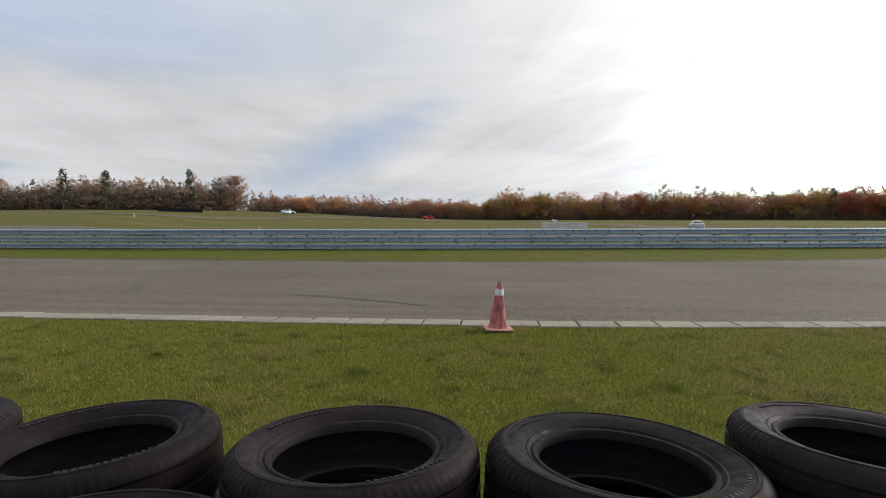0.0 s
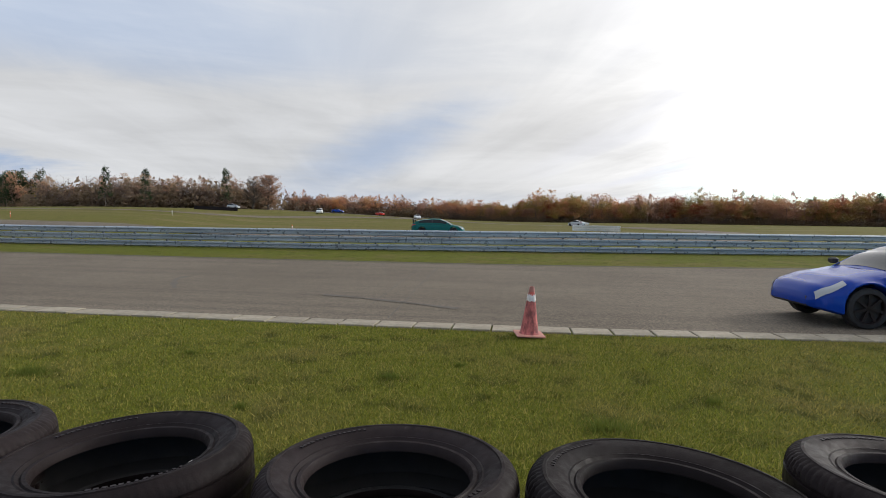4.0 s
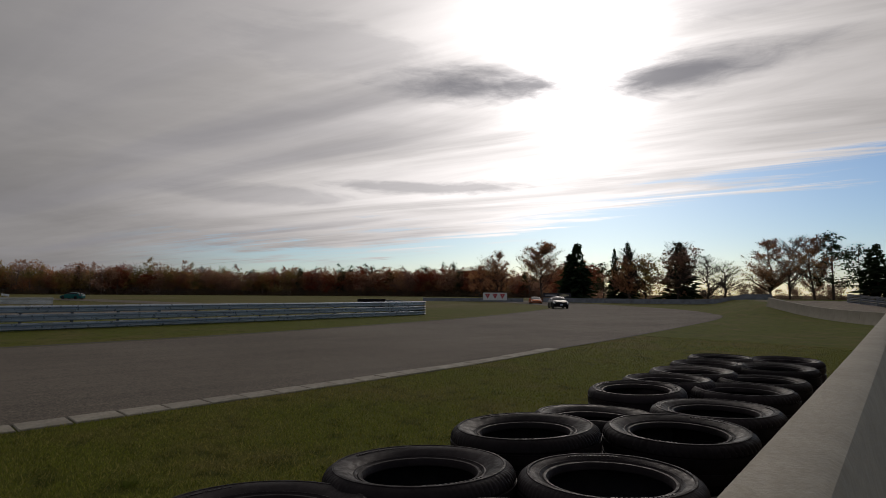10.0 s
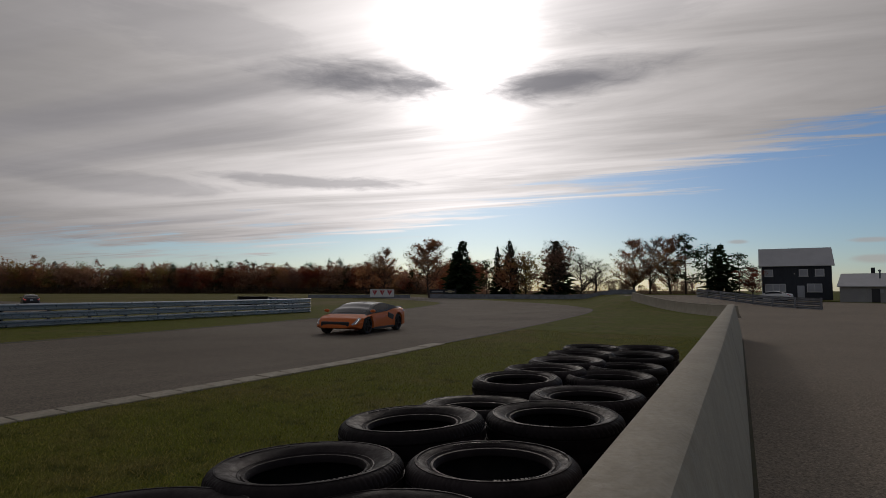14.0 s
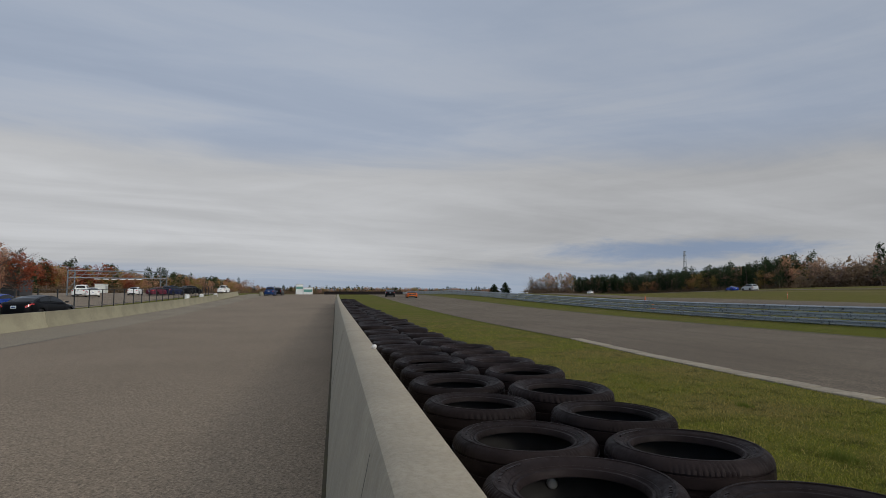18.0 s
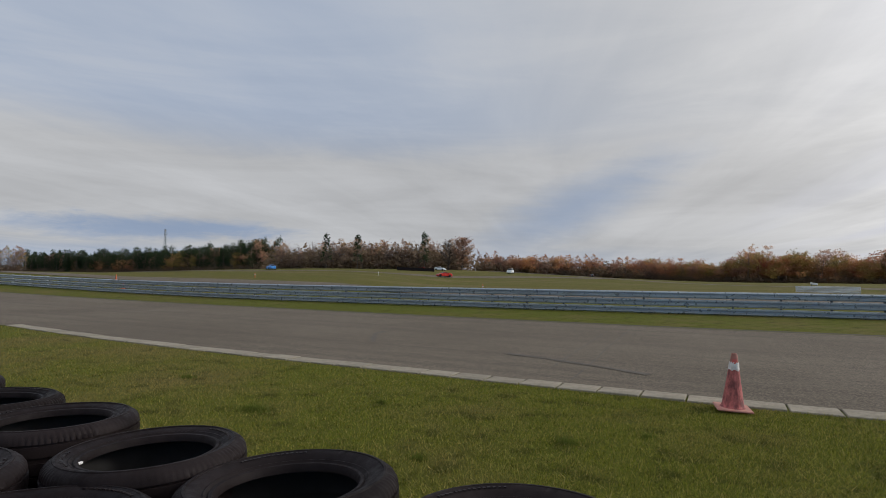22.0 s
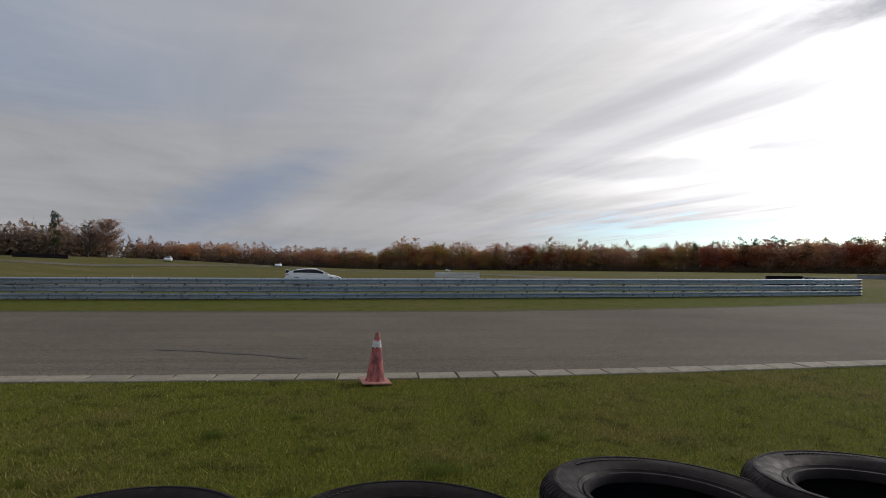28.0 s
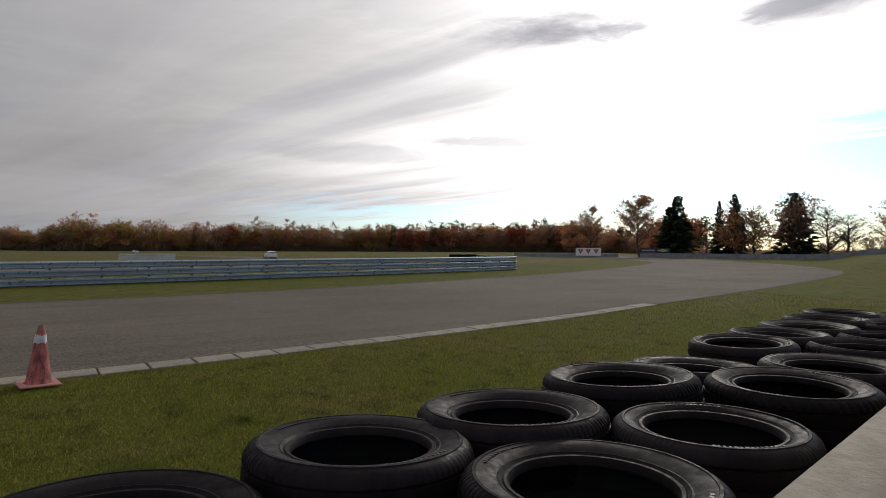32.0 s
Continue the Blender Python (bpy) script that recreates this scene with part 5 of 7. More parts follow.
    door = part("door", Geo().box((1.05, 0.10, 2.05), (0.65, -d / 2 - 0.15, 1.35), bevel=0.02), BLIND, house, "pale front door")
    part("door_handle", Geo().box((0.05, 0.08, 0.12), (1.05, -d / 2 - 0.22, 1.3)), BLACK_STEEL, door)
    part("step", Geo().box((1.6, 0.9, 0.32), (0.65, -d / 2 - 0.6, 0.16)), OLD_CONCRETE, house)
    for x in (-0.1, 1.4):
        part("step_rail", Geo().tube([(x, -d / 2 - 1.0, 0.3), (x, -d / 2 - 1.0, 1.25), (x, -d / 2 - 0.2, 1.25)], 0.03, 5), BLACK_STEEL, house)
    part("wall_lamp", Geo().box((0.18, 0.16, 0.22), (-0.2, -d / 2 - 0.2, 4.4), bevel=0.03), FRAME, house)


def make_shed(az, d, turn, w, dp, h, rise, wall_mat, label, windows):
    hx, hy = at_az(az, d)
    shed = thing("shed", label, "shed", pose(hx, hy, height(hx, hy), 0, 0, turn))
    for name, size, at in (("front_wall", (w, 0.2, h), (0, -dp / 2, h / 2)), ("rear_wall", (w, 0.2, h), (0, dp / 2, h / 2)),
                           ("side_wall", (0.2, dp - 0.21, h), (-w / 2 + 0.1, 0, h / 2)), ("side_wall", (0.2, dp - 0.21, h), (w / 2 - 0.1, 0, h / 2))):
        part(name, Geo().box(size, at), wall_mat, shed)
    sec = [(-w / 2 - 0.4, h - 0.05), (0, h + rise), (w / 2 + 0.4, h - 0.05), (w / 2 + 0.4, h - 0.2), (0, h + rise - 0.15), (-w / 2 - 0.4, h - 0.2)]
    part("roof", Geo().rings([[(x, y, z) for x, z in sec] for y in (-dp / 2 - 0.4, dp / 2 + 0.4)]), ROOF_METAL, shed, "pale metal roof")
    for y in (-dp / 2, dp / 2):
        part("gable", Geo().rings([[(-w / 2, y - 0.09, h), (0, y - 0.09, h + rise - 0.17), (w / 2, y - 0.09, h)], [(-w / 2, y + 0.09, h), (0, y + 0.09, h + rise - 0.17), (w / 2, y + 0.09, h)]]), WALL_DARK, shed)
    part("vent_pipe", Geo().lathe([(0.12, 0), (0.12, 1.2), (0.2, 1.2), (0.2, 1.4), (0.05, 1.5)], 10, at=(-w * 0.22, 0, h + rise * 0.5)), STEEL, shed)
    part("chimney", Geo().box((0.5, 0.5, 1.2), (w * 0.05, 1.0, h + rise + 0.3)), BLACK_STEEL, shed)
    for k in range(windows):
        part("window", Geo().box((0.08, 0.7, 0.5), (-w / 2 - 0.02, -dp / 2 + 1.6 + k * 1.0, h - 0.8)), BLIND, shed)
    part("door", Geo().box((0.08, 2.4, 2.2), (-w / 2 - 0.03, dp / 2 - 2.0, 1.1)), PALE_WALL, shed, "grey roller door")
    part("side_door", Geo().box((0.08, 1.0, 2.05), (-w / 2 - 0.03, 0.4, 1.03)), SIGN_DARK, shed)


make_house()
make_shed(-90.9, 112, -4, 11, 9.5, 2.5, 2.0, PALE_WALL, "low grey shed with a pale metal roof", 4)

# signs at the bend
def make_sign(name, label, az, d, w, h, z, board, draw):
    x, y = at_az(az, d)
    sign = thing(name, label, "sign", pose(x, y, height(x, y), 0, 0, az))
    part("board", Geo().box((w, 0.08, h), (0, 0, z + h / 2), bevel=0.01), board, sign)
    for s in (-0.42, 0.42):
        part("post", Geo().box((0.10, 0.10, z + h * 0.5), (w * s, 0.10, (z + h * 0.5) / 2)), STEEL, sign)
    draw(sign, w, h, z)


def three_triangles(sign, w, h, z):
    for k in (-1, 0, 1):
        c = k * w * 0.31
        g = Geo().add([(c - 0.55, -0.05, z + h * 0.84), (c + 0.55, -0.05, z + h * 0.84), (c, -0.05, z + h * 0.22), (c - 0.55, -0.044, z + h * 0.84), (c + 0.55, -0.044, z + h * 0.84), (c, -0.044, z + h * 0.22)],
                      [(0, 2, 1), (3, 4, 5), (0, 1, 4, 3), (1, 2, 5, 4), (2, 0, 3, 5)])
        part("emblem", g, SIGN_RED, sign, "red triangle")
        part("emblem_spot", Geo().box((0.16, 0.008, 0.16), (c, -0.056, z + h * 0.66)), SIGN_WHITE, sign)


def bow_tie(sign, w, h, z):
    part("lettering", Geo().box((w * 0.42, 0.008, h * 0.32), (-w * 0.22, -0.046, z + h * 0.5)), SIGN_GREY, sign, "pale bar")
    g = Geo().box((w * 0.34, 0.010, h * 0.30), (w * 0.26, -0.046, z + h * 0.5))
    g.box((w * 0.14, 0.012, h * 0.62), (w * 0.26, -0.047, z + h * 0.5), pose(0, 0, 0, 0, 12, 0))
    part("emblem", g, SIGN_GOLD, sign, "pale cross-shaped emblem")


make_sign("advertising_board", "white board with three red triangles beside the bend", -47.2, 118, 4.9, 1.55, 0.35, SIGN_WHITE, three_triangles)
make_sign("advertising_board", "dark board with pale lettering beside the bend", -53.3, 124, 5.8, 0.9, 1.0, SIGN_DARK, bow_tie)


def low_wall(name, label, a, b, h, thick, mat, category="barrier", kind="", group=""):
    d = b - a
    geo = Geo()
    count = max(1, round(d.length / 4))
    rings = []
    nrm = Vector((-d.y, d.x)).normalized() * thick / 2
    for k in range(count + 1):
        p = a.lerp(b, k / count)
        z = height(p.x, p.y)
        rings.append([(p.x - nrm.x, p.y - nrm.y, z), (p.x - nrm.x * 0.8, p.y - nrm.y * 0.8, z + h), (p.x + nrm.x * 0.8, p.y + nrm.y * 0.8, z + h), (p.x + nrm.x, p.y + nrm.y, z)])
    geo.rings(rings)
    tagged(part(name, geo, mat), label, category, group, kind)


def azp(az, d):
    return Vector(at_az(az, d))


low_wall("barrier_wall", "long low grey barrier behind the bend", azp(-40, 126), azp(-50, 122), 0.75, 0.5, ZINC_OLD)
low_wall("barrier_wall", "long low dark barrier behind the bend", azp(-52, 122), azp(-72, 112), 0.9, 0.4, ZINC_OLD)


def short_guardrail(a, b):
    d = b - a
    z0 = min(height(a.x, a.y), height(b.x, b.y))
    rail = thing("short_guardrail", "short pale guardrail of three stacked rails in the far grass", "guardrail", Matrix.Translation((a.x, a.y, z0)) @ Matrix.Rotation(math.atan2(d.y, d.x), 4, "Z"))
    for k in range(3):
        z = 0.10 + 0.30 * k
        wave = [(0.02, 0.0), (-0.05, 0.05), (-0.05, 0.10), (0.0, 0.14), (-0.05, 0.18), (-0.05, 0.23), (0.02, 0.27), (0.03, 0.27), (0.03, 0.0)]
        part("rail", Geo().rings([[(x, y, z + h) for y, h in wave] for x in (-0.1, d.length / 2, d.length + 0.1)]), BARRIER_WHITE, rail)
    for k in range(5):
        part("post", Geo().box((0.09, 0.15, 1.35), (d.length * k / 4, 0.12, 0.33)), POST_STEEL, rail, "grey steel post")


short_guardrail(Vector((5.0, 89.6)), Vector((11.8, 88.7)))
crate = thing("marshal_board", "small white board standing behind a short guardrail", "board", pose(7.1, 91.2, height(7.1, 91.2), 0, 0, 8))
part("panel", Geo().box((0.85, 0.10, 0.28), (0, 0, 1.10), Matrix.Rotation(0.16, 4, "Y"), 0.02), WHITE_PLASTIC, crate)
part("leg", Geo().box((0.07, 0.07, 1.05), (-0.3, 0, 0.5)), POST_STEEL, crate)
part("leg", Geo().box((0.07, 0.07, 1.05), (0.3, 0, 0.5)), POST_STEEL, crate)
low_wall("tyre_barrier", "low black tyre barrier on the hill", Vector((-101, 153.5)), Vector((-90, 158.5)), 1.0, 0.9, RUBBER, "tyre barrier")
low_wall("tyre_barrier", "low black tyre barrier across the end of the straight", Vector((-150, 0.5)), Vector((-152, 21)), 0.8, 0.9, RUBBER, "tyre barrier")
low_wall("tyre_barrier", "low black tyre barrier behind the guardrail's end", Vector((29.9, 45.0)), Vector((32.2, 43.9)), 1.12, 0.9, RUBBER, "tyre barrier")

# pit exit rail
exit_rail = thing("guardrail", "grey steel guardrail along the pit exit", "guardrail", kind="structure")
run = even(spline(V2((61.5, 3.4), (68, 8.2), (77, 14.6), (86, 20.8)), 1.0), 3.81)
for a, b in zip(run, run[1:]):
    for z in LEVELS:
        part("beam", beam_geo([a, b], z), ZINC_OLD, exit_rail, smooth=True)
    part("post", Geo().box((0.1, 0.15, 1.12), (a.x, a.y, height(a.x, a.y) + 0.54)), ZINC_OLD, exit_rail)

# fence and lot beyond the apron
fence = thing("fence", "black steel fence behind the concrete barrier", "fence")
fx = -12.0
while fx > -118:
    fy = -16.0 + fx * 0.027 - 1.2
    part("post", Geo().box((0.07, 0.07, 1.6), (fx, fy, height(fx, fy) + 0.8)), BLACK_STEEL, fence)
    fx -= 3.05
for zz in (0.25, 1.55):
    part("rail", Geo().tube([(x, -16.0 + x * 0.027 - 1.2, height(x, -17.2 + x * 0.027) + zz) for x in range(-117, -9, 6)], 0.022, 5), BLACK_STEEL, fence)
for zz in (0.45, 0.65, 0.85, 1.05, 1.25, 1.42):
    part("wire", Geo().tube([(x, -16.0 + x * 0.027 - 1.2, height(x, -17.2 + x * 0.027) + zz) for x in range(-117, -9, 6)], 0.004, 4), BLACK_STEEL, fence)
ribbon("car_park", V2((-150, -22.6), (-60, -20.2), (-20, -19.2)), V2((-150, -62), (-60, -62), (-20, -62)), 0.012, LANE, 6, label="asphalt car park behind the fence", category="car park", step_count=40)


def make_gantry():
    a, b = azp(111.2, 116), azp(104.2, 116)
    z0 = height(a.x, a.y)
    top = 5.75
    gantry = thing("gantry", "steel truss gantry on lattice posts over the car park", "gantry", Matrix.Translation((a.x, a.y, z0)))
    span = b - a
    L = span.length
    d = span.normalized()
    turn = Matrix.Rotation(math.atan2(d.y, d.x), 4, "Z")
    for x in (0.0, L):
        for ox, oy in ((-0.5, -0.5), (0.5, -0.5), (0.5, 0.5), (-0.5, 0.5)):
            part("post_leg", Geo().tube([turn @ Vector((x + ox, oy, 0)), turn @ Vector((x + ox, oy, top - z0))], 0.09, 6), STEEL, gantry)
        for k in range(4):
            part("post_brace", Geo().tube([turn @ Vector((x - 0.5, -0.5, k * 1.1)), turn @ Vector((x + 0.5, -0.5, k * 1.1 + 1.1))], 0.045, 5), STEEL, gantry)
    for oy in (-0.6, 0.6):
        for z in (top - z0, top - z0 - 1.2):
            part("chord", Geo().tube([turn @ Vector((-0.5, oy, z)), turn @ Vector((L + 0.5, oy, z))], 0.08, 6), STEEL, gantry)
    count = 12
    for k in range(count):
        x = L * k / count
        part("truss_brace", Geo().tube([turn @ Vector((x, -0.6, top - z0 - 1.2)), turn @ Vector((x + L / count, -0.6, top - z0))], 0.045, 5), STEEL, gantry)
    part("walkway_rail", Geo().tube([turn @ Vector((0, 0.6, top - z0 - 0.6)), turn @ Vector((L, 0.6, top - z0 - 0.6))], 0.04, 5), STEEL, gantry)
    for k in range(6):
        part("lamp", Geo().box((0.9, 0.3, 0.14), turn @ Vector((L * (0.27 + 0.09 * k), -0.7, top - z0 - 1.4)), turn), WHITE_PLASTIC, gantry, "flat white lamp")


make_gantry()


def simple_block(name, label, category, az, d, size, mat, turn=0.0, roof=None):
    x, y = at_az(az, d)
    ob = thing(name, label, category, pose(x, y, height(x, y), 0, 0, turn))
    part("body", Geo().box(size, (0, 0, size[2] / 2), bevel=0.04), mat, ob)
    part("roof", Geo().box((size[0] + 0.2, size[1] + 0.2, 0.16), (0, 0, size[2] + 0.08), bevel=0.03), roof or mat, ob)
    return ob


trailer = simple_block("trailer", "dark enclosed trailer parked on the lot", "trailer", 114.8, 118, (7.0, 2.5, 2.5), SIGN_DARK, 10)
hut = simple_block("hut", "small white hut beyond the lot", "hut", 109.0, 190, (3.4, 2.6, 2.5), WHITE_PLASTIC, 5, ROOF_METAL)
for x in (-0.9, 0.0, 0.9):
    part("window", Geo().box((0.6, 0.06, 0.8), (x, 1.33, 1.6)), BLIND, hut)
block = simple_block("control_building", "white control building with green glazing at the end of the lane", "building", 92.2, 300, (4.4, 3.6, 5.0), WHITE_PLASTIC, 4, ROOF_METAL)
part("window_band", Geo().box((0.2, 3.3, 1.2), (2.25, 0.0, 3.4)), TEAL_GLASS, block, "green window band")
annex = simple_block("annex", "low white annex with green glazing at the end of the lane", "building", 91.4, 300, (5.0, 4.6, 3.4), WHITE_PLASTIC, 4, ROOF_METAL)
part("window_band", Geo().box((0.2, 4.2, 1.3), (2.55, 0.0, 1.9)), TEAL_GLASS, annex, "green window band")


def make_pylon():
    x, y = at_az(54.9, 640)
    mast = thing("pylon", "tall thin lattice mast far behind the pines", "mast", Matrix.Translation((x, y, 0)))
    h = 47.0
    for sx, sy in ((-1, -1), (1, -1), (1, 1), (-1, 1)):
        part("leg", Geo().tube([(sx * 1.7, sy * 1.7, 0), (sx * 0.7, sy * 0.7, h)], 0.16, 4), STEEL, mast)
    for k in range(14):
        w = 1.7 - k / 14
        z = h * k / 14
        part("brace", Geo().tube([(-w, -w, z), (w, -w, z + h / 14)], 0.10, 4), STEEL, mast)
    for z in (30, 36, 42):
        part("cross_arm", Geo().box((5.0, 0.3, 0.4), (0, 0, z)), STEEL, mast)


make_pylon()


def marker(name, label, az, d, h, mat, kind_="post"):
    x, y = at_az(az, d)
    ob = thing(name, label, "marker", Matrix.Translation((x, y, height(x, y))))
    if kind_ == "post":
        part("stake", Geo().lathe([(0.05, 0), (0.05, h * 0.95), (0.02, h)], 8), mat, ob)
        part("band", Geo().lathe([(0.054, h * 0.6), (0.054, h * 0.75)], 8, cap=False), WHITE_PLASTIC, ob)
    else:
        part("foot", Geo().box((0.36, 0.36, 0.04), (0, 0, 0.02)), mat, ob)
        part("body", Geo().lathe([(0.14, 0.04), (0.03, h)], 12), mat, ob)


for az, d in ((24.6, 58), (47.0, 88)):
    marker("marker_post", "slim orange marker stake in the grass", az, d, 0.75, ORANGE_PLASTIC)
marker("marker_post", "slim white marker stake in the grass", 35.2, 118, 0.9, WHITE_PLASTIC)
for az, d in ((58.0, 62), (58.6, 88)):
    marker("traffic_cone", "small orange cone at the infield edge", az, d, 0.75, ORANGE_PLASTIC, "cone")
for az, d in ((102.2, 78), (101.0, 84), (99.8, 92)):
    x, y = at_az(az, d)
    drum = thing("barrel", "white plastic barrel beside the fence", "barrel", Matrix.Translation((x, y, height(x, y))))
    part("drum", Geo().lathe([(0.26, 0), (0.28, 0.05), (0.29, 0.45), (0.28, 0.9), (0.2, 1.0)], 14), WHITE_PLASTIC, drum)

# marks on the track
def strip_mark(name, label, pts, width, mat, lift=0.02):
    line = spline(V2(*pts), 0.4)
    geo = Geo()
    rows = []
    for k, p in enumerate(line):
        d = (line[min(k + 1, len(line) - 1)] - line[max(k - 1, 0)]).normalized()
        w = width * (0.5 + 0.2 * math.sin(k * 1.7))
        rows.append([(p.x - d.y * w, p.y + d.x * w, height(p.x, p.y) + lift), (p.x + d.y * w, p.y - d.x * w, height(p.x, p.y) + lift)])
    geo.rings(rows, cap=False, loop=False)
    geo.f = [f[::-1] for f in geo.f]
    tagged(part(name, geo, mat), label, "track mark", kind="structure")


strip_mark("tar_seam", "thin dark tarred crack across the track", ((-3.45, 19.2), (-2.98, 14.0), (-2.7, 11.3), (-2.5, 9.1)), 0.018, SEAL)
strip_mark("tar_seam", "thin dark tarred crack across the track", ((-3.95, 18.3), (-3.42, 12.7), (-3.2, 10.4)), 0.015, SEAL)
strip_mark("skid_mark", "curved dark skid mark on the track", ((-9.6, 14.2), (-9.42, 13.5), (-8.97, 12.78), (-8.62, 12.25), (-8.28, 11.8)), 0.13, RUBBER_MARK)
strip_mark("skid_mark", "faint broad rubber mark on the track", ((-4.6, 11.6), (-3.6, 11.3), (-2.6, 10.9), (-1.5, 10.4)), 0.16, RUBBER_FAINT)


# ---- vehicles ----
def paint(name, base, rough=0.34, coat=0.0, metal=0.0, spec=0.16):
    return material(name, base, rough, metal, coat=coat, spec=spec)


PAINT = {
    "blue": paint("blue_paint", (0.001, 0.034, 0.27), 0.26, 0.12, 0.0, 0.18), "black": paint("black_paint", (0.003, 0.003, 0.004), 0.3, 0.0, 0.0, 0.10),
    "orange": paint("orange_paint", (0.58, 0.135, 0.028)), "grey": paint("grey_paint", (0.030, 0.030, 0.033), 0.3, 0.5),
    "teal": paint("teal_paint", (0.004, 0.10, 0.09)), "white": paint("white_paint", (0.72, 0.72, 0.71)), "red": paint("red_paint", (0.55, 0.035, 0.02)),
    "silver": paint("silver_paint", (0.42, 0.43, 0.44), 0.35, 0.6), "navy": paint("navy_paint", (0.010, 0.015, 0.045)), "maroon": paint("maroon_paint", (0.10, 0.02, 0.035)),
    "deep": paint("deep_blue_paint", (0.008, 0.030, 0.11)), "sky": paint("pale_blue_paint", (0.05, 0.22, 0.55)),
}
GLASS = material("car_glass", (0.012, 0.014, 0.016), 0.12, spec=0.25)
SCREEN = material("windscreen_glass", (0.03, 0.034, 0.036), 0.12, spec=0.42)
CLEAR = material("rear_glass", (0.035, 0.04, 0.045), 0.08, spec=0.9)
TRIM = material("black_trim", (0.012, 0.012, 0.013), 0.5)
WHEEL_RUBBER = material("road_tyre", (0.014, 0.014, 0.015), 0.75, big=0.3, big_scale=9)
RIM_DARK = material("dark_rim", (0.022, 0.016, 0.017), 0.35, metal=0.5)
RIM_ALLOY = material("alloy_rim", (0.30, 0.30, 0.31), 0.35, metal=0.8)
LAMP_RED = material("tail_lamp", (0.42, 0.012, 0.012), 0.15, coat=0.8)
LAMP_RED_ON = material("lit_tail_lamp", (0.6, 0.05, 0.03), 0.2, emit=((1.0, 0.16, 0.12), 0.6))
LAMP_CLEAR = material("clear_lamp", (0.35, 0.37, 0.38), 0.12, coat=0.8)
LAMP_LIT = material("lit_headlamp", (0.8, 0.8, 0.8), 0.2, emit=((1.0, 0.97, 0.92), 0.8))
PLATE = material("number_plate", (0.62, 0.66, 0.70), 0.5)
PLATE_INK = material("plate_ink", (0.03, 0.05, 0.18), 0.6)
CHROME = material("chrome", (0.7, 0.7, 0.7), 0.12, metal=1.0)


def curve_at(points, x):
    """A smooth height along the car out of a few (x, z) points, given from rear to front."""
    if x <= points[0][0]:
        return points[0][1]
    for (a, za), (b, zb) in zip(points, points[1:]):
        if x <= b:
            t = (x - a) / (b - a)
            t = t * t * (3 - 2 * t) * 0.45 + t * 0.55
            return za + (zb - za) * t
    return points[-1][1]


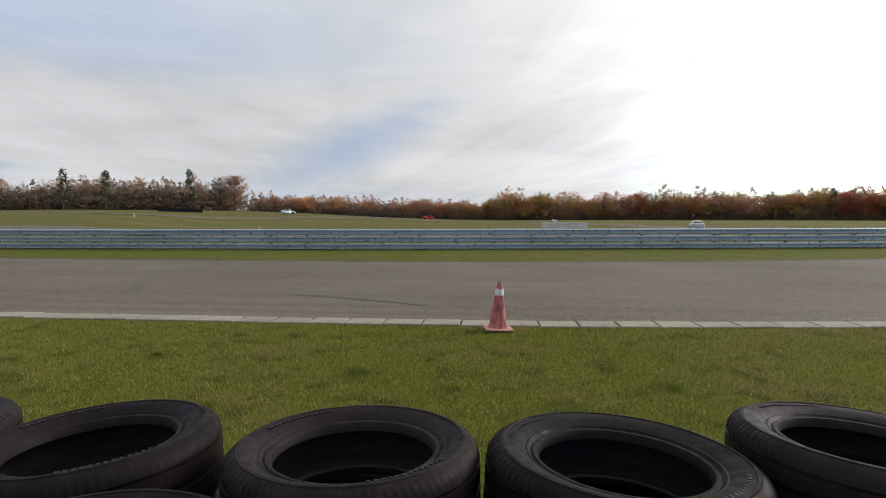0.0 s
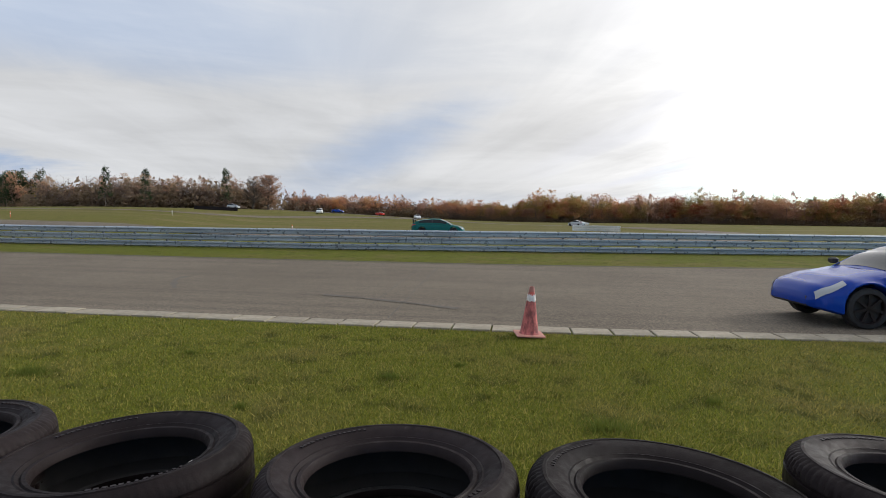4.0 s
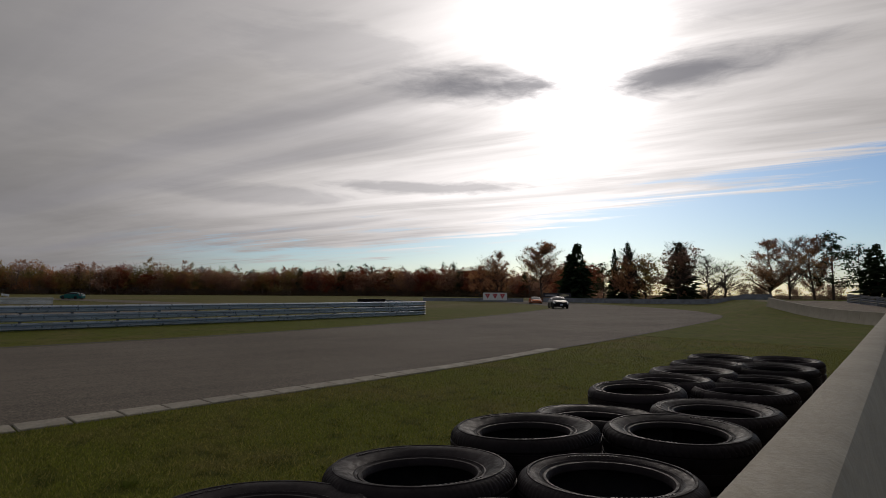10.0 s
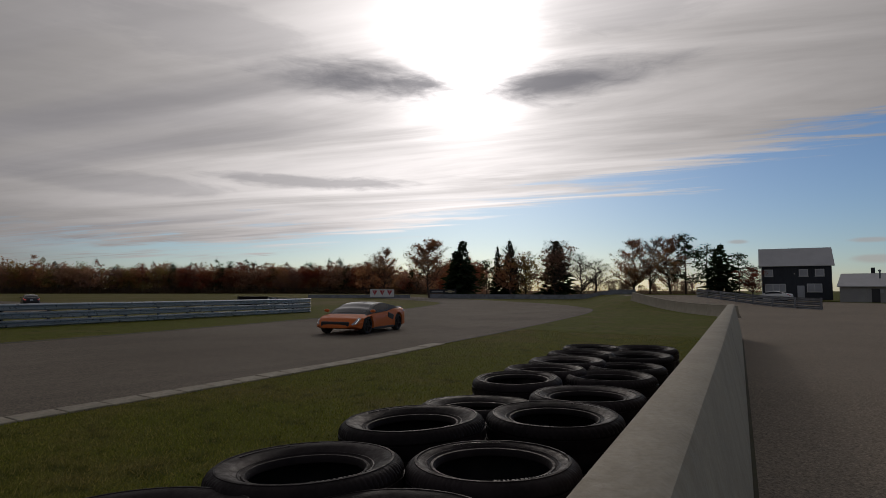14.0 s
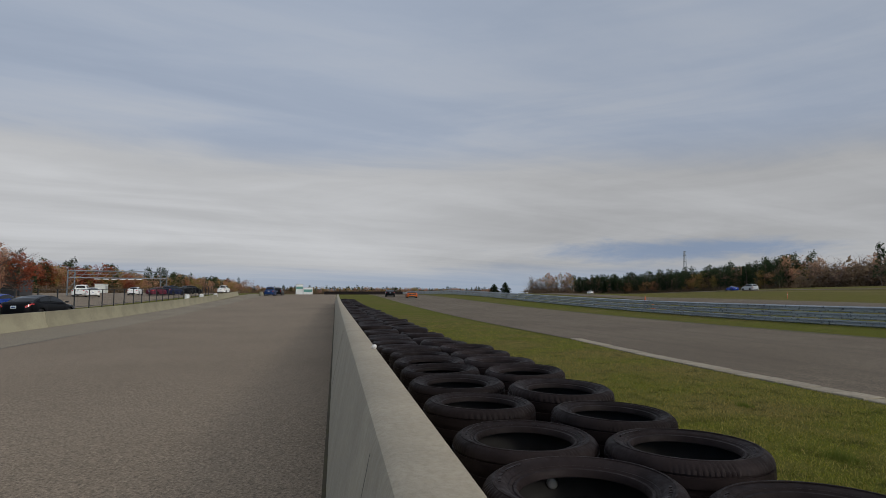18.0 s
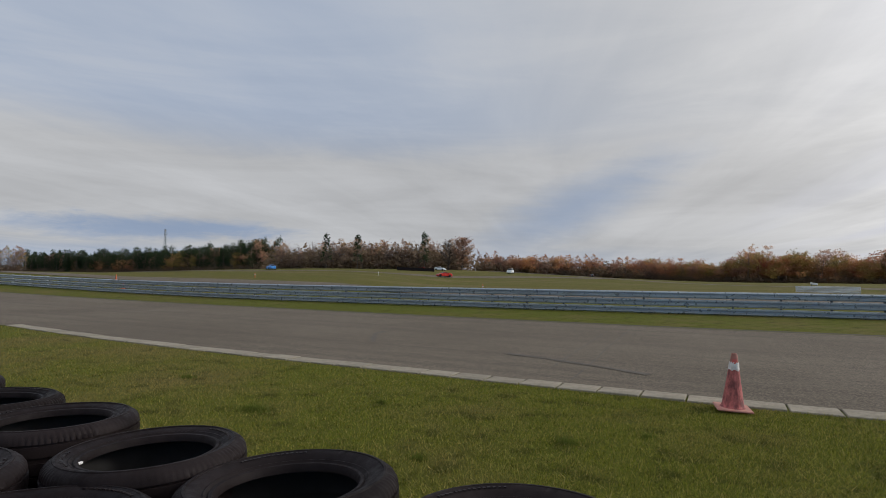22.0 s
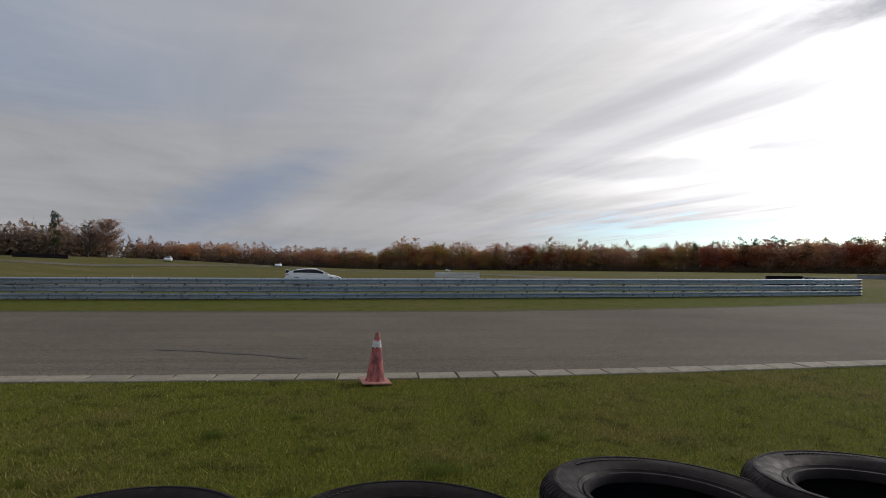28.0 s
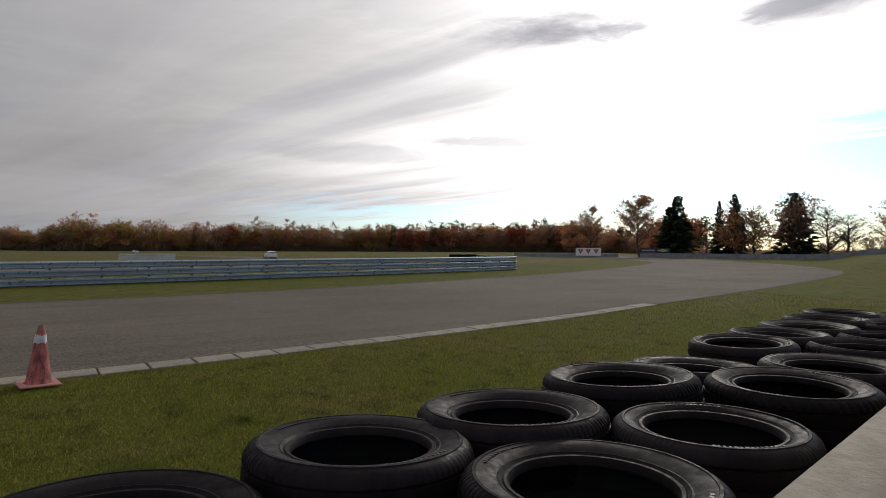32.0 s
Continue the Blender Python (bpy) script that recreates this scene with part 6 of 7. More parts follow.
SHAPES = {
    # length, width, wheelbase, wheel radius, deck line, roof line, windscreen, rear window, side glass, tail drop
    "coupe": dict(L=4.24, W=1.775, base=2.57, r=0.325, front=0.86, deck=[(-2.12, 0.88), (-1.85, 0.97), (-1.1, 0.93), (0.2, 0.90), (0.85, 0.90), (1.55, 0.78), (1.95, 0.66), (2.12, 0.55)],
                  roof=[(-1.78, 0.95), (-1.2, 1.12), (-0.75, 1.22), (-0.2, 1.30), (0.15, 1.285), (0.5, 1.16), (1.0, 0.89)], screen=(0.24, 0.92), rear=(-1.62, -0.72), side=(-1.02, 0.62)),
    "grand": dict(L=4.77, W=1.85, base=2.85, r=0.345, front=0.90, deck=[(-2.38, 0.92), (-2.1, 1.02), (-1.2, 0.98), (0.2, 0.96), (0.95, 0.97), (1.8, 0.87), (2.2, 0.76), (2.38, 0.60)],
                  roof=[(-1.95, 1.01), (-1.3, 1.20), (-0.8, 1.31), (-0.2, 1.385), (0.2, 1.36), (0.6, 1.23), (1.15, 0.96)], screen=(0.28, 1.06), rear=(-1.75, -0.8), side=(-1.15, 0.72)),
    "sedan": dict(L=4.70, W=1.82, base=2.75, r=0.33, front=0.92, deck=[(-2.35, 0.92), (-2.1, 1.06), (-1.3, 1.02), (0.2, 0.97), (0.95, 0.97), (1.8, 0.86), (2.2, 0.74), (2.35, 0.58)],
                  roof=[(-1.85, 1.05), (-1.3, 1.28), (-0.8, 1.40), (-0.2, 1.44), (0.25, 1.41), (0.65, 1.25), (1.2, 0.96)], screen=(0.33, 1.1), rear=(-1.72, -0.92), side=(-1.3, 0.78)),
    "hatch": dict(L=4.56, W=1.88, base=2.70, r=0.335, front=0.93, deck=[(-2.28, 0.80), (-2.12, 1.02), (-1.3, 1.02), (0.2, 0.96), (0.98, 0.96), (1.75, 0.84), (2.12, 0.72), (2.28, 0.56)],
                  roof=[(-2.15, 1.04), (-1.75, 1.24), (-1.2, 1.36), (-0.4, 1.435), (0.2, 1.42), (0.65, 1.25), (1.25, 0.95)], screen=(0.3, 1.12), rear=(-2.02, -1.35), side=(-1.55, 0.8)),
    "super": dict(L=4.54, W=1.93, base=2.67, r=0.345, front=1.05, deck=[(-2.27, 0.82), (-2.0, 0.93), (-1.2, 0.96), (-0.2, 0.84), (0.75, 0.80), (1.4, 0.74), (1.95, 0.62), (2.27, 0.42)],
                  roof=[(-1.7, 0.95), (-1.0, 1.09), (-0.4, 1.185), (0.05, 1.195), (0.4, 1.14), (0.9, 0.97), (1.4, 0.75)], screen=(0.15, 1.28), rear=(-1.35, -0.6), side=(-0.55, 0.7)),
    "suv": dict(L=4.65, W=1.86, base=2.70, r=0.36, front=0.92, deck=[(-2.32, 0.95), (-2.2, 1.10), (-1.3, 1.10), (0.2, 1.05), (0.95, 1.06), (1.8, 1.0), (2.2, 0.86), (2.32, 0.66)],
                roof=[(-2.25, 1.12), (-2.0, 1.52), (-1.5, 1.68), (-0.4, 1.72), (0.3, 1.69), (0.7, 1.48), (1.2, 1.06)], screen=(0.36, 1.1), rear=(-2.2, -1.85), side=(-1.9, 0.8)),
    "pickup": dict(L=5.6, W=1.98, base=3.5, r=0.40, front=1.0, deck=[(-2.8, 1.08), (-2.6, 1.12), (-0.95, 1.12), (0.2, 1.10), (1.25, 1.12), (2.2, 1.05), (2.65, 0.95), (2.8, 0.72)],
                   roof=[(-1.0, 1.13), (-0.85, 1.72), (-0.3, 1.86), (0.4, 1.88), (0.75, 1.82), (1.0, 1.62), (1.5, 1.12)], screen=(0.8, 1.42), rear=(-0.98, -0.86), side=(-0.75, 1.0)),
}


def make_car(shape, colour, label, m=None, wing="", lit=False, braking=False, alloy=False, name="car", category="car", roof_black=False, group=""):
    k = SHAPES[shape]
    L, W, r = k["L"], k["W"], k["r"]
    axles = (k["base"] / 2 + 0.06, -k["base"] / 2 + 0.06)
    car = thing(name, label, category, m, group)
    coat = PAINT[colour]

    def half(x):
        t = abs(x) / (L / 2)
        near_end = max(0.0, 1 - (L / 2 - abs(x)) / 0.34)
        return W / 2 * (1 - 0.09 * max(0.0, t - 0.5) ** 2 / 0.25 - 0.26 * near_end ** 2.6)

    def low(x):
        z = 0.20 + (0.10 * ease(L / 2 - 0.5, L / 2, abs(x)))
        for a in axles:
            d = abs(x - a)
            R = r + 0.045
            if d < R:
                z = max(z, r + math.sqrt(R * R - d * d))
        return z

    xs = sorted({*np.round(np.linspace(-L / 2, L / 2, 46), 3), *(round(a + s * (r + 0.045) * c, 3) for a in axles for s in (-1, 1) for c in (1.0, 0.995, 0.96, 0.85, 0.6)),
                 *(round(s * (L / 2 - e), 3) for s in (-1, 1) for e in (0.015, 0.03, 0.06, 0.14, 0.2, 0.26))})

    def flank(x):
        """The side of the body from sill to bonnet, as (half width, height)."""
        end = max(0.0, 1 - (L / 2 - abs(x)) / 0.10) ** 2
        w, zt, zb = half(x) - 0.05 * end, curve_at(k["deck"], x) - 0.05 * end, low(x) + 0.04 * end
        zb = min(zb, zt - 0.10)
        mid = max(zb + 0.02, 0.45 * zt + 0.18)
        flare = 0.02 if any(abs(x - a) < r + 0.12 for a in axles) else 0.0
        side = [(w * 0.93, zb), (w + flare, zb + 0.03), (w + flare, max(mid, zb + 0.05)), (w * 0.985, max(zt - 0.16, zb + 0.06)), (w * 0.93, zt - 0.05), (w * 0.80, zt), (w * 0.4, zt + 0.018)]
        return side

    rings = [[(x, a, z) for a, z in flank(x)] + [(x, -a, z) for a, z in reversed(flank(x))] for x in xs]
    part("body", Geo().rings(rings), coat, car, smooth=True)

    def lens(name_, xa, xb, v, s, mat, lab, lift=0.009):
        """A lamp glass that follows the body's side and corner; v gives its lower and upper edge at both ends."""
        g, grid = Geo(), []
        for i in range(9):
            f = i / 8
            x = xa + (xb - xa) * f
            side, nx = flank(x), flank(x + (0.02 if xb < xa else -0.02))
            line = []
            for j in range(5):
                u = (v[0] + (v[2] - v[0]) * f) * (1 - j / 4) + (v[1] + (v[3] - v[1]) * f) * j / 4
                i0 = min(5, int(u))
                y, z = (side[i0][c] + (side[i0 + 1][c] - side[i0][c]) * (u - i0) for c in (0, 1))
                line.append((x + (lift if xa > 0 else -lift) * 0.6, s * (y + lift), z + lift * 0.5))
            grid.append(line)
        g.rings(grid, cap=False, loop=False)
        part(name_, g, mat, car, lab, smooth="all")

    def skin(x, u, lift=0.0):
        zt, zr, w = curve_at(k["deck"], x), curve_at(k["roof"], x), half(x)
        zr = max(zr, zt)
        hgt = zr - zt
        inset = 0.20 * W / 2 * min(1.0, hgt / 0.42)
        wb, wr = w * 0.90, w * 0.90 - inset
        if u < 0.6:
            t = u / 0.6
            y, z = wb + (wr - wb) * (t ** 1.25), zt - 0.02 + (hgt - 0.02) * t
            return Vector((x, y + lift, z + lift * 0.35))
        t = (u - 0.6) / 0.4
        return Vector((x, wr * (1 - t) + lift * 0.4 * (1 - t), zr - 0.04 + 0.055 * math.sin(t * math.pi / 2) + lift))

    x0, x1 = k["roof"][0][0], k["roof"][-1][0]
    cab = Geo()
    rows = []
    us = [0, 0.15, 0.3, 0.45, 0.56, 0.6, 0.66, 0.75, 0.87, 1.0]
    for x in np.linspace(x0, x1, 40):
        ring = [skin(x, u) for u in us]
        rows.append(ring + [Vector((p.x, -p.y, p.z)) for p in reversed(ring[:-1])])
    cab.rings(rows, cap=False, loop=False)
    part("cabin", cab, TRIM if roof_black else coat, car, smooth=True)

    def pane(name_, xa, xb, ua, ub, mirror, mat, lab, nx=14, nu=6, lift=0.006):
        g = Geo()
        grid = []
        for i in range(nx + 1):
            x = xa + (xb - xa) * i / nx
            line = [skin(x, ua + (ub - ua) * j / nu, lift) for j in range(nu + 1)]
            if mirror == 2:
                line = line + [Vector((p.x, -p.y, p.z)) for p in reversed(line[:-1])]
            elif mirror == -1:
                line = [Vector((p.x, -p.y, p.z)) for p in line]
            grid.append(line)
        g.rings(grid, cap=False, loop=False)
        part(name_, g, mat, car, lab, smooth="all")

    pane("windscreen", k["screen"][0], k["screen"][1], 0.64, 1.0, 2, SCREEN, "dark windscreen")
    pane("rear_window", k["rear"][0], k["rear"][1], 0.66, 1.0, 2, CLEAR if colour == "blue" and shape == "coupe" else GLASS, "rear window")
    for s in (1, -1):
        pane("side_window", k["side"][0], k["side"][1], 0.16, 0.55, s, GLASS, "tinted side window")
        if shape not in ("coupe", "grand", "super", "pickup"):
            xm = k["side"][0] + (k["side"][1] - k["side"][0]) * 0.48
            pane("door_pillar", xm - 0.05, xm + 0.05, 0.14, 0.57, s, TRIM, "", 3, 6, 0.010)
    # lamps, mouth, plate, mirrors, sills
    nose, tail = L / 2, -L / 2
    fz, rz = curve_at(k["deck"], nose - 0.28), curve_at(k["deck"], tail + 0.1)
    for s in (1, -1):
        lens("headlight", nose - 0.07, nose - 0.46, (3.05, 4.2, 3.9, 4.9), s, LAMP_CLEAR, "clear headlight")
        if lit:
            lens("headlight_beam", nose - 0.14, nose - 0.34, (3.5, 3.72, 4.05, 4.25), s, LAMP_LIT, "lit headlight strip", 0.014)
        lens("taillight", tail + 0.03, tail + 0.42, (2.85, 3.75, 3.15, 3.6), s, LAMP_RED_ON if braking else LAMP_RED, "red tail light")
        g = Geo().box((0.12, 0.20, 0.11), (k["screen"][1] - 0.12, s * (W / 2 + 0.06), curve_at(k["deck"], 0.7) + 0.07), bevel=0.03)
        part("wing_mirror", g, TRIM if colour in ("blue", "black") else coat, car)
        g = Geo().box((k["base"] - 2 * r - 0.12, 0.08, 0.10), (0.06, s * (W / 2 - 0.03), 0.21), bevel=0.02)
        part("sill", g, TRIM, car, "black sill")
        g = Geo().box((0.17, 0.025, 0.03), (k["side"][0] + 0.42, s * (half(0) * 0.985 + 0.008), curve_at(k["deck"], 0) - 0.16), bevel=0.008)
        part("door_handle", g, coat, car)
    part("grille", Geo().box((0.10, W * 0.62, 0.20), (nose - 0.055, 0, 0.40), bevel=0.03), TRIM, car, "black grille opening")
    part("rear_diffuser", Geo().box((0.13, W * 0.56, 0.15), (tail + 0.05, 0, 0.315), bevel=0.03), TRIM, car, "black rear diffuser")
    plate = part("number_plate", Geo().box((0.02, 0.31, 0.155), (tail + 0.005, 0, rz - 0.20), bevel=0.006), PLATE, car, "pale number plate")
    part("plate_mark", Geo().box((0.006, 0.24, 0.07), (tail - 0.008, 0, rz - 0.205)), PLATE_INK, plate, "dark bar")
    if colour == "black":
        front = part("front_plate", Geo().box((0.02, 0.31, 0.155), (nose - 0.003, 0.0, 0.46), bevel=0.006), PLATE, car, "pale number plate")
        part("plate_mark", Geo().box((0.006, 0.24, 0.07), (nose + 0.010, 0, 0.455)), PLATE_INK, front, "dark bar")
    for s in (1, -1):
        part("exhaust", Geo().lathe([(0.045, 0), (0.05, 0.0), (0.05, 0.14), (0.036, 0.14), (0.034, 0.02)], 12, at=(tail + 0.10, s * W * 0.30, 0.27), turn=pose(0, 0, 0, 0, -90, 0)), CHROME, car, "round exhaust tip")
    # wheels
    for a in axles:
        for s in (1, -1):
            wheel = part("wheel", Geo().lathe([(r - 0.085, -0.105), (r - 0.08, -0.115), (r - 0.02, -0.105), (r, -0.08), (r, 0.08), (r - 0.02, 0.105), (r - 0.08, 0.115), (r - 0.085, 0.105)], 28, closed=True, turn=pose(0, 0, 0, 90, 0, 0)), WHEEL_RUBBER, car, smooth=True)
            wheel.matrix_basis = Matrix.Translation((a, s * (W / 2 - 0.115), r))
            face = Geo()
            for j in range(7):
                ang = 2 * math.pi * j / 7
                face.box((0.042, 0.022, r - 0.10), (0, 0, 0), Matrix.Rotation(ang, 4, "Y") @ Matrix.Translation((0, s * 0.098, (r - 0.10) / 2)))
            face.lathe([(r - 0.105, 0.03), (r - 0.10, 0.095), (r - 0.088, 0.118), (r - 0.075, 0.118), (r - 0.072, 0.10)], 28, cap=False, turn=pose(0, 0, 0, -90 * s, 0, 0))
            part("rim", face, RIM_ALLOY if alloy else RIM_DARK, wheel)
            part("brake_disc", Geo().lathe([(0.05, 0.05), (r - 0.10, 0.05), (r - 0.10, 0.04), (0.05, 0.04)], 20, cap=True, turn=pose(0, 0, 0, -90 * s, 0, 0)), TRIM, wheel)
    if wing == "lip":
        z = curve_at(k["deck"], tail + 0.2)
        part("spoiler", Geo().box((0.11, W * 0.84, 0.018), (tail + 0.16, 0, z + 0.055), pose(0, 0, 0, 0, 9, 0), bevel=0.006), TRIM, car, "thin black lip spoiler")
        for s in (1, -1):
            part("spoiler_end", Geo().box((0.15, 0.02, 0.07), (tail + 0.17, s * W * 0.42, z + 0.03), bevel=0.006), TRIM, car)
        part("roof_fin", Geo().add([(-0.42, 0.03, 1.30), (-0.42, -0.03, 1.30), (-0.58, 0.0, 1.375), (-0.66, 0.03, 1.27), (-0.66, -0.03, 1.27)], [(0, 2, 1), (0, 3, 2), (1, 2, 4), (2, 3, 4), (0, 1, 4, 3)]), coat, car)
    elif wing == "tall":
        z = curve_at(k["deck"], tail + 0.3)
        part("rear_wing", Geo().box((0.30, W * 0.92, 0.03), (tail + 0.12, 0, z + 0.34), pose(0, 0, 0, 0, 9, 0), bevel=0.012), TRIM, car, "black rear wing")
        for s in (1, -1):
            part("wing_strut", Geo().box((0.12, 0.03, 0.36), (tail + 0.18, s * W * 0.30, z + 0.17), bevel=0.008), TRIM, car)
    elif wing == "roof":
        part("rear_wing", Geo().box((0.26, W * 0.74, 0.03), (tail + 0.22, 0, 1.28), pose(0, 0, 0, 0, 6, 0), bevel=0.012), coat, car)
        for s in (1, -1):
            part("wing_strut", Geo().box((0.20, 0.03, 0.26), (tail + 0.24, s * W * 0.36, 1.15), bevel=0.008), TRIM, car)
    if shape == "super":
        part("rear_panel", Geo().box((0.10, W * 0.70, 0.24), (tail + 0.045, 0, rz - 0.17), bevel=0.03), TRIM, car, "black rear panel")
        part("rear_wing", Geo().box((0.24, W * 0.74, 0.04), (tail + 0.18, 0, rz + 0.09), pose(0, 0, 0, 0, 8, 0), bevel=0.015), TRIM, car, "low black rear wing")
        for s in (1, -1):
            part("side_intake", Geo().box((0.5, 0.05, 0.22), (-0.55, s * (W / 2 - 0.012), 0.62), pose(0, 0, 0, 0, -14, 0), bevel=0.02), TRIM, car, "black air intake")
    if shape == "pickup":
        part("cargo_bed", Geo().box((1.55, W * 0.74, 0.05), (tail + 0.98, 0, 1.135)), TRIM, car, "dark open load bed")
    return car


BLUE = make_car("coupe", "blue", "bright blue sports coupe with black wheels on the track", wing="lip")
BLACK = make_car("grand", "black", "glossy black two-door coupe with lit headlights on the track", lit=True)
ORANGE = make_car("super", "orange", "orange mid-engined sports car with lit headlights on the track", lit=True, wing="", roof_black=True)
SEDAN = make_car("sedan", "grey", "dark grey sedan with lit tail lights on the infield track", braking=True, lit=True)
TEAL = make_car("hatch", "teal", "teal racing hatchback with a tall black wing", wing="tall")
CIVIC = make_car("hatch", "white", "white hatchback with a roof wing on the infield track", wing="roof")
WHITE_A = make_car("sedan", "white", "white sedan driving over the far hill")
WHITE_B = make_car("coupe", "white", "white coupe rounding the far hairpin", lit=True)
WHITE_C = make_car("hatch", "white", "white hatchback far along the hill track")
RED_A = make_car("coupe", "red", "red coupe driving over the far hill", wing="lip")
RED_C = make_car("sedan", "red", "red sedan far beyond the bend")
BLUE_A = make_car("coupe", "blue", "blue coupe rounding the far hairpin")
BLUE_B = make_car("hatch", "sky", "light blue hatchback driving over the far hill")
GREY_A = make_car("suv", "silver", "silver grey crossover on the hill track")
DARK_A = make_car("sedan", "silver", "silver sedan leaving along the infield track")


def on_land(x, y, heading, dz=0.05):
    return pose(x, y, height(x, y) + dz, 0, 0, heading)


def at_bearing(az, d, heading, dz=0.0):
    return on_land(-math.sin(radians(az)) * d, math.cos(radians(az)) * d, heading, dz)


parked = "cars parked behind the apron"
make_car("sedan", "black", "black sedan parked behind the concrete barrier", on_land(-38.6, -16.5, 172, 0.0), group=parked)
make_car("coupe", "blue", "blue coupe parked beyond the fence", on_land(-43.1, -21.0, 176, 0.0), group=parked)
make_car("pickup", "white", "white pickup truck parked on the lot", at_bearing(110.4, 108, 190), group=parked, name="pickup_truck", category="truck")
make_car("hatch", "white", "white hatchback parked on the lot", at_bearing(109.6, 103, 200), group=parked)
make_car("sedan", "white", "white sedan parked on the lot", at_bearing(106.4, 116, 184), group=parked)
make_car("sedan", "maroon", "dark red sedan parked on the lot", at_bearing(104.5, 112, 150), group=parked)
make_car("suv", "navy", "dark blue crossover parked on the lot", at_bearing(103.4, 114, 160), group=parked)
make_car("sedan", "black", "black sedan parked far down the lot", on_land(-122, -27.5, 150, 0.0), group=parked)
make_car("suv", "black", "black crossover parked far down the lot", on_land(-126, -26.5, 150, 0.0), group=parked)
make_car("pickup", "white", "white pickup truck parked at the far end of the lot", at_bearing(99.1, 150, 176), group=parked, name="pickup_truck", category="truck")
make_car("pickup", "deep", "dark blue pickup truck standing in the pit lane", at_bearing(94.9, 124, 178, 0.012), name="pickup_truck", category="truck")
make_car("suv", "black", "black crossover standing in the pit lane beyond the pickup", at_bearing(94.15, 129, 176, 0.012))
make_car("suv", "white", "white van parked on top of the hill", on_land(-71, 176, -78, 0.0), name="van", category="van")
make_car("sedan", "white", "white sedan parked before the dark house", on_land(91.4, 10.6, 80, 0.0))

# ---- grass between the tyres and the kerb ----
def kerb_y(x):
    for a, b in zip(KERB_LINE, KERB_LINE[1:]):
        if a.x <= x <= b.x:
            return a.y + (b.y - a.y) * (x - a.x) / max(1e-6, b.x - a.x)
    return 9.0 if x < 0 else 10.9 + (x - 15.2) * 0.17


def blade_field(name, label, spots, tall, wide, lean, mat, seed):
    """Many narrow blades, one triangle each, standing on the given spots."""
    gen = np.random.default_rng(seed)
    count = len(spots)
    a = gen.uniform(0, 2 * np.pi, count)
    h = gen.uniform(*tall, count)
    w = gen.uniform(*wide, count)
    tilt = gen.normal(0, lean, count) * h
    side = np.stack([np.cos(a), np.sin(a), np.zeros(count)], 1)
    out = np.stack([-np.sin(a), np.cos(a), np.zeros(count)], 1)
    root = np.concatenate([spots, np.zeros((count, 1))], 1)
    tip = root + out * tilt[:, None] + side * (gen.normal(0, lean * 0.6, count) * h)[:, None]
    tip[:, 2] = h
    tris = np.stack([root - side * w[:, None], root + side * w[:, None], tip], 1).astype(np.float32)
    ob = tri_object(name, tris, mat)
    tagged(ob, label, "grass", kind="stuff")
    return ob


def lawn_spots(count, seed, spread):
    """Spots over the whole lawn, thinning out evenly with the way along the wall."""
    gen = np.random.default_rng(seed)
    xs = gen.laplace(0.0, spread, count)
    xs = xs[(xs > -40) & (xs < 22.3)]
    lo = np.array([wall_y(x) + 0.55 for x in xs])
    hi = np.array([kerb_y(x) - 0.02 for x in xs])
    return np.stack([xs, lo + (hi - lo) * gen.uniform(0, 1, len(xs)) ** 1.15], 1)


blade_field("lawn", "short mown grass, green with dry yellow blades", lawn_spots(430000, 1, 6.0), (0.012, 0.038), (0.0020, 0.0042), 0.85, BLADES, 5)
blade_field("lawn", "short mown grass farther along the tyre wall", lawn_spots(90000, 3, 22.0), (0.025, 0.06), (0.004, 0.007), 0.7, BLADES, 6)
tuft_rng = np.random.default_rng(9)
for tx, ty, size in ((-1.57, 5.79, 0.06), (0.52, 4.73, 0.13), (-5.32, 5.17, 0.11), (-0.9, 6.4, 0.035), (1.6, 5.6, 0.04), (-7.9, 6.2, 0.07), (-4.2, 6.3, 0.04), (-2.6, 4.6, 0.035)):
    count = int(420 * size / 0.1)
    spots = tuft_rng.normal(0, size * 0.8, (count, 2)) * np.array([1.3, 0.8])
    ob = blade_field("grass_tuft", "dark green tuft of coarser grass in the lawn", spots, (0.03, 0.05 + size * 0.45), (0.0018, 0.0045), 0.55, WEEDS, int(tx * 100) % 97)
    ob.matrix_basis = Matrix.Translation((tx, ty, 0.0))


# ---- what moves ----
def far(t, az, d):
    return (t, -math.sin(radians(az)) * d, math.cos(radians(az)) * d)


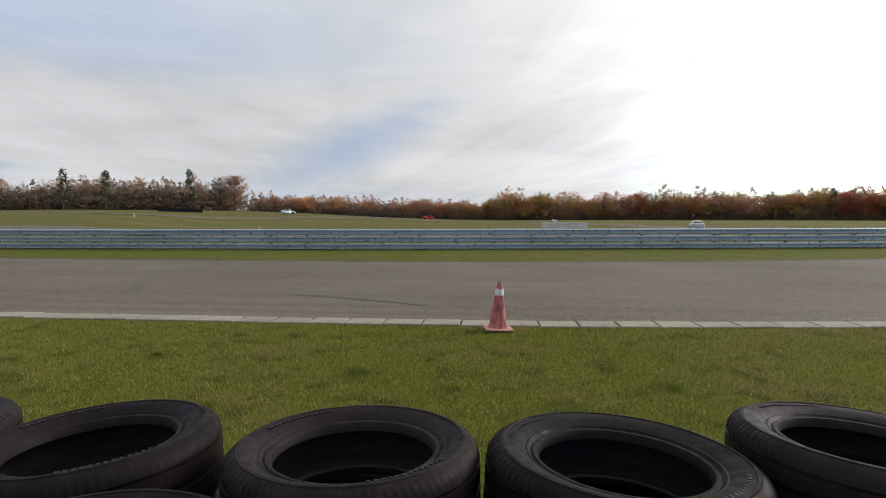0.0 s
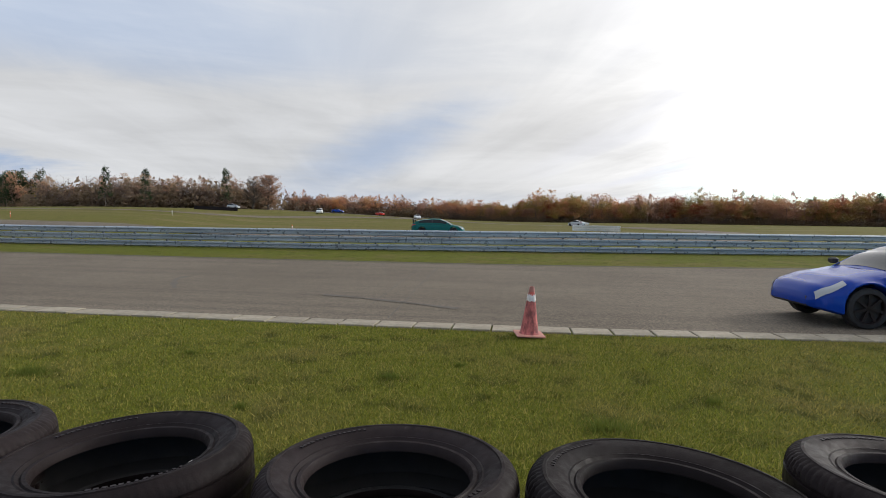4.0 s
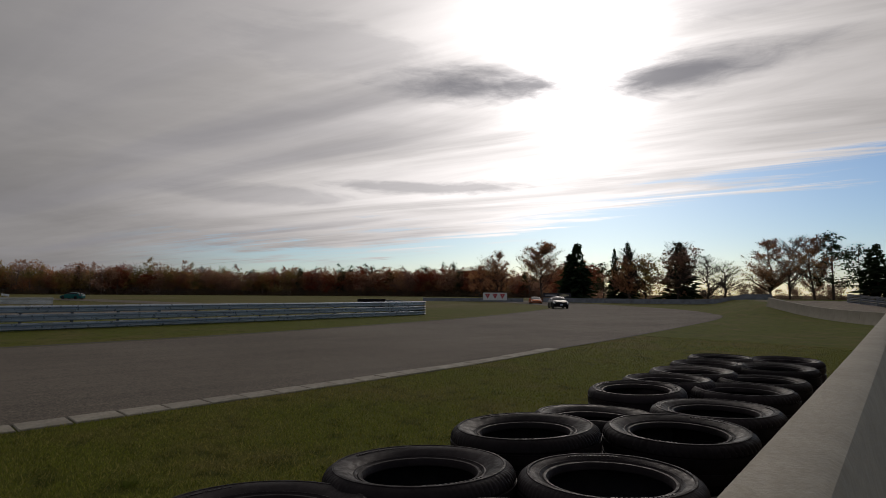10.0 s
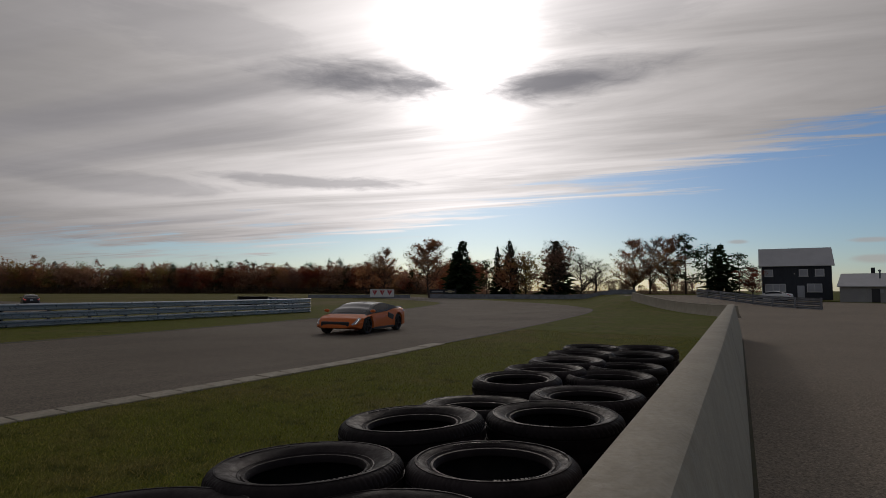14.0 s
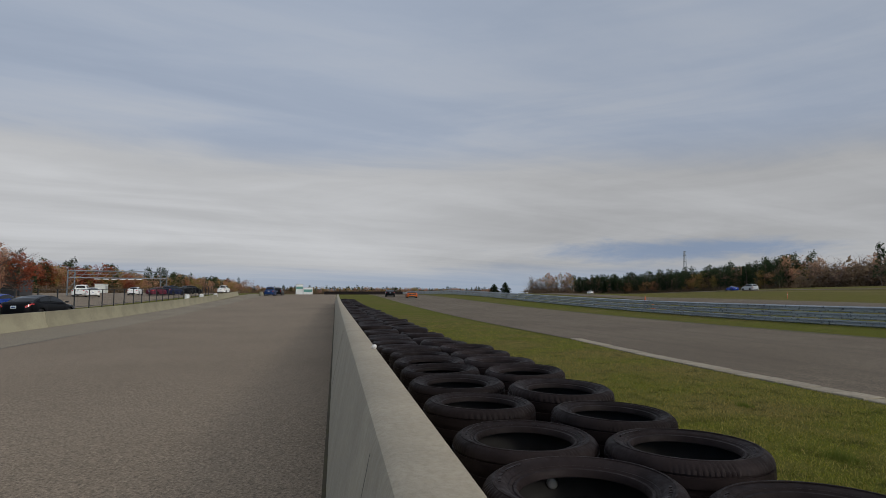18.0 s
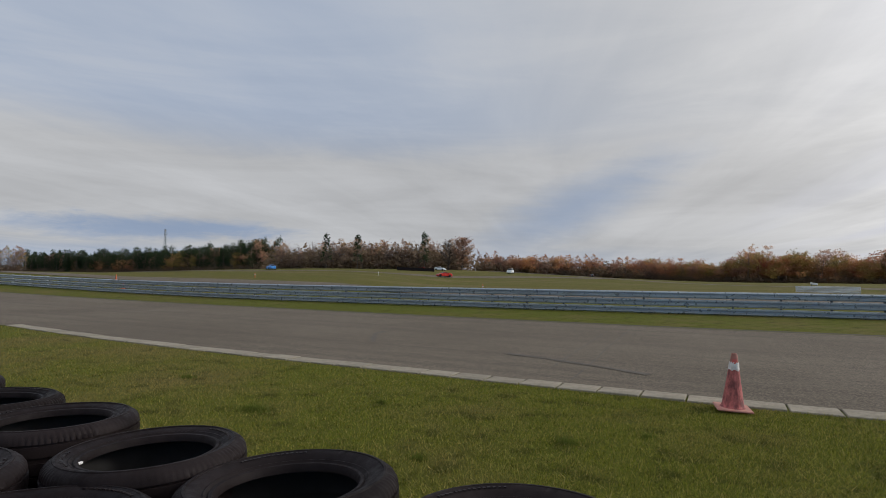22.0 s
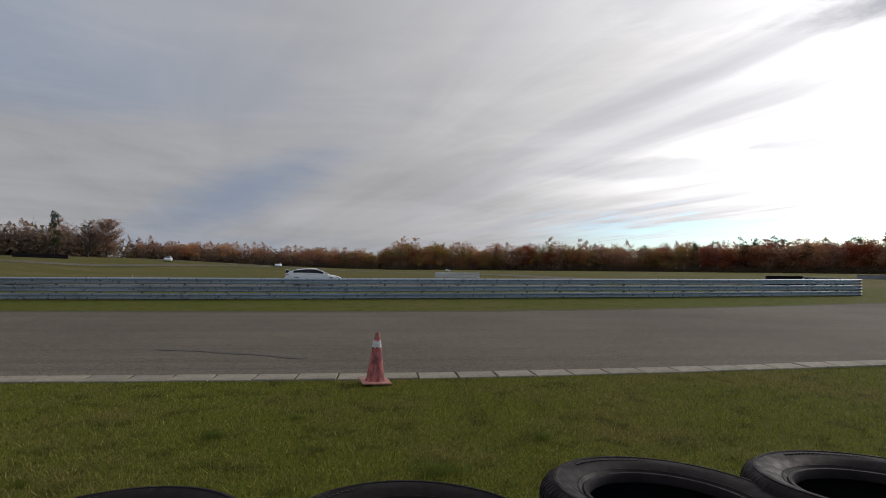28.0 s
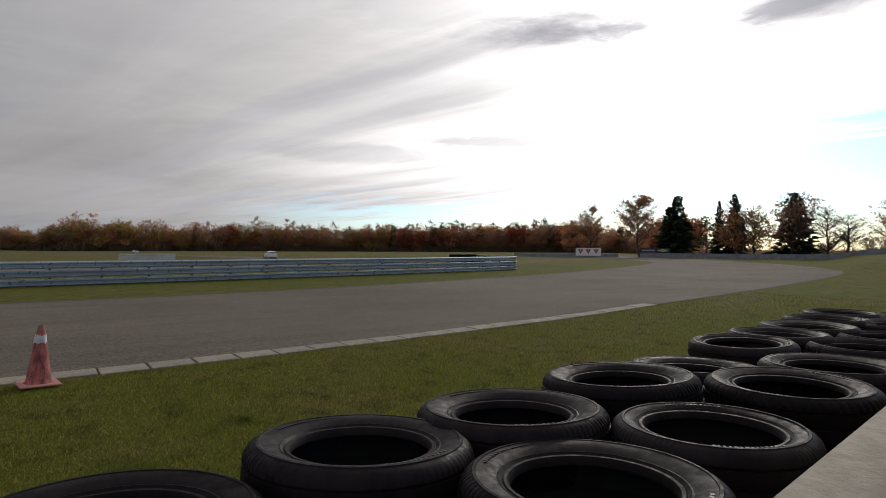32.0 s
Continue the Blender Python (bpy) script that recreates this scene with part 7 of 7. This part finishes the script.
def drive(car, stops, dz=0.03):
    """Key a car along stops of (seconds, x, y), facing the way it goes."""
    rows = []
    stops = list(stops)
    if stops[0][0] > 0:
        (t0, xa, ya), (t1, xb, yb) = stops[:2]
        f = t0 / (t1 - t0)
        stops.insert(0, (0.0, xa - (xb - xa) * f, ya - (yb - ya) * f))
    if stops[-1][0] < 32:
        (t0, xa, ya), (t1, xb, yb) = stops[-2:]
        f = (32 - t1) / (t1 - t0)
        stops.append((32.0, xb + (xb - xa) * f, yb + (yb - ya) * f))
    fine = [stops[0]]
    for a, b in zip(stops, stops[1:]):
        count = max(1, math.ceil((b[0] - a[0]) / 3.0))
        fine += [tuple(a[i] + (b[i] - a[i]) * k / count for i in range(3)) for k in range(1, count + 1)]
    stops = fine
    last = None
    for k, (t, x, y) in enumerate(stops):
        a, b = stops[max(k - 1, 0)], stops[min(k + 1, len(stops) - 1)]
        heading = math.degrees(math.atan2(b[2] - a[2], b[1] - a[1]))
        if last is not None:
            heading = last + max(-80, min(80, (heading - last + 180) % 360 - 180))
        last = heading
        way = Vector((math.cos(radians(heading)), math.sin(radians(heading))))
        slope = (height(x + way.x, y + way.y) - height(x - way.x, y - way.y)) / 2
        rows.append((t, pose(x, y, height(x, y) + dz, 0, -math.degrees(math.atan(slope)), heading)))
    walk(car, rows)


def motions():
    drive(BLUE, [(3.0, 32, 17.5), (3.5, 19.5, 13.2), (4.0, 6.3, 10.9), (4.5, -7.05, 10.05), (5.0, -20.95, 10.5), (6.0, -49, 11.3), (7.0, -77, 11.9), (8.0, -104, 12.3), (8.6, -118, 12.5), (10, -150, 13.5), (14, -240, 19)], 0.015)
    drive(BLACK, [(6, 90, 72), (8, 70, 55), (9.5, 59, 44.5), (10, 55.5, 41.2), (11, 46.5, 31.5), (12, 37.5, 24.2), (12.5, 29.4, 20.2), (13, 19.4, 17.0), (13.5, 7.3, 13.7), (14, -6, 11.9), (14.5, -20, 11.4), (15, -33.5, 11.6), (15.5, -47, 12.2), (16, -60, 12.8), (16.5, -70.5, 12.0), (17, -83, 11.9), (18, -114, 13.2), (19, -148, 16.6), (20, -184, 18.5), (26, -410, 24)], 0.015)
    drive(ORANGE, [(9, 92, 76), (11, 66, 50), (12, 55.0, 37.2), (13, 38.6, 25.0), (13.5, 30.6, 21.4), (14, 17, 16.6), (14.5, 2, 13.2), (15, -13, 12.0), (15.5, -28, 12.4), (16, -43, 13.4), (16.5, -55.5, 13.2), (17, -69.5, 13.9), (18, -104, 16), (19, -140, 18.6), (20, -176, 20), (26, -400, 26)], 0.015)
    drive(SEDAN, [(4.0, -215, 68.5), (6, -152, 60.5), (7, -111, 56), (8, -64, 50.4), (9, -29, 46.8), (9.5, -17.5, 46.8), (10, -7, 47), (10.5, 1.4, 49), (11, 8.4, 54.5), (11.5, 14.2, 61.6), (12, 18.3, 67.5), (12.5, 21.2, 72.2), (13, 23.0, 75.8), (13.5, 24.4, 79), (14.3, 28.5, 92), (15.3, 30, 116), (17, 0, 155), (19, -36, 195), (21, -62, 245), (24, -72, 330)])
    drive(TEAL, [(0, -100, 54.6), (2.5, -44, 48.6), (4.5, 0.7, 48.8), (5.5, 14, 61.4), (7, 27, 86), (8, 31, 105), (9, 28, 123), (9.5, 25, 130), (12, 2, 152), (14, -20, 175), (16, -44, 205), (18, -64, 250), (21, -72, 330)])
    drive(CIVIC, [(18.5, -400, 92), (21, -270, 74), (22.5, -180, 64), (24, -95, 54), (25, -60, 50), (26.2, -40, 48), (27.5, -17.2, 47), (28, -7.2, 47), (28.5, 1.6, 49), (29, 8.5, 54.6), (29.5, 17.0, 65.5), (30, 25.2, 82), (30.5, 28.6, 91), (31, 30.6, 99), (32, 31.4, 110)])
    drive(WHITE_A, [far(0, 21.9, 196), far(2, 14.8, 204), far(2.5, 13.4, 202), far(4.5, 12.6, 190), far(5, 13.8, 183), far(7.2, 27.4, 150), far(9, 42, 141), far(11, 55, 165), far(14, 64, 240)])
    drive(WHITE_B, [far(0, 45, 330), far(15, 42, 300), far(20, 33, 215), far(22, 29, 197), far(23, 26.1, 200), far(24, 22.1, 203), far(25.5, 16, 204), far(27, 12.6, 200), far(28, 12.3, 192), far(28.5, 13.5, 184), far(29, 15.6, 173), far(29.5, 18.9, 162), far(30, 22.9, 153), far(30.5, 27.4, 147), far(32, 40, 141)])
    drive(WHITE_C, [far(0, 45, 330), far(6, 36, 240), far(9, 22.5, 209), far(11, 14, 204), far(12, 12.5, 190), far(14, 24, 155), far(15, 42, 141), far(16, 56.2, 178), far(17, 59, 205), far(19, 68, 330)])
    drive(RED_A, [far(0, 44, 330), far(9, 42, 300), far(12, 33, 215), far(14, 26, 200), far(16, 19.5, 204), far(16.5, 17, 204), far(17.5, 13.4, 201), far(18.8, 12.6, 189), far(19.7, 14.5, 178), far(21, 20, 159), far(21.5, 24, 152), far(22, 28.6, 147), far(22.5, 33.1, 143), far(23, 37.4, 141), far(23.5, 40.9, 141), far(25, 51, 155), far(27, 59, 200)])
    drive(RED_C, [far(0, 8.2, 226), far(2.5, 15.1, 218), far(4.5, 16.1, 226), far(9, 16.2, 226), far(14, 24, 215), far(20, 30, 230), far(32, 36, 240)])
    drive(BLUE_A, [far(0, 44, 330), far(1.5, 37, 250), far(3, 25, 206), far(6, 17, 204), far(7.5, 13, 201), far(9, 12.3, 192), far(9.5, 12.2, 189), far(11, 16, 172), far(13.5, 35, 142), far(16, 46.7, 146), far(17, 49, 158), far(19, 57, 210), far(20.5, 68, 330)])
    drive(BLUE_B, [far(0, 44, 330), far(7, 36, 230), far(10, 23, 203), far(13, 15, 204), far(15, 12.7, 198), far(16, 11.9, 192), far(17, 13.4, 183), far(18, 19, 163), far(19, 26, 150), far(20.5, 36.7, 142), far(21, 40.5, 142), far(21.5, 43.4, 151), far(22, 45.6, 168), far(22.5, 47.2, 192), far(23, 49.5, 216), far(26, 62, 300)])
    drive(GREY_A, [far(0, 43, 320), far(3, 34, 220), far(6, 25, 202), far(9, 17.1, 205), far(10.5, 13, 201), far(11.7, 12.6, 188), far(13.5, 22, 156), far(15, 34, 142), far(16, 42.1, 142), far(17, 46.5, 149), far(19.2, 57, 208), far(20.8, 68, 340)])
    drive(DARK_A, [(0, 28.2, 90), (1, 31, 106), (2, 30.0, 119), (2.5, 27, 126), (4.5, 2, 152), (6, -18, 172), (8, -44, 205), (11, -66, 255), (16, -74, 330)])


motions()
